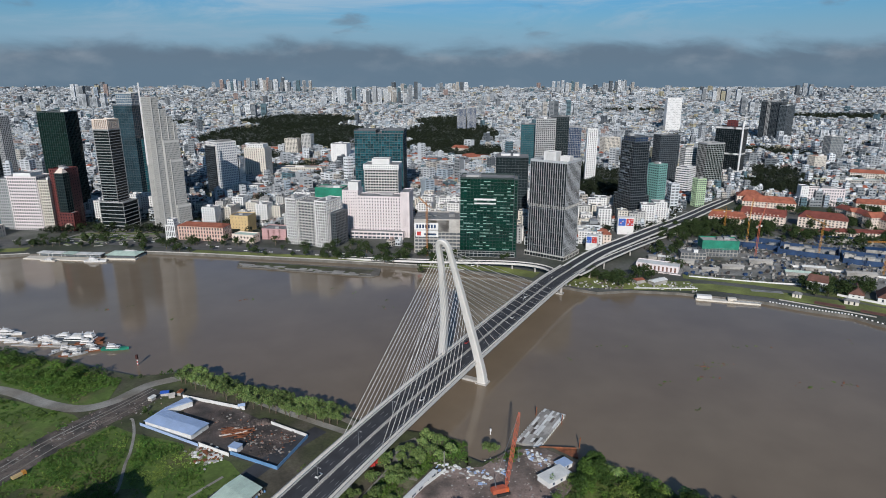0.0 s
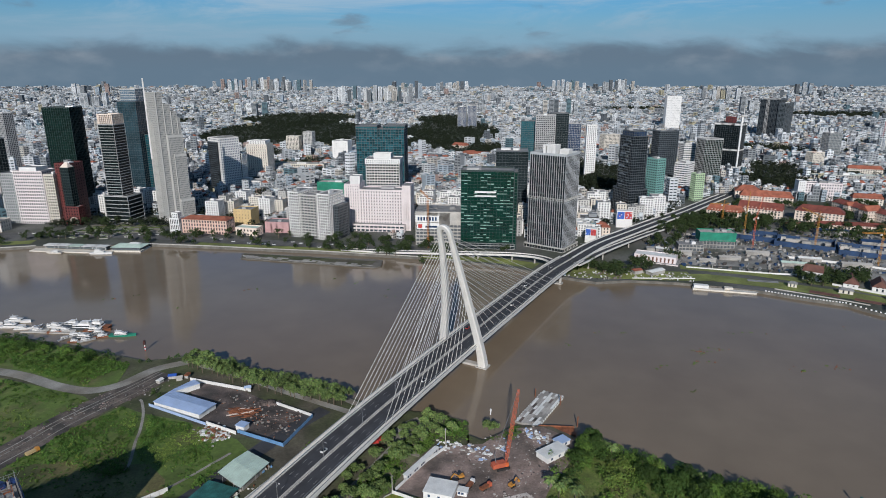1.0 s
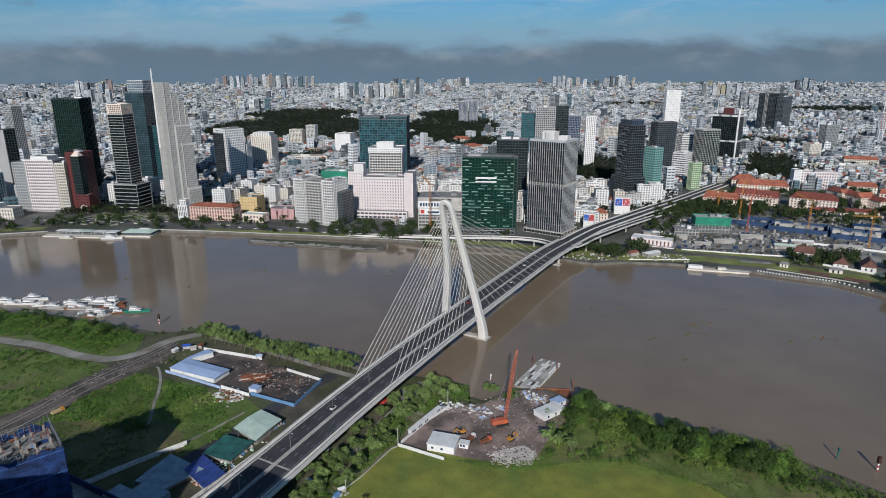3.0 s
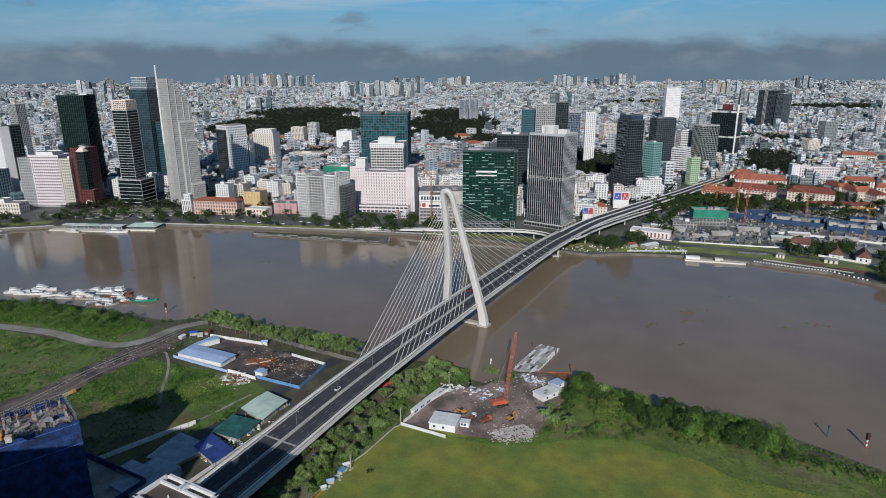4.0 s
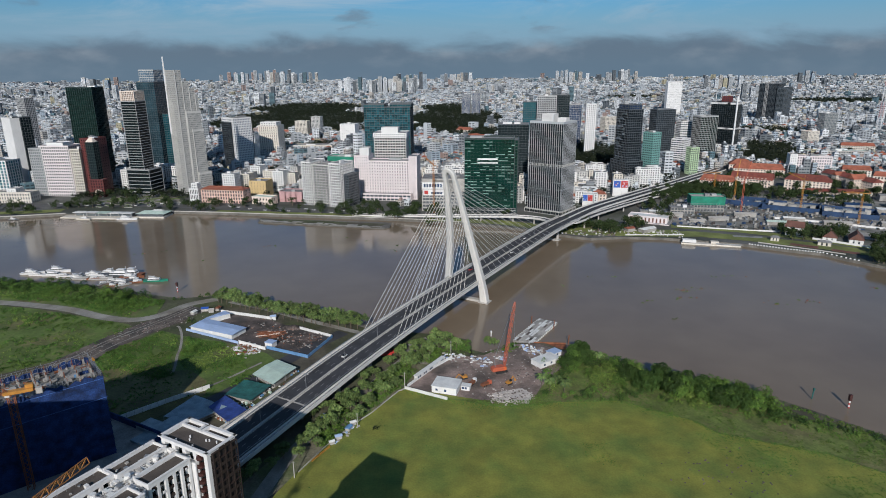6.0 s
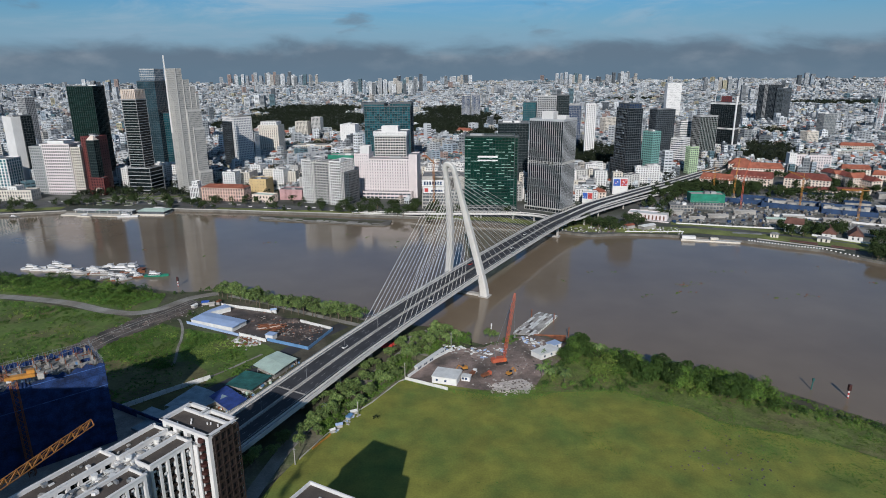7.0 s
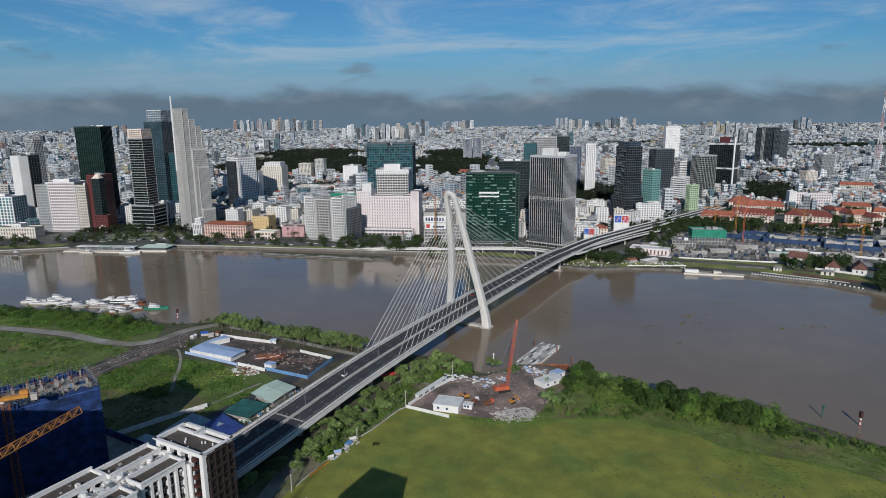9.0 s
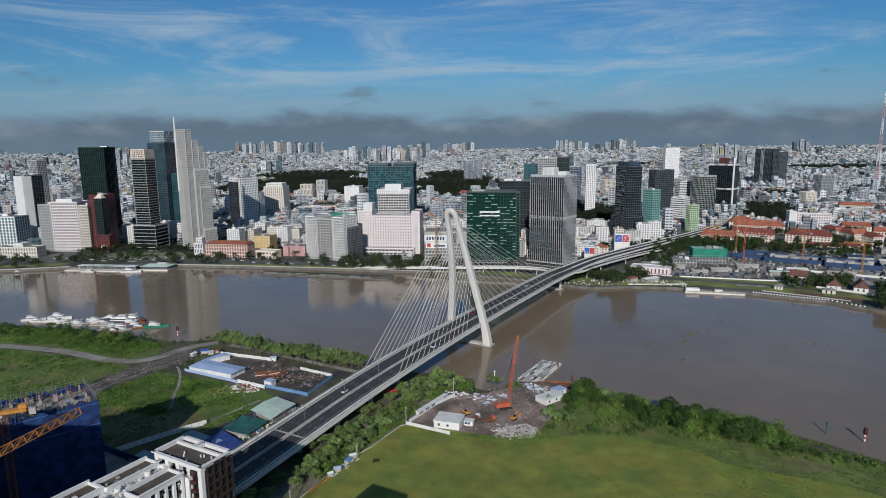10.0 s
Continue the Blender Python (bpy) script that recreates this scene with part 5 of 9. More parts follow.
# random wall paints, with a cool cast mixed in for distance haze
CITY_WALLS = mat("town_walls", (0, 0, 0), 0.8, var=0.1, scale=0.05, fine=0.3, island=[
    (0.0, (0.53, 0.555, 0.58)), (0.24, (0.37, 0.39, 0.41)), (0.42, (0.22, 0.235, 0.25)), (0.54, (0.46, 0.43, 0.39)), (0.62, (0.33, 0.39, 0.45)), (0.70, (0.68, 0.70, 0.72)), (0.79, (0.11, 0.125, 0.14)), (0.91, (0.34, 0.25, 0.22)), (0.935, (0.09, 0.16, 0.19)), (0.97, (0.42, 0.38, 0.26))])
CITY_ROOFS = mat("town_roofs", (0, 0, 0), 0.85, var=0.2, scale=0.08, fine=0.6, island=[
    (0.0, (0.24, 0.237, 0.233)), (0.22, (0.34, 0.335, 0.33)), (0.40, (0.13, 0.127, 0.123)), (0.60, (0.20, 0.10, 0.075)), (0.65, (0.46, 0.47, 0.48)), (0.80, (0.13, 0.22, 0.25)), (0.86, (0.07, 0.07, 0.074)), (0.95, (0.17, 0.24, 0.36))])
rng = random.Random(11)
TOWN = []
for k, (w, d, h, wall, roof, lab) in enumerate([
        (9, 14, 14, "white", "roofgrey", "narrow white townhouse with flat grey roof"), (8, 15, 18, "offwhite", "roofgrey", "tall narrow cream townhouse"), (12, 14, 11, "white", "roofred", "white house with red tiled roof"),
        (10, 16, 21, "grey", "roofgrey", "grey townhouse with stacked floors"), (16, 18, 16, "white", "whitetin", "broad white house with sheet roof"), (14, 16, 27, "offwhite", "roofgrey", "cream block of small flats"),
        (11, 13, 12, "peach", "roofred", "peach house with red tiled roof"), (18, 20, 32, "white", "roofgrey", "white block of flats with balconies"), (13, 18, 24, "stonegrey", "roofgrey", "pale grey block of flats"), (9, 12, 9, "concrete", "greentin", "low concrete house with green sheet roof")]):
    root = thing("townhouse", lab, "house", pose(0, 0, -500), "townhouses behind the quay")
    volume(root, w=w, d=d, h=h, nx=max(2, w // 4), ny=max(3, d // 4), fh=3.5, pier=0.45, span=0.45, proud=0.35, wall=wall, roof=roof, plant=1 if h > 12 else 0, parapet=0.9 if roof != "roofred" else 0, ground_floor=3.6)
    if roof == "roofred":
        part("tiled_roof", Mesh().gable(0, 0, h, w + 1, d + 1, 2.8, hip=2.5), M["roofred"], root)
    TOWN.append((root, max(w, d)))
placed = 0
first = {}
spots = []
for gy in range(0, 40):
    for gx in range(-62, 60):
        x = gx * 14.0 + rng.uniform(-3, 3)
        y = shore_y(FAR_SHORE, x) + 92 + gy * 17.0 + rng.uniform(-3, 3)
        spots.append((y + abs(x) * 0.15, x, y))
for _, x, y in sorted(spots):
    if placed >= 300:
        break
    if x > 640 or old_quarter(x, y) or in_park(x, y) or blocked(x, y, 10) or rng.random() < 0.16:
        continue
    if x < -380 and y < 440 or x > 150 and y < 330:
        continue
    k = rng.randrange(len(TOWN))
    root, r = TOWN[k]
    m = pose(x, y, 2.8, 0, 0, rng.choice([-8, -8, 82, -98, 172]) + rng.uniform(-4, 4))
    if k not in first:
        first[k] = True
        root.matrix_basis = m
    else:
        copy_thing(root, m)
    keep_clear(x, y, 3.5)
    placed += 1


def city(name, label, boxes):
    """Many houses in one mesh: walls, a roof inside its parapet or a tiled hip, a stair box on some, and window rows to the river side."""
    V3, F, MI = [], [], []
    for x, y, z, w, d, h, yaw, box in boxes:
        c, s = math.cos(yaw), math.sin(yaw)
        near, far = y < 1250, y > 2300

        def add(w2, d2, z0, z1, ox, oy, mi, top):
            i = len(V3)
            for zz in (z0, z1):
                for ax, ay in ((-w2, -d2), (w2, -d2), (w2, d2), (-w2, d2)):
                    ax, ay = ax + ox, ay + oy
                    V3.append((x + ax * c - ay * s, y + ax * s + ay * c, zz))
            F.extend(((i, i + 1, i + 5, i + 4), (i + 1, i + 2, i + 6, i + 5), (i + 2, i + 3, i + 7, i + 6), (i + 3, i, i + 4, i + 7)))
            MI.extend([mi] * 4)
            if top:
                F.append((i + 4, i + 5, i + 6, i + 7))
                MI.append(mi)
        add(w / 2, d / 2, z - 4, z + h, 0, 0, 0, False)
        i = len(V3)
        hipped = box > 0.93 and h < 16 and y < 1600
        up = 0.05 if hipped else -0.9
        for ax, ay in ((-w / 2, -d / 2), (w / 2, -d / 2), (w / 2, d / 2), (-w / 2, d / 2)):
            V3.append((x + ax * c - ay * s, y + ax * s + ay * c, z + h + up))
        if hipped:
            for ax in (-w * 0.2, w * 0.2):
                V3.append((x + ax * c, y + ax * s, z + h + 0.30 * d))
            F.extend(((i, i + 1, i + 5, i + 4), (i + 2, i + 3, i + 4, i + 5), (i + 1, i + 2, i + 5), (i + 3, i, i + 4)))
            MI.extend([3] * 4)
        else:
            F.append((i, i + 1, i + 2, i + 3))
            MI.append(1)
            if box < 0.55:
                add(w * (0.14 + 0.2 * box), d * 0.2, z + h - 0.9, z + h + 1.6 + box * 4, w * (box - 0.25), d * 0.2, 0, True)
            if near and box > 0.25:
                add(w * 0.07, w * 0.07, z + h - 0.9, z + h + 1.3, -w * 0.2, -d * 0.2, 0, True)
        nf = min(9 if h > 30 else 5, max(1, int(h / 4)))
        if far:
            nf = min(nf, 4) if h < 30 else int(h / 5.5)
        for face, half, other in ((0, w / 2, d / 2), (1, d / 2, w / 2)):
            for k in range(nf):
                zz = z + 1.2 + k * (h - 1) / nf
                hh = (h - 1) / nf * 0.42
                for u0, u1 in ((((-0.8, 0.8),) if far else ((-0.8, -0.15), (0.15, 0.8)))):
                    i = len(V3)
                    for uu, z2 in ((u0, zz), (u1, zz), (u1, zz + hh), (u0, zz + hh)):
                        if face == 0:
                            ax, ay = uu * half, -other - 0.06
                        else:
                            ax, ay = (other + 0.06) * (1 if x < 0 else -1), uu * half * (1 if x < 0 else -1)
                        V3.append((x + ax * c - ay * s, y + ax * s + ay * c, z2))
                    F.append((i, i + 1, i + 2, i + 3))
                    MI.append(2)
    me = bpy.data.meshes.new(name)
    me.from_pydata(V3, [], F)
    for m in (CITY_WALLS, CITY_ROOFS, M["glass"], M["roofred"]):
        me.materials.append(m)
    me.polygons.foreach_set("material_index", MI)
    me.update()
    return tagged(new(name, me), label, "houses", "", "stuff")


boxes = []
y = 330.0
half_view = math.tan(radians(38.5))
while y < 4930:
    step = 12.0 if y < 900 else 12.0 + (y - 900) * 0.0046
    span_x = half_view * (y + 490) + 60
    x = -span_x
    while x < span_x:
        yaw = math.sin(round(x / 210.0) * 12.9898 + round(y / 230.0) * 78.233) * 0.7
        px, py = x + rng.uniform(-0.3, 0.3) * step, y + rng.uniform(-0.35, 0.35) * step
        x += step * rng.uniform(0.82, 1.12)
        if py < shore_y(FAR_SHORE, px) + 75 or in_park(px, py) or old_quarter(px, py) or blocked(px, py, 6):
            continue
        if px < -380 and py < 440 or px > 150 and py < 330:
            continue
        street = abs(((px * 0.9 + py * 0.43) % 190) - 95) < step * 0.32 or abs(((py * 0.9 - px * 0.43) % 230) - 115) < step * 0.32
        if street or rng.random() < 0.07:
            continue
        big = rng.random()
        tall = 0.5 + 0.5 * noise.noise(Vector((px * 0.004, py * 0.004, 5.0)))
        h = rng.uniform(7, 16)
        w, d = step * rng.uniform(0.55, 0.95), step * rng.uniform(0.62, 1.1)
        if big > 0.95 - 0.08 * tall:
            h = rng.uniform(16, 27)
        if big > 0.996 - 0.006 * tall:
            h, w, d = rng.uniform(30, 58), max(14.0, step * rng.uniform(0.7, 1.0)), max(14.0, step * rng.uniform(0.7, 1.0))
        if h > 29 and 480 < px < 1000 and py < 1000:
            h = rng.uniform(9, 18)
        if py < 1700 and tall > 0.42 and rng.random() < 0.035 and not (px > 480 and py < 1000):
            w, d, h = rng.uniform(16, 30), rng.uniform(14, 24), rng.uniform(16, 38)
        boxes.append((px, py, far_rise(py), w, d, h, yaw, rng.random()))
    y += step
# clusters of apartment towers on the horizon
for cx, cy, n, hh in ((-1450, 4400, 16, 95), (-1150, 4300, 12, 90), (-420, 3300, 16, 95), (-330, 3350, 8, 80), (-190, 3550, 4, 118), (900, 4200, 8, 90), (1280, 4300, 8, 85), (2450, 3900, 4, 90), (1500, 2600, 5, 80), (1700, 3500, 7, 85), (-2300, 3700, 8, 85), (-1900, 3000, 6, 75), (60, 4300, 8, 80), (540, 2500, 6, 75), (-900, 2500, 5, 70)):
    for k in range(n):
        py = cy + rng.uniform(-60, 60)
        boxes.append((cx + (k - n / 2) * 30 + rng.uniform(-5, 5), py, far_rise(py), rng.uniform(18, 26), 20, hh * rng.uniform(0.8, 1.1), rng.uniform(-0.2, 0.2), rng.random()))
city("city_houses", "dense pale houses and flats across the city", boxes)

# ---- plants ----
def leaf_cards(rs, centres, radii, per, size, flat=0.8):
    """Small folded leaf sprays on the skin of several round clumps."""
    V3, F = [], []
    for (cx, cy, cz), r in zip(centres, radii):
        n = max(6, int(per * r * r))
        v = rs.normal(size=(n, 3))
        v /= np.linalg.norm(v, axis=1)[:, None]
        v[:, 2] = np.where(v[:, 2] < -0.35, -v[:, 2], v[:, 2])
        p = np.array((cx, cy, cz)) + v * (r * rs.uniform(0.72, 1.08, n))[:, None] * np.array((1, 1, flat))
        nor = v + rs.normal(scale=0.36, size=(n, 3))
        nor /= np.linalg.norm(nor, axis=1)[:, None]
        t = np.cross(nor, rs.normal(size=(n, 3)))
        t /= np.linalg.norm(t, axis=1)[:, None]
        b = np.cross(nor, t)
        s = size * rs.uniform(0.6, 1.3, n)[:, None]
        i = len(V3)
        q = np.stack([p - t * s * 0.9, p - b * s * 0.5 + nor * s * 0.22, p + t * s * 0.9, p + b * s * 0.5 + nor * s * 0.22], 1).reshape(-1, 3)
        V3 += [tuple(a) for a in q.tolist()]
        F += [(i + 4 * k, i + 4 * k + 1, i + 4 * k + 2, i + 4 * k + 3) for k in range(n)]
    return V3, F


def cards_mesh(name, V3, F, material):
    me = bpy.data.meshes.new(name)
    me.from_pydata(V3, [], F)
    me.materials.append(material)
    me.update()
    return me


def make_tree(seed, height, spread, leaf, label, group, low=0.5):
    rs = np.random.RandomState(seed)
    root = thing("tree", label, "tree", pose(0, 0, -500), group)
    tr = Mesh()
    fork = height * 0.38
    tr.tube((0, 0, -0.3), (rs.uniform(-.2, .2), rs.uniform(-.2, .2), fork), 0.26 * height / 8, 7, 0.16 * height / 8)
    cs, rr = [], []
    for k in range(7 if low > 0.4 else 11):
        a = k * 2.4 + rs.uniform(-.4, .4)
        q = spread * (0.2 if k == 0 else rs.uniform(0.42, 0.66))
        c = (math.cos(a) * q, math.sin(a) * q, height * (0.86 if k == 0 else rs.uniform(low, 0.76)))
        tr.tube((0, 0, fork * 0.92), (c[0] * 0.85, c[1] * 0.85, c[2]), 0.11 * height / 8, 5, 0.04)
        cs.append(c)
        rr.append(spread * rs.uniform(0.40, 0.56))
    part("trunk", tr, M["trunk"], root)
    V3, F = leaf_cards(rs, cs, rr, 16.0, 0.62)
    part("crown", cards_mesh("crown", V3, F, M[leaf]), M[leaf], root)
    return root


def make_palm(seed, height, label, group):
    rs = np.random.RandomState(seed)
    root = thing("palm", label, "palm", pose(0, 0, -500), group)
    part("trunk", Mesh().tube((0, 0, -0.3), (0.5, 0.2, height), 0.22, 7, 0.15), M["trunk"], root)
    V3, F = [], []
    for k in range(16):
        a = k * 2.4
        lift, reach = rs.uniform(0.2, 1.5), rs.uniform(2.6, 3.6)
        prev = None
        for j in range(6):
            t = j / 5
            c = Vector((0.5 + math.cos(a) * reach * t, 0.2 + math.sin(a) * reach * t, height + lift * math.sin(t * 2.2) - 1.6 * t * t))
            sd = Vector((-math.sin(a), math.cos(a), 0)) * (0.55 * math.sin(0.25 + 2.7 * t))
            pair = (tuple(c - sd - Vector((0, 0, 0.25))), tuple(c), tuple(c + sd - Vector((0, 0, 0.25))))
            if prev:
                i = len(V3)
                V3 += [*prev, *pair]
                F += [(i, i + 1, i + 4, i + 3), (i + 1, i + 2, i + 5, i + 4)]
            prev = pair
    part("crown", cards_mesh("fronds", V3, F, M["oliveleaf"]), M["oliveleaf"], root)
    return root


def inside(x, y, pts):
    hit = False
    for (xa, ya), (xb, yb) in zip(pts, pts[1:] + pts[:1]):
        if (ya > y) != (yb > y) and x < (xb - xa) * (y - ya) / (yb - ya) + xa:
            hit = not hit
    return hit


USED = set()


def plant(proto, x, y, z, scale=1.0, turn=0.0):
    m = pose(x, y, z, 0, 0, turn)
    if proto.name in USED:
        ob = copy_thing(proto, m)
    else:
        USED.add(proto.name)
        proto.matrix_basis = m
        ob = proto
    ob.scale = (scale, scale, scale * rng.uniform(0.9, 1.1))
    return ob


rng = random.Random(21)
ROW = [make_tree(40 + k, 11.0, 4.4, "oliveleaf", "young olive-green tree in a planted row", "row of shore trees") for k in range(3)]
BANK = [make_tree(50 + k, 8.0, 4.2, "oliveleaf", "olive-green tree beside the bridge ramp", "trees beside the ramp") for k in range(3)]
GROVE = [make_tree(70 + k, 12.5, 6.0, lf, "tall dark green tree at the water's edge", "tall trees on the bank", 0.22) for k, lf in enumerate(("deepleaf", "leaf", "deepleaf"))]
PALM = [make_palm(80 + k, 6.0, "wild palm with drooping fronds", "palms on the bank") for k in range(2)]
# planted double row along the near shore
for k in range(24):
    t = k / 23
    for off in (0.0, 8.5):
        x, y = -190 + 124 * t, -3 - 56 * t - 6.0 * math.sin(3.1 * t)
        plant(rng.choice(ROW), x + rng.uniform(-1.2, 1.2) - off * 0.45, y + rng.uniform(-1.2, 1.2) - off * 0.88 + 2, 2.6, rng.uniform(0.85, 1.15), rng.uniform(0, 360))
# trees between ramp and field
STAND = [(-86, -214), (-72, -224), (-56, -193), (-35, -158), (-20, -124), (-12, -100), (-14, -84), (-24, -82), (-40, -108), (-60, -146), (-79, -186)]
n = 0
while n < 74:
    x, y = rng.uniform(-90, -10), rng.uniform(-226, -80)
    if not inside(x, y, STAND) or noise.noise(Vector((x * 0.09, y * 0.09, 31.0))) < -0.3:
        continue
    plant(rng.choice(BANK), x, y, 2.6, rng.uniform(0.55, 1.0), rng.uniform(0, 360))
    n += 1
for k in range(16):
    x, y, _z = on_axis(-262 + 6.5 * k + rng.uniform(-2, 2), rng.uniform(19, 25))
    plant(rng.choice(BANK), x, y, 2.6, rng.uniform(0.7, 1.05), rng.uniform(0, 360))
for x, y, s in ((-12, -84, 1.1), (-6, -90, 1.2), (-10, -98, 1.1), (2, -97, 0.9), (-15, -92, 1.0), (-4, -104, 0.9), (24, -97, 1.0), (28, -94, 0.8)):
    plant(rng.choice(BANK), x, y, 2.6, s, rng.uniform(0, 360))
# wild bank east of the site: tall groves at the water, shrubs before them, low scrub to the east
for cx, cy, rx, ry, k, lo, hi in ((82, -114, 9, 6, 8, 0.75, 1.1), (72, -126, 7, 6, 4, 0.6, 0.9), (109, -140, 7, 5, 5, 0.6, 0.85), (119, -150, 5, 5, 4, 0.75, 1.05), (134, -160, 11, 5, 9, 0.8, 1.1), (158, -174, 10, 5, 9, 0.75, 1.05), (146, -166, 6, 4, 3, 0.5, 0.7)):
    for q in range(k):
        a, t = rng.uniform(0, 6.28), math.sqrt(rng.random())
        plant(rng.choice(GROVE), cx + rx * t * math.cos(a), cy + ry * t * math.sin(a), 2.3, rng.uniform(lo, hi), rng.uniform(0, 360))
SHRUBS = {"leaf": [], "deepleaf": [], "paleleaf": []}


def shrub(x, y, k, leaf):
    """A many-stemmed bush: six overlapping clumps of leaves."""
    for q in range(6):
        a = q * 2.1 + rng.uniform(-0.5, 0.5)
        t = 0.0 if q == 0 else rng.uniform(1.2, 2.6)
        SHRUBS[leaf].append((x + t * k * math.cos(a), y + t * k * math.sin(a), 2.3 + k * (4.6 if q == 0 else rng.uniform(0.8, 3.8)), k * rng.uniform(1.5, 2.4)))


n = 0
while n < 210:
    x = rng.uniform(50, 180)
    lo = float(np.interp(x, [50, 94, 124, 143, 161, 180], [-165, -167, -172, -176, -183, -195]))
    y = lo + (shore_y(NEAR_SHORE, x) - 3 - lo) * rng.random()
    if x < 76 and y > -122 or x < 56 and y > -150:
        continue
    k = 0.42 + 0.55 * min(1.0, (y - lo) / 24.0) + rng.uniform(-0.12, 0.25)
    hue = noise.noise(Vector((x * 0.05, y * 0.05, 2.0))) + rng.uniform(-0.2, 0.2)
    shrub(x, y, k, "paleleaf" if hue > 0.22 and x < 150 else "deepleaf" if hue < -0.12 else "leaf")
    n += 1
for x, y, k in ((176, -186, 0.9), (180, -187, 0.7), (184, -190, 0.7), (186, -192, 0.8), (194, -194, 0.5), (197, -196, 0.75), (203, -199, 0.75), (207, -202, 0.6), (215, -205, 0.75), (219, -207, 0.7), (170, -186, 0.8), (172, -190, 0.6), (224, -214, 0.6), (165, -190, 0.5), (189, -198, 0.4), (178, -195, 0.45)):
    shrub(x, y, k, "deepleaf" if k > 0.65 else "leaf")
for x, y in ((84, -112), (88, -116), (124, -138), (128, -141), (133, -146), (60, -150), (56, -156), (64, -158), (146, -150), (92, -120), (52, -150)):
    plant(rng.choice(PALM), x, y, 2.4, rng.uniform(0.9, 1.4), rng.uniform(0, 360))
# bushes on the west shore
n = 0
while n < 95:
    x = rng.uniform(-520, -240)
    y = shore_y(NEAR_SHORE, x) - rng.uniform(3, 30)
    if y < -10 and x > -262:
        continue
    shrub(x, y, rng.uniform(0.6, 1.5), "deepleaf" if noise.noise(Vector((x * 0.03, y * 0.05, 4.0))) > -0.12 else "leaf")
    n += 1
for x, y in ((-232, -3), (-226, -2), (-212, 2), (-206, 4), (-200, 5), (-200, -50), (-194, -55), (-190, -58)):
    shrub(x, y, rng.uniform(0.5, 0.8), "deepleaf")
# street trees along the quay and squares: crowns and trunks
quay_trees = []
n = 0
while n < 190:
    x = rng.uniform(-640, 110)
    y = shore_y(FAR_SHORE, x) + rng.choice([8, 14, 34, 40, 58, 64]) + rng.uniform(-4, 4)
    n += 1
    if blocked(x, y, -12) or (-560 < x < -395 and y < 345) or (x > 20 and y < 292):
        continue
    quay_trees.append((x, y, rng.uniform(0.8, 1.4)))
for cx, cy, r, k in ((310, 398, 20, 14), (345, 418, 22, 18), (285, 348, 15, 9), (268, 322, 12, 6), (370, 452, 18, 12), (150, 226, 18, 9), (185, 218, 16, 14), (215, 232, 14, 9), (262, 270, 12, 6), (380, 185, 14, 6), (412, 190, 22, 16), (440, 110, 20, 12), (398, 205, 14, 10), (430, 192, 16, 12), (455, 165, 14, 10), (375, 196, 8, 6), (415, 92, 10, 16), (432, 70, 12, 16), (390, 410, 34, 30), (470, 415, 44, 40), (540, 380, 44, 26), (440, 450, 30, 20), (330, 440, 20, 10), (600, 520, 40, 12), (345, 452, 18, 10), (395, 470, 22, 18), (450, 462, 26, 22), (486, 560, 18, 12), (560, 560, 26, 16), (600, 470, 20, 14), (660, 560, 30, 20), (540, 470, 16, 8), (700, 470, 24, 16), (610, 410, 26, 14), (560, 640, 24, 14), (-470, 402, 70, 16), (-60, 300, 60, 16)):
    for _ in range(k):
        a, q = rng.uniform(0, 6.28), r * math.sqrt(rng.random())
        quay_trees.append((cx + q * math.cos(a), cy + q * math.sin(a), rng.uniform(0.8, 1.6)))


def thicket(name, label, spots, leaf, per, size, flat=0.75):
    rs = np.random.RandomState(7)
    V3, F = leaf_cards(rs, [(x, y, z) for x, y, z, r in spots], [r for *_, r in spots], per, size, flat)
    return tagged(new(name, cards_mesh(name, V3, F, M[leaf])), label, "undergrowth", "", "stuff")


for leaf, lab in (("leaf", "green bushes along the river bank"), ("deepleaf", "dark green bushes along the river bank"), ("paleleaf", "yellow-green shrubs along the river bank")):
    thicket("bank_shrubs", lab, SHRUBS[leaf], leaf, 7.0, 0.6, 0.85)
spots = []
WEST = [(-430, 0), (-330, -26), (-248, -56), (-238, -64), (-264, -115), (-330, -165), (-420, -220), (-620, -200), (-620, 0)]
SHORE = [(-560, 28), (-440, 22), (-414, 46), (-357, 38), (-300, 22), (-270, 9), (-238, -6), (-234, -36), (-250, -40), (-325, -10), (-430, 12), (-560, 8)]
MIDM = [(-212, -68), (-198, -77), (-160, -88), (-128, -106), (-114, -120), (-126, -142), (-150, -164), (-172, -180), (-190, -186), (-230, -158), (-246, -130), (-232, -95), (-220, -80)]
deep, pale = [], []
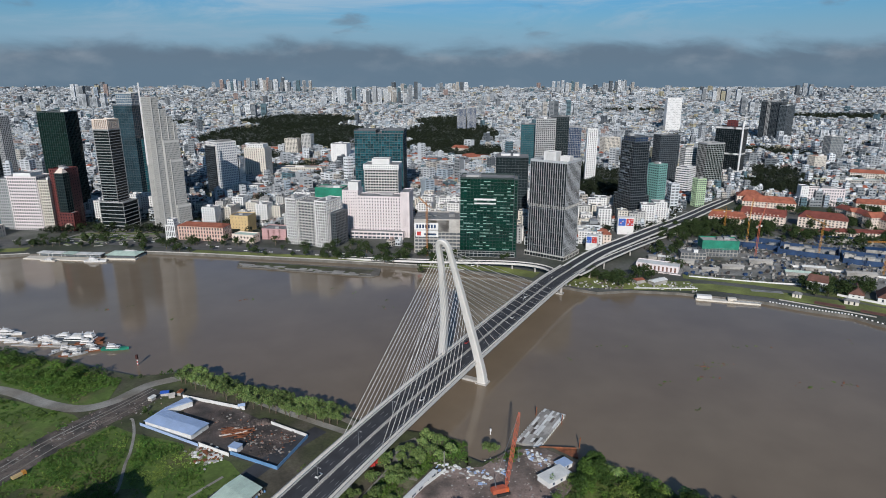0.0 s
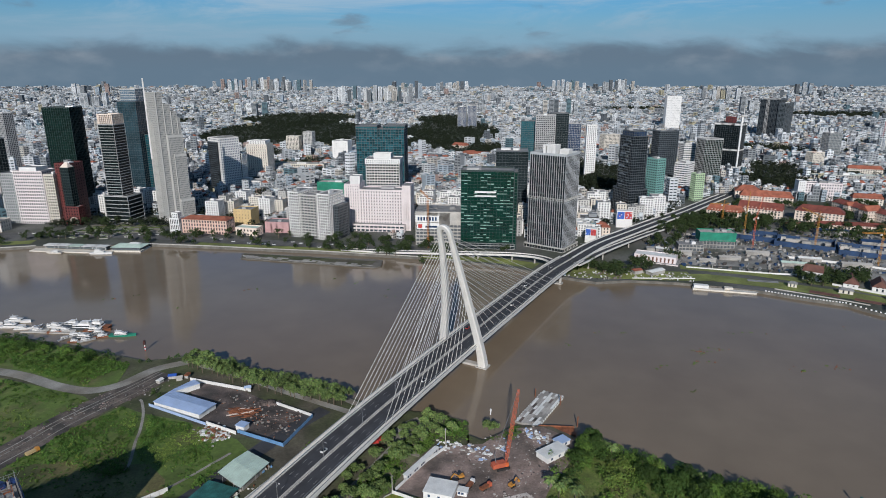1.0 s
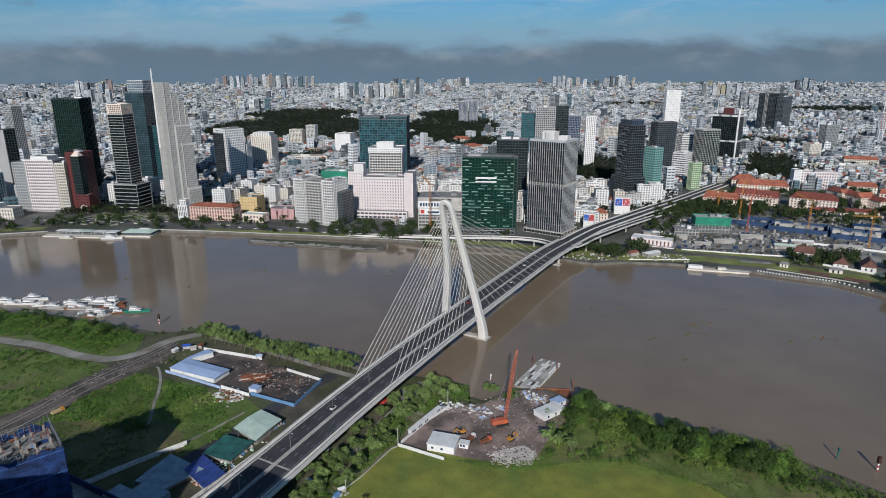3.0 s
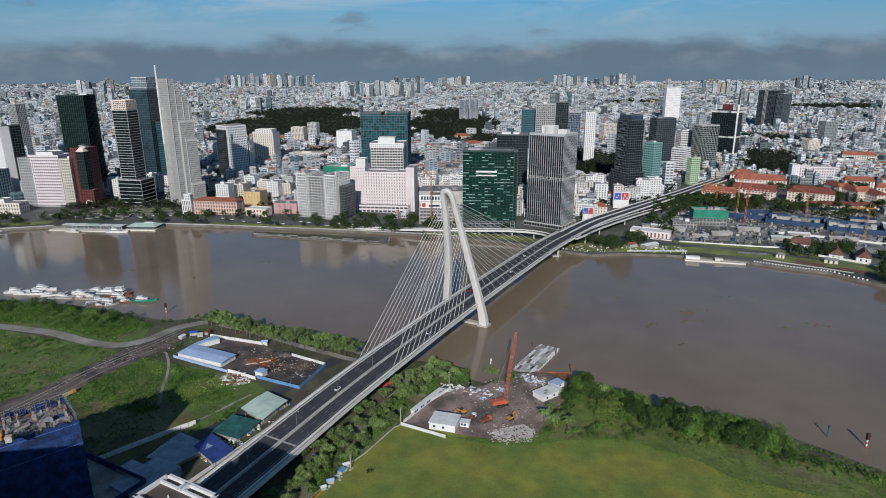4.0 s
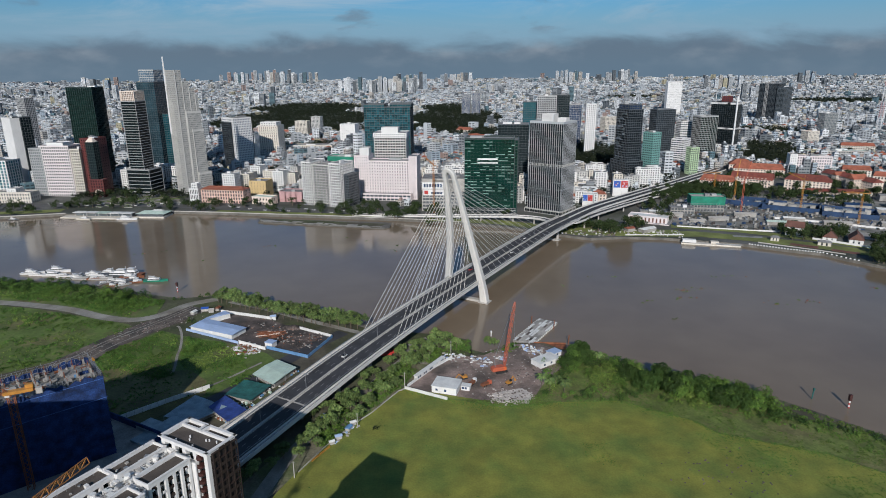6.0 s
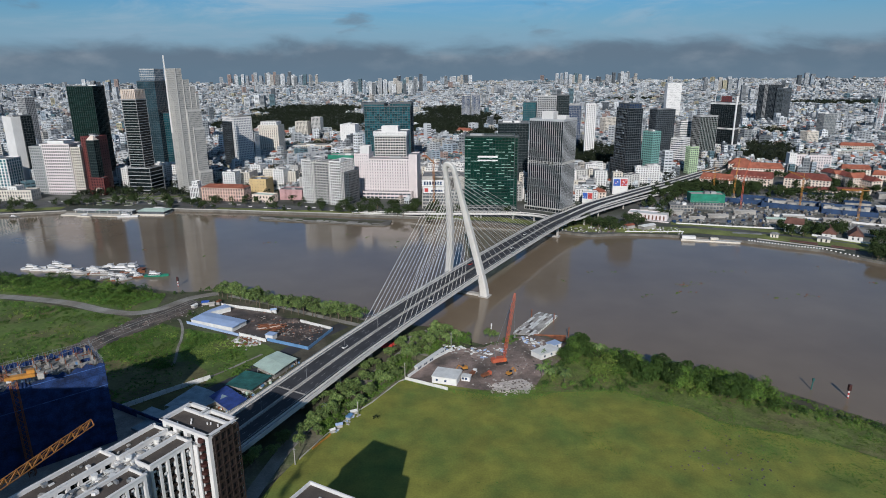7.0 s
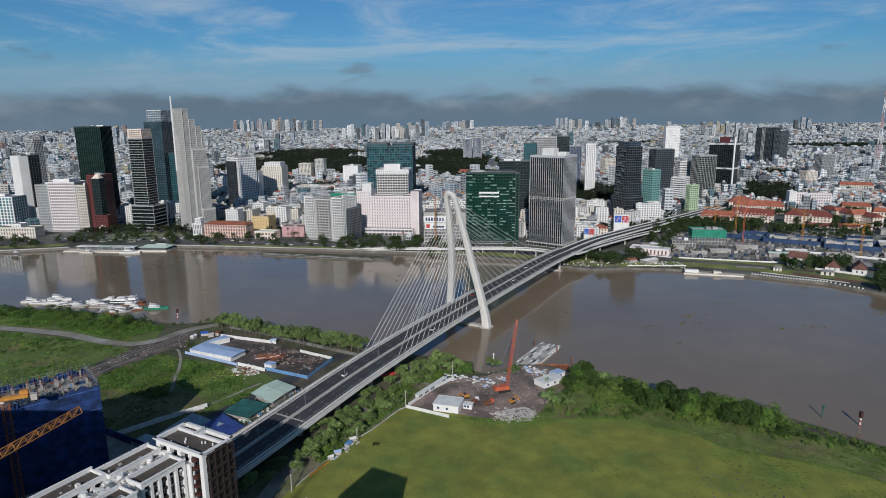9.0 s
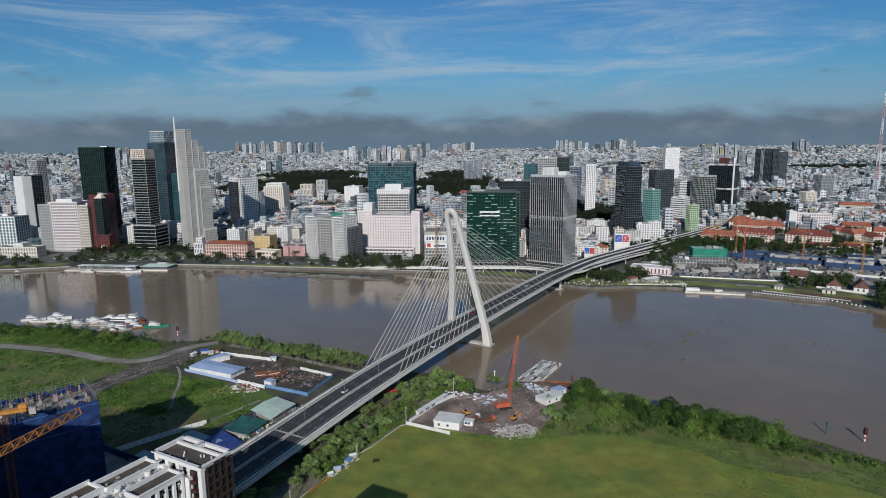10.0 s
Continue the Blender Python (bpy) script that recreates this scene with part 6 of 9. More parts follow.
for poly, n in ((WEST, 6000), (SHORE, 3400), (MIDM, 4300)):
    xs, ys = [p[0] for p in poly], [p[1] for p in poly]
    k = 0
    while k < n:
        x, y = rng.uniform(min(xs), max(xs)), rng.uniform(min(ys), max(ys))
        if not inside(x, y, poly):
            continue
        k += 1
        dens = noise.noise(Vector((x * 0.035, y * 0.035, 3.0)))
        if dens < -0.3 or (poly is MIDM and (abs(x - float(np.interp(y, [-143, -126, -114, -94, -76, -60], [-163, -178, -183.6, -188.3, -194.3, -204]))) < 3.2 or y < -128 + 8 * dens and (dens < 0.3 or y < -150) and rng.random() < 0.72)):
            continue
        hue = noise.noise(Vector((x * 0.028, y * 0.045, 7.0))) + rng.uniform(-0.25, 0.25)
        r = rng.uniform(0.4, 1.3) * (1.0 + 1.5 * max(0, dens)) * (1.0 if poly is MIDM else 1.3)
        (deep if hue < -0.22 else pale if hue > 0.20 else spots).append((x, y, 2.7, r * (1.15 if hue < -0.22 else 0.8 if hue > 0.20 else 1.0)))
thicket("meadow_bushes", "green weeds and low bushes over the meadows", spots, "weed", 6.5, 0.62)
thicket("meadow_scrub", "dark green scrub over the meadows", deep, "leaf", 6.5, 0.62)
thicket("meadow_weeds", "pale green weeds over the meadows", pale, "paleleaf", 6.5, 0.55)
spots, pale, tufts = [], [], []
for _ in range(5200):
    x = rng.uniform(-8, 245)
    edge = float(np.interp(x, [-8, 20, 44, 61, 96, 107, 127, 137, 160, 183, 200, 245], [-161, -172, -172, -168, -167, -176, -187, -200, -209, -218, -233, -300]))
    top = shore_y(NEAR_SHORE, x) - 2 if x > 52 else -160.0
    y = edge + (top - edge) * rng.random() ** (1.4 if x < 176 else 1.0)
    if y > top or (x < 44 and y > -166) or (x < 58 and y > -152) or (x < 76 and y > -122):
        continue
    back = min(1.0, (y - edge) / 26.0)
    dens = noise.noise(Vector((x * 0.07, y * 0.07, 6.0)))
    if dens < (-0.05 if x > 150 and back < 0.9 else -0.45):
        continue
    (pale if dens + rng.uniform(-0.3, 0.3) > 0.15 - 0.2 * (1 - back) else spots).append((x, y, 2.7, rng.uniform(0.3, 0.7) + 0.75 * back * rng.random()))
EDGE = ([-30, -8, 20, 44, 61, 96, 107, 127, 137, 160, 183, 200, 245], [-153, -164, -173, -172, -168, -167, -176, -187, -200, -209, -218, -233, -300])
for _ in range(3000):
    x = rng.uniform(-30, 240)
    q = abs(rng.gauss(0, 1)) * (3.5 + 2.5 * noise.noise(Vector((x * 0.05, 0, 0))))
    tufts.append((x, float(np.interp(x, *EDGE)) + 1.5 - q, 2.85, rng.uniform(0.25, 0.8) / (1 + 0.25 * q)))
# longer green grass in two broad hollows of the field, and thin tufts elsewhere
for poly, k in (([(124, -197), (150, -203), (168, -220), (157, -234), (139, -234), (128, -212)], 620), ([(164, -236), (197, -233), (205, -250), (183, -258), (170, -248)], 420), ([(64, -204), (77, -209), (79, -228), (64, -224)], 110)):
    n = 0
    while n < k:
        x, y = rng.uniform(60, 206), rng.uniform(-260, -195)
        if inside(x, y, poly):
            n += 1
            tufts.append((x, y, 2.8, rng.uniform(0.3, 0.75)))
for _ in range(1500):
    x, y = rng.uniform(-70, 230), rng.uniform(-330, -165)
    if noise.noise(Vector((x * 0.05, y * 0.05, 12.0))) > 0.22 and inside(x, y, [(-71, -232), (-33, -162), (-4, -170), (43, -180), (87, -180), (120, -194), (153, -206), (200, -242), (220, -330), (-80, -330)]):
        tufts.append((x, y, 2.85, rng.uniform(0.15, 0.45)))
thicket("bank_weeds", "pale green weeds before the trees of the bank", pale, "paleleaf", 9.0, 0.45)
thicket("field_tufts", "tufts of longer grass along the field's edge", tufts, "weed", 22.0, 0.26, 0.45)
for _ in range(420):
    x, y = rng.uniform(-6, 40), rng.uniform(-108, -78)
    if y < shore_y(NEAR_SHORE, x) - 1 and y > -112 + (8 if x > 8 else 0):
        spots.append((x, y, 2.4, rng.uniform(0.6, 1.4)))
for _ in range(1500):
    s, o = rng.uniform(-218, -90), rng.uniform(17, 35)
    x, y, _z = on_axis(s, o)
    if noise.noise(Vector((x * 0.06, y * 0.06, 9.0))) > -0.2:
        spots.append((x, y, 2.6, rng.uniform(0.6, 2.0)))
for _ in range(260):
    s, o = rng.uniform(-210, -80), rng.uniform(-30, -17)
    x, y, _z = on_axis(s, o)
    if noise.noise(Vector((x * 0.06, y * 0.06, 19.0))) > 0.1:
        spots.append((x, y, 2.6, rng.uniform(0.4, 1.1)))
thicket("bank_bushes", "green bushes and tall weeds round the site", spots, "leaf", 9.0, 0.5)
spots = []
for cx, cy, rx, ry in PARKS:
    n = int(rx * ry / 75)
    for _ in range(n):
        a, q = rng.uniform(0, 6.28), math.sqrt(rng.random())
        x, y = cx + rx * q * math.cos(a), cy + ry * q * math.sin(a)
        if not blocked(x, y, -6):
            spots.append((x, y, far_rise(y) + rng.uniform(5, 9), rng.uniform(4.5, 8.5)))
for _ in range(14500):
    y = 420 + 3300 * rng.random() ** 1.6
    x = rng.uniform(-1, 1) * half_view * (y + 480)
    if not blocked(x, y, -4) and not old_quarter(x, y):
        spots.append((x, y, far_rise(y) + rng.uniform(4, 8), rng.uniform(2.8, 6.2)))
for _ in range(110):
    a, q = rng.uniform(0, 6.28), math.sqrt(rng.random())
    spots.append((280 + 56 * q * math.cos(a), 735 + 62 * q * math.sin(a), 2.8 + rng.uniform(9, 19), rng.uniform(5.5, 9.0)))
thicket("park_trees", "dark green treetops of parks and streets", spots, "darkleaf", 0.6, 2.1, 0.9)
spots, stems = [], Mesh()
for x, y, k in quay_trees:
    stems.tube((x, y, 2.6), (x, y, 2.8 + 4.5 * k), 0.3 * k, 5, 0.18 * k)
    for _ in range(6):
        spots.append((x + rng.uniform(-2.4, 2.4) * k, y + rng.uniform(-2.4, 2.4) * k, 2.8 + rng.uniform(2.6, 7.6) * k, rng.uniform(1.9, 3.1) * k))
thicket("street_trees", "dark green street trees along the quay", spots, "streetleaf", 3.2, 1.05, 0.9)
tagged(part("street_tree_stems", stems, M["trunk"]), "trunks of the trees along the quay", "trunks", "", "stuff")

# ---- far bank: tiled quarter, building pits, waterfront ----
def tiled_house(name, label, x, y, w, d, h, yaw, wall="offwhite", roof="roofred", rise=None, hip=3.0, nx=None, group="", panes=()):
    root = building(name, label, x, y, yaw, [V(w=w, d=d, h=h, nx=nx or max(2, int(w / 4.5)), ny=max(2, int(d / 5)), fh=4.2, pier=0.5, span=0.45, wall=wall, plant=0, parapet=0, ground_floor=4.0, panes=panes)], "house", group)
    part("tiled_roof", Mesh().gable(0, 0, h, w + 1.6, d + 1.6, rise or d * 0.28, hip=hip), M[roof], root)
    return root


TQ = "tiled buildings of the monastery quarter"
def dormers(root, w, d, h, rise, n):
    """White dormers low on the front slope of a steep roof."""
    for k in range(n):
        x = (k + 0.5 - n / 2) * (w * 0.78 / n)
        dm = part("dormer", Mesh().box(x, -d / 2 + 1.9, h + 0.6, 1.7, 2.6, 2.0), M["offwhite"], root)
        part("dormer_roof", Mesh().gable(x, -d / 2 + 1.8, h + 2.6, 2.3, 3.0, 0.9), M["roofred"], dm)


wing = tiled_house("monastery_wing", "long peach wing with a steep orange tiled roof and dormers", 421, 490, 50, 19, 11, -34, "peach", rise=9, hip=4, group=TQ, panes=("front",))
dormers(wing, 50, 19, 11, 9, 9)
wing = tiled_house("monastery_wing", "peach wing with a steep red roof and gabled end", 481, 503, 60, 22, 12, -35, "peach", "roofdark", rise=9.5, hip=0.4, group=TQ, panes=("front",))
dormers(wing, 60, 22, 12, 9.5, 9)
tiled_house("monastery_wing", "long peach wing with an orange tiled roof", 538, 602, 80, 24, 12, -22, "peach", rise=9, hip=6, group=TQ, panes=("front",))
tiled_house("monastery_hall", "square peach hall with a hipped orange roof", 530, 652, 40, 32, 13, -22, "peach", rise=9, hip=13, group=TQ)
tiled_house("school_block", "large cream block with a steep dark red roof", 549, 466, 62, 25, 15, -33, "peach", "roofdark", rise=8.5, hip=9, group=TQ, panes=("front",))
tiled_house("convent", "long peach convent with a red tiled roof", 628, 488, 104, 18, 15, -80, "peach", "roofdark", rise=5.5, group=TQ, panes=("front",))
tiled_house("convent_gable", "peach gabled front with tall windows", 622, 464, 24, 16, 17, 10, "peach", hip=0.4, rise=7, group=TQ, panes=("left",))
tiled_house("convent_gable", "peach gabled front with tall windows", 620, 506, 18, 10, 16, 10, "peach", hip=0.4, rise=5, group=TQ)
tiled_house("low_wing", "long low wing with red-brown roof", 566, 418, 86, 14, 6, -11, "peach", "roofdark", rise=4, group=TQ)
tiled_house("low_wing", "long low wing with red roof", 660, 402, 60, 14, 7, -10, "offwhite", rise=5, group=TQ)
tiled_house("low_wing", "low shed with brown roof", 500, 424, 40, 12, 5, -12, "offwhite", "roofbrown", group=TQ)
tiled_house("low_wing", "low house with orange roof", 720, 520, 60, 16, 10, -30, "peach", rise=7, group=TQ)
tiled_house("low_wing", "low house with orange roof", 700, 590, 44, 18, 11, -20, "offwhite", rise=7, group=TQ)
building("white_school", "long white building with rows of windows", 642, 630, -12, [V(w=66, d=18, h=29, nx=16, ny=4, fh=4.8, pier=0.5, span=0.45, panes=("front",), wall="pinkwhite", plant=2), V(w=12, d=20, h=32, dx=-30, nx=3, ny=4, fh=4.8, pier=0.6, span=0.5, wall="white", plant=0)])
building("grey_institute", "long grey-green institute block", 790, 800, -6, [V(w=120, d=22, h=16, nx=24, ny=5, fh=4, pier=0.4, span=0.45, wall="concrete", roof="greentin", plant=2)])
tiled_house("red_roof_flats", "cream block with a dark red roof", 890, 890, 64, 22, 16, -22, "offwhite", group=TQ)

rngq = random.Random(31)
# building pits behind blue hoardings
pit = Mesh()
for x, y, w, d, yaw in ((400, 372, 70, 34, -30), (452, 330, 66, 38, -30), (510, 290, 76, 44, -28), (480, 240, 80, 26, -24)):
    pit.box(x, y, 2.6, w, d, 0.5, yaw)
structure("site_far", pit, M["siteground"], "bare concrete floors of building pits")
for x, y, w, d, yaw in ((400, 372, 70, 34, -30), (452, 330, 66, 38, -30), (506, 292, 60, 40, -28)):
    root = thing("hoarding", "tall blue sheet hoarding round a building pit", "hoarding", pose(x, y, 2.8, 0, 0, yaw), "blue hoardings of the far building site")
    for sx, sy, ww, dd in ((0, -d / 2, w, 0.4), (0, d / 2, w, 0.4), (-w / 2, 0, 0.4, d), (w / 2, 0, 0.4, d)):
        part("hoarding_panel", Mesh().box(sx, sy, 0, ww, dd, 6.6), M["hoard"], root)
    for k in range(16):
        part("concrete_core", Mesh().box(rngq.uniform(-0.4, 0.4) * w, rngq.uniform(-0.35, 0.35) * d, 0, rngq.uniform(4, 12), rngq.uniform(4, 10), rngq.uniform(2, 9)), M[rngq.choice(["oldconcrete", "concrete", "steel"])], root)
gnet = building("netted_block", "rising concrete block half wrapped in green net", 337, 326, -8, [
    V(w=42, d=20, h=9, nx=10, ny=5, fh=4.2, pier=0.2, span=0.25, wall="oldconcrete", glass="darkgrey", plant=0, parapet=0),
    V(w=43, d=21, h=10, z0=9, nx=10, ny=5, fh=5, pier=0.95, span=0.9, wall="greennet", glass="greennet", plant=2, parapet=1.2, roof="concrete")])
building("site_block", "low concrete frame under construction", 300, 312, -8, [V(w=30, d=18, h=8, nx=7, ny=4, fh=4, pier=0.2, span=0.25, wall="oldconcrete", glass="darkgrey", plant=2, parapet=0)])
hall = building("pink_pavilion", "low pavilion with dark red panels and white columns", 242, 262, -26, [V(w=46, d=18, h=8, nx=10, ny=4, fh=7.6, pier=0.55, span=0.3, wall="pinkwhite", glass="roofbrown", plant=0, parapet=0.8, roof="whitetin", ground_floor=0.3), V(w=52, d=24, h=1.2, nx=3, ny=3, fh=1.2, pier=0.98, span=0.98, wall="pinkwhite", plant=0, parapet=0, ground_floor=0)])
for x, y, w, d, h, yaw, mt in ((226, 214, 20, 9, 4, 30, "whitetin"), (206, 216, 10, 8, 4, 20, "roofred"), (262, 300, 14, 8, 5, -20, "whitetin"), (284, 286, 16, 8, 5, -10, "concrete"), (250, 306, 10, 7, 4, -10, "roofgrey"), (372, 288, 26, 7, 4, -12, "concrete"), (420, 262, 24, 7, 4, -14, "whitetin"), (460, 240, 30, 8, 4, -14, "concrete"), (392, 244, 26, 9, 4, -16, "greentin"), (520, 230, 26, 10, 5, -20, "concrete"), (540, 330, 30, 16, 6, -20, "hoard"), (560, 300, 26, 14, 6, -20, "whitetin"), (600, 330, 34, 16, 7, -18, "roofgrey"), (620, 380, 36, 14, 8, -12, "roofgrey"), (520, 388, 40, 12, 6, -10, "hoard"), (330, 268, 24, 8, 3.5, -8, "concrete"), (300, 258, 18, 6, 3, -8, "concrete")):
    root = thing("site_shed", "low shed with a sheet roof at the building site", "shed", pose(x, y, 2.8, 0, 0, yaw), "sheds of the far building site")
    part("wall", Mesh().box(0, 0, 0, w, d, h), M["oldconcrete"], root)
    part("sheet_roof", Mesh().gable(0, 0, h, w + 0.8, d + 0.8, 1.4), M[mt], root)
clut = Mesh()
for _ in range(1100):
    x, y = rngq.uniform(250, 560), rngq.uniform(215, 390)
    if y < shore_y(FAR_SHORE, x) + 62 + (x - 260) * 0.1 or (x - 337) ** 2 + (y - 326) ** 2 < 700 or (x - 242) ** 2 + (y - 262) ** 2 < 900:
        continue
    clut.box(x, y, 2.8, rngq.uniform(0.8, 6), rngq.uniform(0.6, 3), rngq.uniform(0.4, 3.0), rngq.uniform(0, 90), rngq.randrange(6))
tagged(part("site_materials", clut, [M["oldconcrete"], M["quaywall"], M["steel"], M["hoard"], M["darkdirt"], M["concrete"]]), "scattered building materials, pipes and containers", "materials", "", "stuff")
tiled_house("villa", "old villa with a brown tiled roof", 386, 196, 18, 14, 10, -35, "white", "roofbrown", 6, 1.0, group="villas with brown roofs")
tiled_house("villa", "white house with brown tiled roof", 412, 174, 20, 13, 5, 60, "white", "roofbrown", 7, 0.5, group="villas with brown roofs")
tiled_house("villa", "white house with brown tiled roof", 434, 163, 20, 13, 5, 60, "white", "roofbrown", 7, 0.5, group="villas with brown roofs")
tiled_house("pavilion", "small open pavilion by the river", 352, 172, 8, 6, 4, -30, "offwhite", "roofgrey", 2)
tiled_house("pavilion", "small pavilion by the river", 394, 152, 12, 6, 4, -30, "offwhite", "roofgrey", 2)
spots = [(x + rngq.uniform(-4, 4), shore_y(FAR_SHORE, x) + rngq.uniform(-1, 7), 1.8, rngq.uniform(1.2, 2.6)) for x in np.linspace(404, 560, 90).tolist()]
thicket("shore_bushes", "low green bushes on the far eastern shore", spots, "leaf", 5.0, 0.7)
# garden walls and riverside terrace
for pts, mt, h in (([(395, 176, 2.8), (436, 140, 2.8), (470, 122, 2.8)], "white", 2.4), ([(268, 236, 2.8), (345, 214, 2.8), (398, 205, 2.8)], "white", 1.6), ([(196, 197, 2.8), (262, 196, 2.8)], "white", 1.2), ([(400, 275, 2.8), (450, 250, 2.8), (520, 205, 2.8), (600, 160, 2.8)], "white", 2.6), ([(330, 164, 2.8), (378, 132, 2.8), (396, 118, 2.8)], "concrete", 1.0)):
    tagged(part("garden_wall", wall_strip(Mesh(), pts, 0.6, h), M[mt]), "low painted garden wall on the far bank", "wall")
for x, y, w, d, yaw, mt in ((372, 150, 26, 9, -32, "roofbrown"), (330, 188, 30, 6, -14, "roofgrey"), (402, 128, 24, 7, -36, "roofbrown")):
    structure("terrace", Mesh().box(x, y, 2.6, w, d, 0.7, yaw), M[mt], "paved riverside terrace")


def tower_crane(x, y, z, mast_h, jib, yaw, tilt=0.0, mat_name="craneyellow", label="yellow lattice tower crane on the building site", group="far tower cranes", thick=1.0, peak=8.0):
    root = thing("tower_crane", label, "crane", pose(x, y, z, 0, 0, yaw), group)
    m = Mesh()
    r = 1.0 * thick
    for sx, sy in ((-r, -r), (r, -r), (r, r), (-r, r)):
        m.beam((sx, sy, 0), (sx, sy, mast_h), 0.26 * thick)
    k = 0
    while k * 2.4 < mast_h - 2.4:
        z0, z1 = k * 2.4, k * 2.4 + 2.4
        for (ax, ay), (bx, by) in (((-r, -r), (r, -r)), ((r, -r), (r, r)), ((r, r), (-r, r)), ((-r, r), (-r, -r))):
            m.beam((ax, ay, z0), (bx, by, z1), 0.14 * thick)
        k += 1
    part("mast", m, M[mat_name], root)

    def lattice(length, lift):
        j = Mesh()
        n = max(4, int(length / 2.2))
        for a in range(n):
            t0, t1 = a / n, (a + 1) / n
            p = [Vector((length * t, s * 0.8 * thick, mast_h + 1.5 + lift * t)) for t in (t0, t1) for s in (-1, 1)]
            q = [Vector((length * t, 0, mast_h + 1.5 + 1.9 * thick + lift * t)) for t in (t0, t1)]
            for u, v in ((p[0], p[2]), (p[1], p[3]), (q[0], q[1]), (p[0], q[1]), (p[1], q[1]), (p[2], q[1]), (p[0], p[3]), (p[3], q[1])):
                j.beam(tuple(u), tuple(v), 0.2 * thick)
        return j
    part("jib", lattice(jib, tilt), M[mat_name], root)
    part("counter_jib", Mesh().box(-6, 0, mast_h + 1.2, 12, 1.6, 0.6), M[mat_name], root)
    part("counterweight", Mesh().box(-10.5, 0, mast_h - 0.6, 2.4, 2.0, 2.6), M["concrete"], root)
    part("cab", Mesh().box(1.6, -1.6, mast_h - 0.8, 1.8, 1.6, 2.2), M["white"], root)
    a = Mesh().beam((0, 0, mast_h), (0, 0, mast_h + peak), 0.7 * thick, w2=0.25)
    a.beam((0, 0, mast_h + peak), (jib * 0.6, 0, mast_h + 3.2 + tilt * 0.6), 0.1).beam((0, 0, mast_h + peak), (-10, 0, mast_h + 1.8), 0.1)
    part("apex", a, M[mat_name], root)
    return root


for x, y, h, jib, yaw, tilt in ((393, 436, 30, 24, 200, 2), (398, 378, 34, 26, 60, 20), (381, 318, 38, 22, 50, 24), (456, 314, 40, 30, 100, 4), (487, 243, 36, 28, 190, 2), (530, 250, 34, 26, 20, 22)):
    tower_crane(x, y, 2.8, h, jib, yaw, tilt, label="yellow and orange lattice tower crane on the far site", mat_name="craneyellow" if h != 38 else "cranered", thick=0.75)

tower_crane(-24, 316, 2.8, 62, 20, 120, 6, label="orange lattice tower crane beside the concrete block", mat_name="jibsteel", thick=0.9)

# white blocks of a low balustrade along the far bank
bal = thing("balustrade", "row of low white blocks along the river bank", "balustrade")
for k in range(34):
    t = k / 33
    x = 318 + 78 * t
    part("block", Mesh().box(x, shore_y(FAR_SHORE, x) + 1.6, 2.8, 1.5, 0.8, 1.1, -35, taper=0.9), M["white"], bal)
# billboards beside the viaduct
for x, y, w, h, yaw, cols in ((250, 424, 22, 24, -6, ("white", "blue", "red")), (184, 342, 14, 19, -20, ("whitetin", "blue", "red"))):
    root = thing("billboard_house", "house wall covered by a large colourful billboard", "billboard", pose(x, y, 2.8, 0, 0, yaw), "billboards beside the viaduct")
    part("wall", Mesh().box(0, 5, 0, w, 10, h), M[cols[0]], root)
    part("poster", Mesh().box(-w * 0.24, -0.2, h * 0.52, w * 0.44, 0.3, h * 0.42), M[cols[1]], root)
    part("poster", Mesh().box(w * 0.24, -0.2, h * 0.52, w * 0.44, 0.3, h * 0.42), M[cols[2]], root)
    for k in range(14):
        part("poster_patch", Mesh().box(rngq.uniform(-0.42, 0.42) * w, -0.42 - 0.01 * k, h * rngq.uniform(0.54, 0.88), w * rngq.uniform(0.03, 0.1), 0.1, h * rngq.uniform(0.02, 0.09)), M[rngq.choice(["bluetin", "red", "blue", "white", "peach", "hoard"])], root)
cp = pose(-10, 352, 2.8, 0, 0, -3)
ban = thing("banner", "large white banner with violet and red bars", "banner", cp)
part("sheet", Mesh().box(-14, -23.3, 30, 30, 0.3, 8.5), M["white"], ban)
part("sheet", Mesh().box(-13, -23.3, 21, 28, 0.3, 8.0), M["white"], ban)
for k in range(7):
    part("bar", Mesh().box(-25 + k * 3.6, -23.5, 32, 2.4, 0.2, 4.6), M["glassblue"], ban)
part("bar", Mesh().box(-23, -23.5, 22.5, 5, 0.2, 5.0), M["red"], ban)
part("bar", Mesh().box(-9, -23.5, 23, 15, 0.2, 2.4), M["glassblue"], ban)


